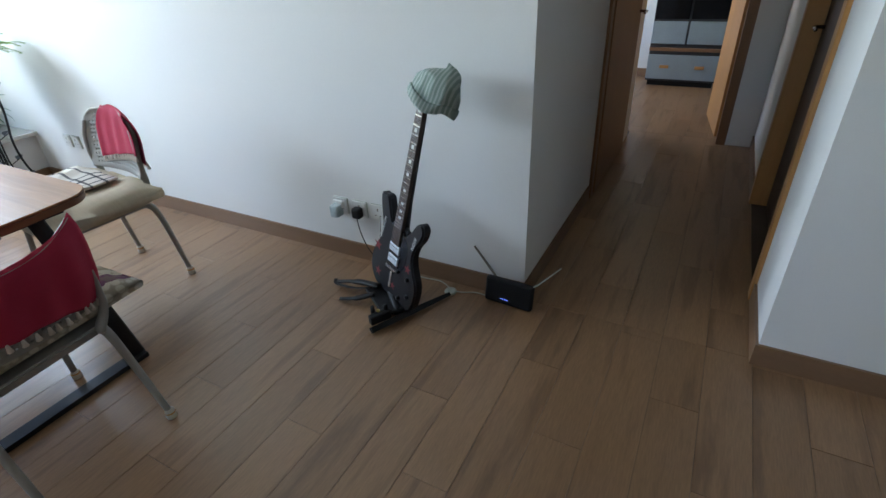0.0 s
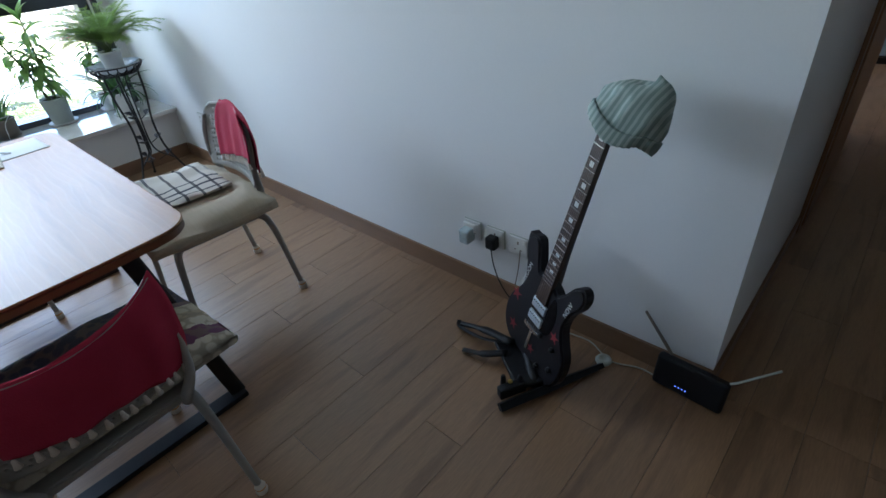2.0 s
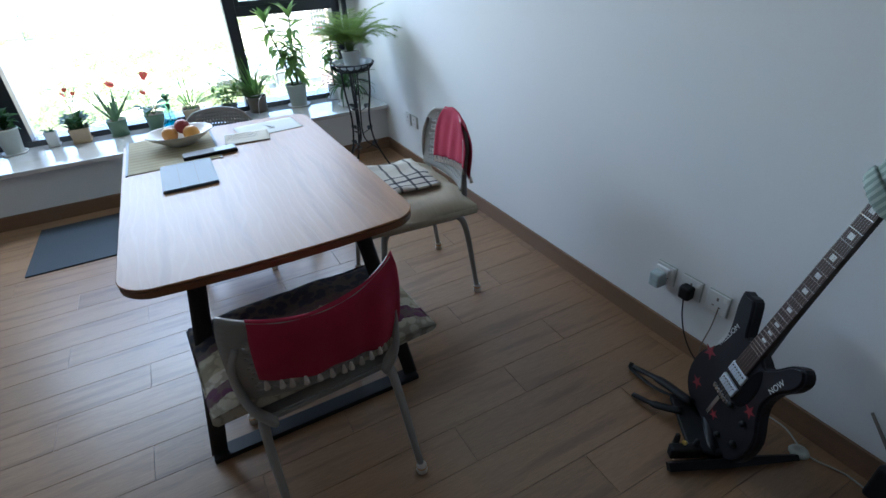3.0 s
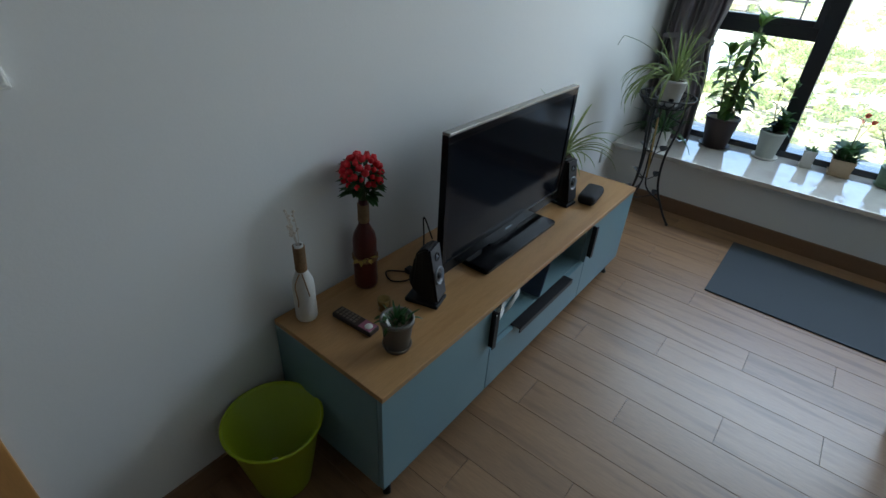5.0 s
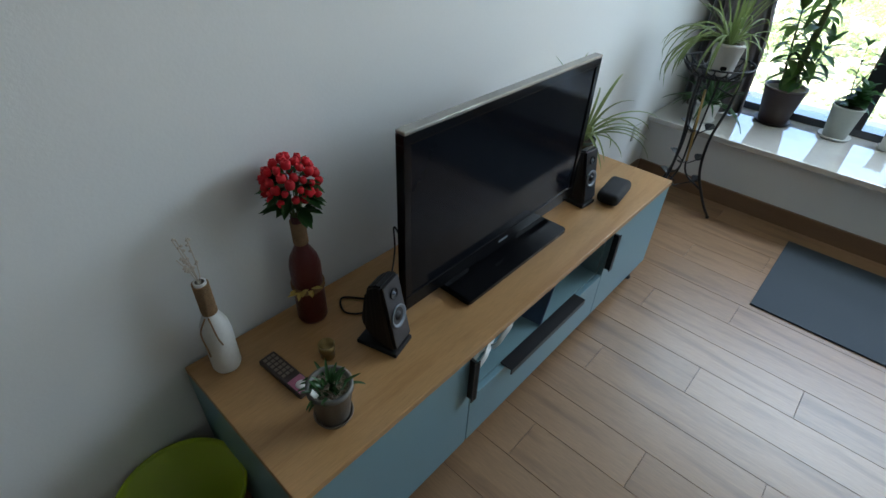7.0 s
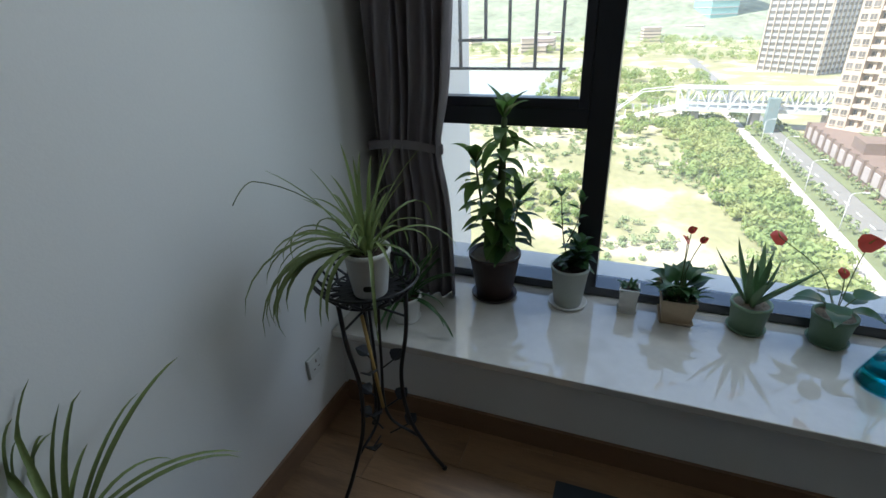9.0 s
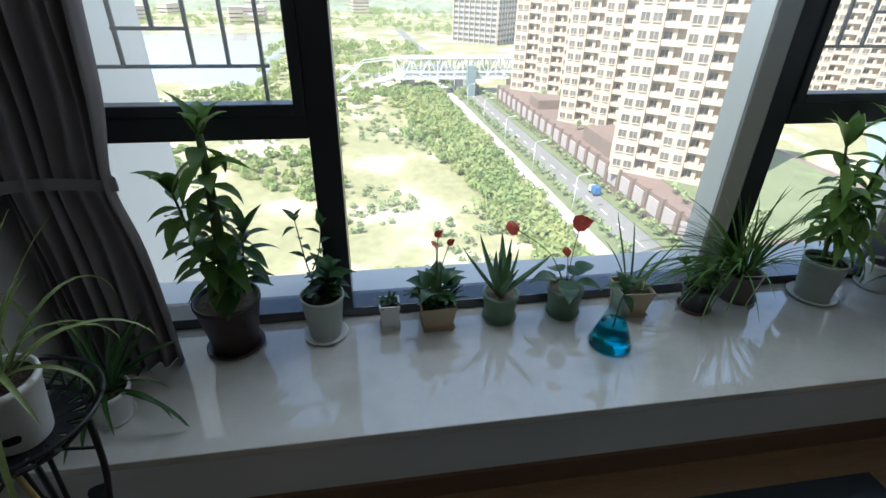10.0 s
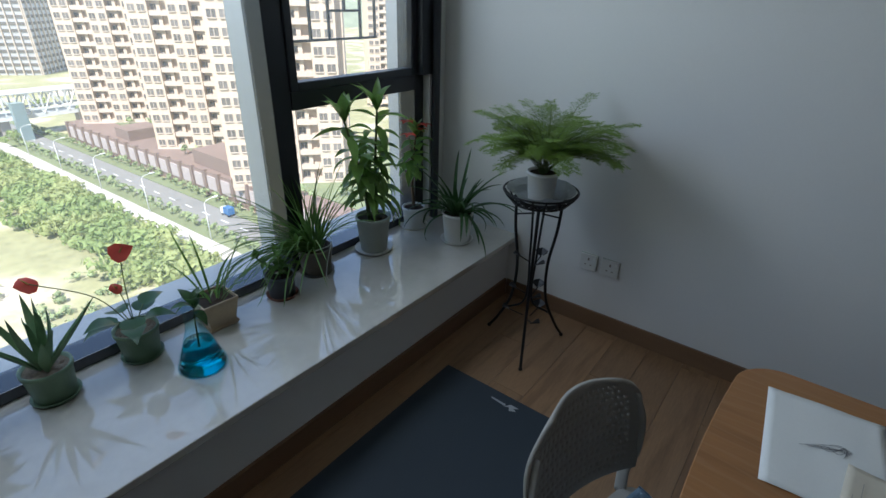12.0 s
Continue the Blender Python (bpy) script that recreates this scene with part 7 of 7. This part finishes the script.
def tower(at, rz, floors, label, W=22.0, D=17.0):
    """A housing tower: bays that project, recessed balconies, and a window for each room."""
    ob = thing("apartment_tower", label, "apartment building", pose(*at, 0, 0, rz), "housing towers")
    fh = 2.95
    H = floors * fh
    wall = B((0, W, 1.6, D, -1, H), (0.0, 4.6, 0, 1.6, -1, H), (8.6, 13.4, 0, 1.6, -1, H), (17.4, W, 0, 1.6, -1, H), (6.2, 7.0, 0.9, 1.6, -1, H), (15.0, 15.8, 0.9, 1.6, -1, H), (-1.3, 0, 4, 9, -1, H), (-1.3, 0, 11.5, D, -1, H),
             (W, W + 1.2, 3.5, 8.5, -1, H), (W, W + 1.2, 11, D, -1, H))
    part("wall", wall, M_tower, ob)
    part("roof", B((-0.4, W + 0.4, -0.4, D + 0.4, H, H + 1.2), (6, 16, 5, 12, H + 1.2, H + 5)), M_towerpale, ob)
    part("roof_band", B((-0.1, W + 0.1, -0.1, D + 0.1, -0.4, 0.3)), M_towerpale, ob)
    slab_me = bpy.data.meshes.new("balcony")
    b = B((-1.9, 1.9, 0.25, 1.65, 0, 0.16), (-1.9, 1.9, 0.25, 0.36, 0.16, 1.05))
    b.to_mesh(slab_me)
    b.free()
    slab_me.materials.append(M_towerpale)

    def add(name, me, x, y, z, r=0.0):
        o = new(name, me)
        o.parent = ob
        o.matrix_local = pose(x, y, z, 0, 0, r)

    for k in range(floors):
        z = k * fh + 0.9
        for x in (1.3, 3.4, 9.8, 12.2, 18.6, 20.8):
            add("window", WIN, x, 0, z)
        for x in (6.6, 15.4):
            add("balcony", slab_me, x, 0, k * fh)
            add("window", WIN, x - 1.1, 1.6, z)
        for y in (2.6, 6.5, 10.2, 14.0):
            off = 1.3 if y in (6.5, 14.0) else 0
            add("window", WIN, -off, y, z, -90)
        for y in (2.0, 6.0):
            add("window", WIN, W + (1.2 if y == 6.0 else 0), y, z, 90)


tower((-92.5, 48.6, -32.5), 47, 17, "cream housing tower with balconies and rows of windows")
tower((-130.0, 51.5, -32.5), 42, 19, "cream housing tower with balconies beside the road")
tower((-171.5, 50.0, -32.5), 46, 21, "cream housing tower further along the road")
tower((-150.0, 143.0, -36.0), 47, 24, "cream housing tower standing towards the harbour")
structure("harbour", slab([(-75, 96), (-20, 96), (60, 1500), (-1500, 1500)], GZ - 1, GZ + 0.14), mat("harbour_water", (0.30, 0.40, 0.39), 0.3, vary=0.15, scale=0.02, fine=0.3, bump=0.1), "grey-green harbour water between the buildings", "water")
ob = thing("netted_block", "low block under construction wrapped in teal netting", "building", pose(-205, 235, GZ, 0, 0, 47), "far low buildings")
part("wall", B((0, 80, 0, 30, 0, 30)), M_net, ob)
part("floor_edge", B(*[(-0.4, 80.4, -0.4, 30.4, 6 * k, 6 * k + 0.8) for k in range(1, 6)]), M_panel, ob)


def far_tower(at, rz, W, D, H, material, label, bands=30):
    ob = thing("office_tower", label, "building", pose(*at, 0, 0, rz), "far towers")
    part("wall", B((0, W, 0, D, 0, H)), material, ob)
    part("roof", B((W * 0.2, W * 0.8, D * 0.2, D * 0.8, H, H + 4)), material, ob)
    part("window_bands", B(*[(-0.3, W + 0.3, -0.3, D + 0.3, 3.2 * k + 1.2, 3.2 * k + 2.6) for k in range(bands)]), M_winglass, ob, "rows of dark windows")
    part("ribs", B(*[(x - 0.2, x + 0.2, -0.8, 0, 0, H) for x in np.linspace(0, W, 9)], *[(-0.8, 0, y - 0.2, y + 0.2, 0, H) for y in np.linspace(0, D, 7)], *[(W, W + 0.8, y - 0.2, y + 0.2, 0, H) for y in np.linspace(0, D, 7)]), M_towerpale, ob)


far_tower((-352, 62, GZ), 47, 32, 24, 105, M_slate, "grey glass tower in the distance")
far_tower((-420, 82, GZ), 47, 34, 26, 118, M_slate, "grey glass tower behind another")
ob = thing("netted_tower", "tower under construction wrapped in green netting", "building", pose(-730, 48, GZ, 0, 0, 20), "far towers")
part("wall", B((0, 46, 0, 30, 0, 95)), M_net, ob)
part("floor_edge", B(*[(-0.5, 46.5, -0.5, 30.5, 7 * k, 7 * k + 0.9) for k in range(1, 14)]), M_panel, ob)
rnd = random.Random(7)
for k in range(14):
    x, y = -rnd.uniform(470, 760), rnd.uniform(-230, 40)
    ob = thing("low_building", "low pale building in the distance", "building", pose(x, y, GZ, 0, 0, rnd.uniform(0, 90)), "far low buildings")
    w, d, h = rnd.uniform(12, 34), rnd.uniform(10, 20), rnd.uniform(5, 14)
    part("wall", B((0, w, 0, d, 0, h)), M_towerpale, ob)
    part("roof", B((-0.5, w + 0.5, -0.5, d + 0.5, h, h + 0.8)), M_panel, ob)
    part("window_band", B(*[(-0.1, w + 0.1, -0.1, d + 0.1, 3 * q + 1.2, 3 * q + 2.3) for q in range(int(h // 3))]), M_winglass, ob)


def footbridge():
    ob = thing("footbridge", "white steel footbridge with truss sides over the road", "bridge", pose(-192, 12, GZ))
    L, z0, z1, w = 50, 6.6, 12.6, 3.0
    part("deck", B((-w, w, 0, L, z0 - 1.1, z0)), M_whitepaint, ob)
    part("roof", B((-w - 0.4, w + 0.4, 0, L, z1, z1 + 0.3)), M_whitepaint, ob)
    for s in (-1, 1):
        for z in (z0 + 1.1, z1 - 0.15):
            part("chord", B((s * w - 0.2, s * w + 0.2, 0, L, z, z + 0.6)), M_whitepaint, ob)
        for k in range(17):
            part("post", B((s * w - 0.1, s * w + 0.1, k * 3.1 - 0.22, k * 3.1 + 0.22, z0, z1)), M_whitepaint, ob)
            if k < 16:
                a, b = (k * 3.1, (k + 1) * 3.1) if k % 2 else ((k + 1) * 3.1, k * 3.1)
                part("diagonal", tube([(s * w, a, z0), (s * w, b, z1)], 0.24, 5), M_whitepaint, ob)
    for y in (6, 24, 44):
        part("pier", B((-1.8, 1.8, y - 1.2, y + 1.2, 0, z0 - 1.1)), M_panel, ob)
    part("lift_tower", B((3.0, 6.0, 26, 29, 0, 10.5)), mat("lift_glass", (0.25, 0.33, 0.34), 0.3, bump=0), ob, "grey glazed lift tower")
    bm = B((-w, w, -22, 0, 0, 0.5))
    for v in bm.verts:
        v.co.z += z0 - 0.5 if v.co.y > -1 else 0.2
    part("stair", bm, M_whitepaint, ob)
    for s in (-1, 1):
        part("stair_rail", tube([(s * w, 0, z1), (s * w, -11, z1 - 1.2), (s * w, -22, 2.4)], 0.16, 5), M_whitepaint, ob)
        for k in range(8):
            y = -2.7 * k
            part("stair_post", B((s * w - 0.08, s * w + 0.08, y - 0.08, y + 0.08, z0 * (1 + y / 22), z0 * (1 + y / 22) + 2.6)), M_whitepaint, ob)


footbridge()


def foliage(name, spots, material, label, category, cards, size, seed, trunk=True):
    """Many small leaf clumps round the limbs of trees; spots: (x, y, z, crown radius, crown height)."""
    rg = np.random.default_rng(seed)
    V, F = [], []
    n = 0
    for x, y, z, r, h in spots:
        for q in range(rg.integers(3, 6)):
            a, d = rg.uniform(0, 6.28), r * rg.uniform(0.1, 0.65)
            cx, cy, cz = x + d * math.cos(a), y + d * math.sin(a), z + h * rg.uniform(0.45, 0.80)
            rr = r * rg.uniform(0.38, 0.62)
            k = max(6, int(cards / 4))
            u = rg.normal(size=(k, 3))
            u /= np.linalg.norm(u, axis=1)[:, None]
            p = np.array((cx, cy, cz)) + u * rr * rg.uniform(0.72, 1.08, (k, 1)) * np.array((1, 1, 0.75))
            t = rg.normal(size=(k, 3)) * 0.7 + u * 0.3
            t -= u * np.sum(t * u, axis=1)[:, None] * 0.6
            t /= np.linalg.norm(t, axis=1)[:, None]
            b = np.cross(t, u)
            s = size * rg.uniform(0.6, 1.3, (k, 1))
            quad = np.stack((p - t * s, p + b * s * 0.55, p + t * s, p - b * s * 0.55 - u * s * 0.2), axis=1)
            V.append(quad.reshape(-1, 3))
            F += [(n + 4 * i, n + 4 * i + 1, n + 4 * i + 2, n + 4 * i + 3) for i in range(k)]
            n += 4 * k
        if trunk:
            for a in (0.0, 2.1, 4.2):
                e = np.array([(x, y, z), (x + 0.25, y, z), (x + 0.3 * r * math.cos(a), y + 0.3 * r * math.sin(a), z + 0.6 * h)])
                V.append(e)
                F.append((n, n + 1, n + 2))
                n += 3
    me = bpy.data.meshes.new(name)
    me.from_pydata(np.concatenate(V).tolist(), [], F)
    me.materials.append(material)
    return tagged(new(name, me), label, category, kind="stuff")


rg = random.Random(77)
spots = []
for k in range(460):                                    # the belt of trees beside the footpath
    x = -rg.uniform(62, 196)
    y = 32.0 + SL * (x + 75) - abs(rg.gauss(0, 1)) * (3.6 + 3.6 * min(1, max(0, (-x - 70) / 90)))
    r = rg.uniform(1.8, 3.4)
    spots.append((x, y, GZ - 0.6, r, r * 1.15 + rg.uniform(0, 1.2)))
for k in range(760):                                    # far woods up to the hills
    x = -rg.uniform(235, 640)
    y = rg.uniform(-0.55, 0.30) * -x
    if noise.noise((x * 0.012, y * 0.012, 8.0)) < -0.05 or (x > -430 and -190 < y < -30 and x < -205):
        continue
    r = rg.uniform(3.0, 6.5)
    spots.append((x, y, GZ - 1, r, r * 1.5))
for k in range(170):                                    # woods round the far edge of the land
    x, y = -rg.uniform(165, 330), rg.uniform(-45, 36)
    if -228 < x < -196 and y > 14:
        continue
    r = rg.uniform(2.0, 3.8)
    spots.append((x, y, GZ, r, r * 1.8))
for k in range(900):                                    # clumps of young trees round the clearing
    x, y = -rg.uniform(88, 200), rg.uniform(-62, 22)
    if noise.noise((x * 0.022, y * 0.022, 5.0)) < 0.10 or (x > -150 and -6 < y):
        continue
    r = rg.uniform(1.0, 2.3)
    spots.append((x, y, GZ - 0.5, r, r * 1.3))
foliage("woodland", spots, M_tree, "dense green trees beside the footpath", "trees", 100, 0.60, 5)
spots = []
for k in range(1500):                                   # scrub on the vacant land
    x, y = -rg.uniform(48, 190), rg.uniform(-70, 30)
    if noise.noise((x * 0.03, y * 0.03, 2.0)) < -0.02:
        continue
    r = rg.uniform(0.5, 1.5)
    spots.append((x, y, GZ - 0.3, r, r * 1.3))
foliage("scrub", spots, M_shrub, "low green scrub on the vacant land", "shrubs", 60, 0.30, 6, False)
spots = []
for k in range(48):
    x = -60 - 3.1 * k - rg.uniform(0, 1)
    spots.append((x, 40.0 + SL * (x + 75), GZ, rg.uniform(0.8, 1.5), 3.2))
    spots.append((x, 49.4 + SL * (x + 75), GZ, rg.uniform(0.7, 1.6), 2.6))
    spots.append((x * 0.93 - 4, 57 + rg.uniform(-4, 8), -32.4, rg.uniform(0.7, 1.5), 2.2))
foliage("street_trees", spots, M_shrub, "small young trees along the road verges", "trees", 70, 0.35, 9)

# wooded hills on the horizon
bm = bmesh.new()
bmesh.ops.create_grid(bm, x_segments=70, y_segments=90, size=0.5)
for v in bm.verts:
    x, y = -900 + 900 * v.co.x, 2600 * v.co.y - 100
    ridge = max(0, 1 - abs(v.co.x + 0.1) * 2.2)
    v.co = (x, y, GZ - 3 + ridge * (70 + 60 * noise.noise((x * 0.003, y * 0.003, 4))) + 10 * noise.noise((x * 0.02, y * 0.02, 1)) * ridge)
tagged(part("hills", bm, mat("wooded_hillside", (0.25, 0.28, 0.19), 0.95, vary=0.5, scale=0.03, fine=0.12, bump=0), smooth=True), "green wooded hills on the horizon", "hills", kind="structure")

lamp_first = thing("street_lamp", "pale steel street lamp with a curved arm", "street lamp", pose(-84, 38.1, GZ), "street lamps")
part("pole", tube([(0, 0, 0.1), (0, 0, 7.0)], [0.10, 0.06], 8), M_whitepaint, lamp_first, smooth=True)
part("arm", tube(curve_pts([(0, 0, 7.0), (0.2, 0.4, 7.6), (0.3, 1.8, 7.9)], 5), 0.05, 6), M_whitepaint, lamp_first, smooth=True)
part("lamp_head", B((0.12, 0.48, 1.5, 2.5, 7.82, 7.98), bevel=0.04), M_whitepaint, lamp_first)
for k in range(1, 6):
    copy_thing(lamp_first, pose(-84 - 21 * k, 38.1 + SL * (-9 - 21 * k), GZ))
van = thing("blue_truck", "small blue parked truck on the road", "truck", pose(-92, 46.3, GZ + 0.02, 0, 0, 182) @ Matrix.Diagonal((0.72, 0.72, 0.72, 1)))
part("cargo_box", B((-1.6, 1.0, -0.95, 0.95, 0.6, 2.6), bevel=0.06), mat("blue_truck_paint", (0.05, 0.16, 0.36), 0.4), van)
part("cab", B((1.05, 2.5, -0.9, 0.9, 0.5, 2.2), bevel=0.15), M_whitepaint, van)
part("windscreen", B((2.44, 2.53, -0.75, 0.75, 1.35, 2.0), bevel=0.02), M_winglass, van)
for x in (-0.9, 1.7):
    for y in (-0.85, 0.85):
        part("wheel", lathe([(0, -0.12), (0.3, -0.12), (0.34, -0.05), (0.34, 0.05), (0.3, 0.12), (0, 0.12)], 16), M_blackplastic, van, smooth=True).matrix_local = pose(x, y, 0.34, 90)
structure("outer_pier", B((-5.6, -4.80, -1.75, -1.235, -6, 4.5)), M_wall, "pale outer pier beside the window", "wall")

# ---------------------------------------------------------------- floor planks, one by one
PW, PL, PH, GAP = 0.16, 0.96, 0.004, 0.0012
plank_cache = {}


def plank(x0, x1, y0, y1):
    if x1 - x0 < 0.012 or y1 - y0 < 0.012:
        return
    key = (round(x1 - x0, 3), round(y1 - y0, 3))
    if key not in plank_cache:
        hx, hy = (x1 - x0 - GAP) / 2, (y1 - y0 - GAP) / 2
        bm = bmesh.new()
        b = 0.0007
        rows = [[bm.verts.new((sx * (hx - d), sy * (hy - d), z)) for sx, sy in ((-1, -1), (1, -1), (1, 1), (-1, 1))] for d, z in ((0, -PH), (0, -b), (b, 0))]
        for a, c in zip(rows, rows[1:]):
            for i in range(4):
                bm.faces.new((a[i], a[(i + 1) % 4], c[(i + 1) % 4], c[i]))
        bm.faces.new(rows[-1])
        me = bpy.data.meshes.new("plank")
        bm.to_mesh(me)
        bm.free()
        me.materials.append(M_floor)
        plank_cache[key] = me
    o = new("plank", plank_cache[key])
    o.parent = floor
    o.location = ((x0 + x1) / 2, (y0 + y1) / 2, 0)


for rx0, rx1, ry0, ry1 in ((XF, 1.70, YL, YR), (XC, XK, YR, YD + 0.12), (-0.75, 1.15, YD + 0.12, 7.13)):
    c = math.floor((rx0 + 2.064) / PW)
    while -2.064 + PW * c < rx1 + PW:
        x0, x1 = max(rx0, -2.064 + PW * (c - 1)), min(rx1, -2.064 + PW * c)
        y = -0.398 + 0.32 * ((-c) % 3) - 6 * PL
        while y < ry1 and x1 > x0:
            plank(x0, x1, max(ry0, y), min(ry1, y + PL))
            y += PL
        c += 1

rest = [(-2.064 + PW * (c - 1) + 0.0014, -2.064 + PW * c - 0.0014, y0 + 0.0014, y0 + PL - 0.0014, -PH, 0.0) for c in range(25, 42) for y0 in (YL, YL + PL, YL + 2 * PL)]
tagged(part("plank_rest", B(*rest), M_floor, floor), kind="stuff")
structure("side_room_floor", B((-0.75, 0.5, -2.9, YL - 0.002, -0.004, 0.0)), mat("dark_slate_tile", (0.085, 0.082, 0.092), 0.55, vary=0.12, scale=3, fine=60), "dark grey tile floor of the side room", "floor")
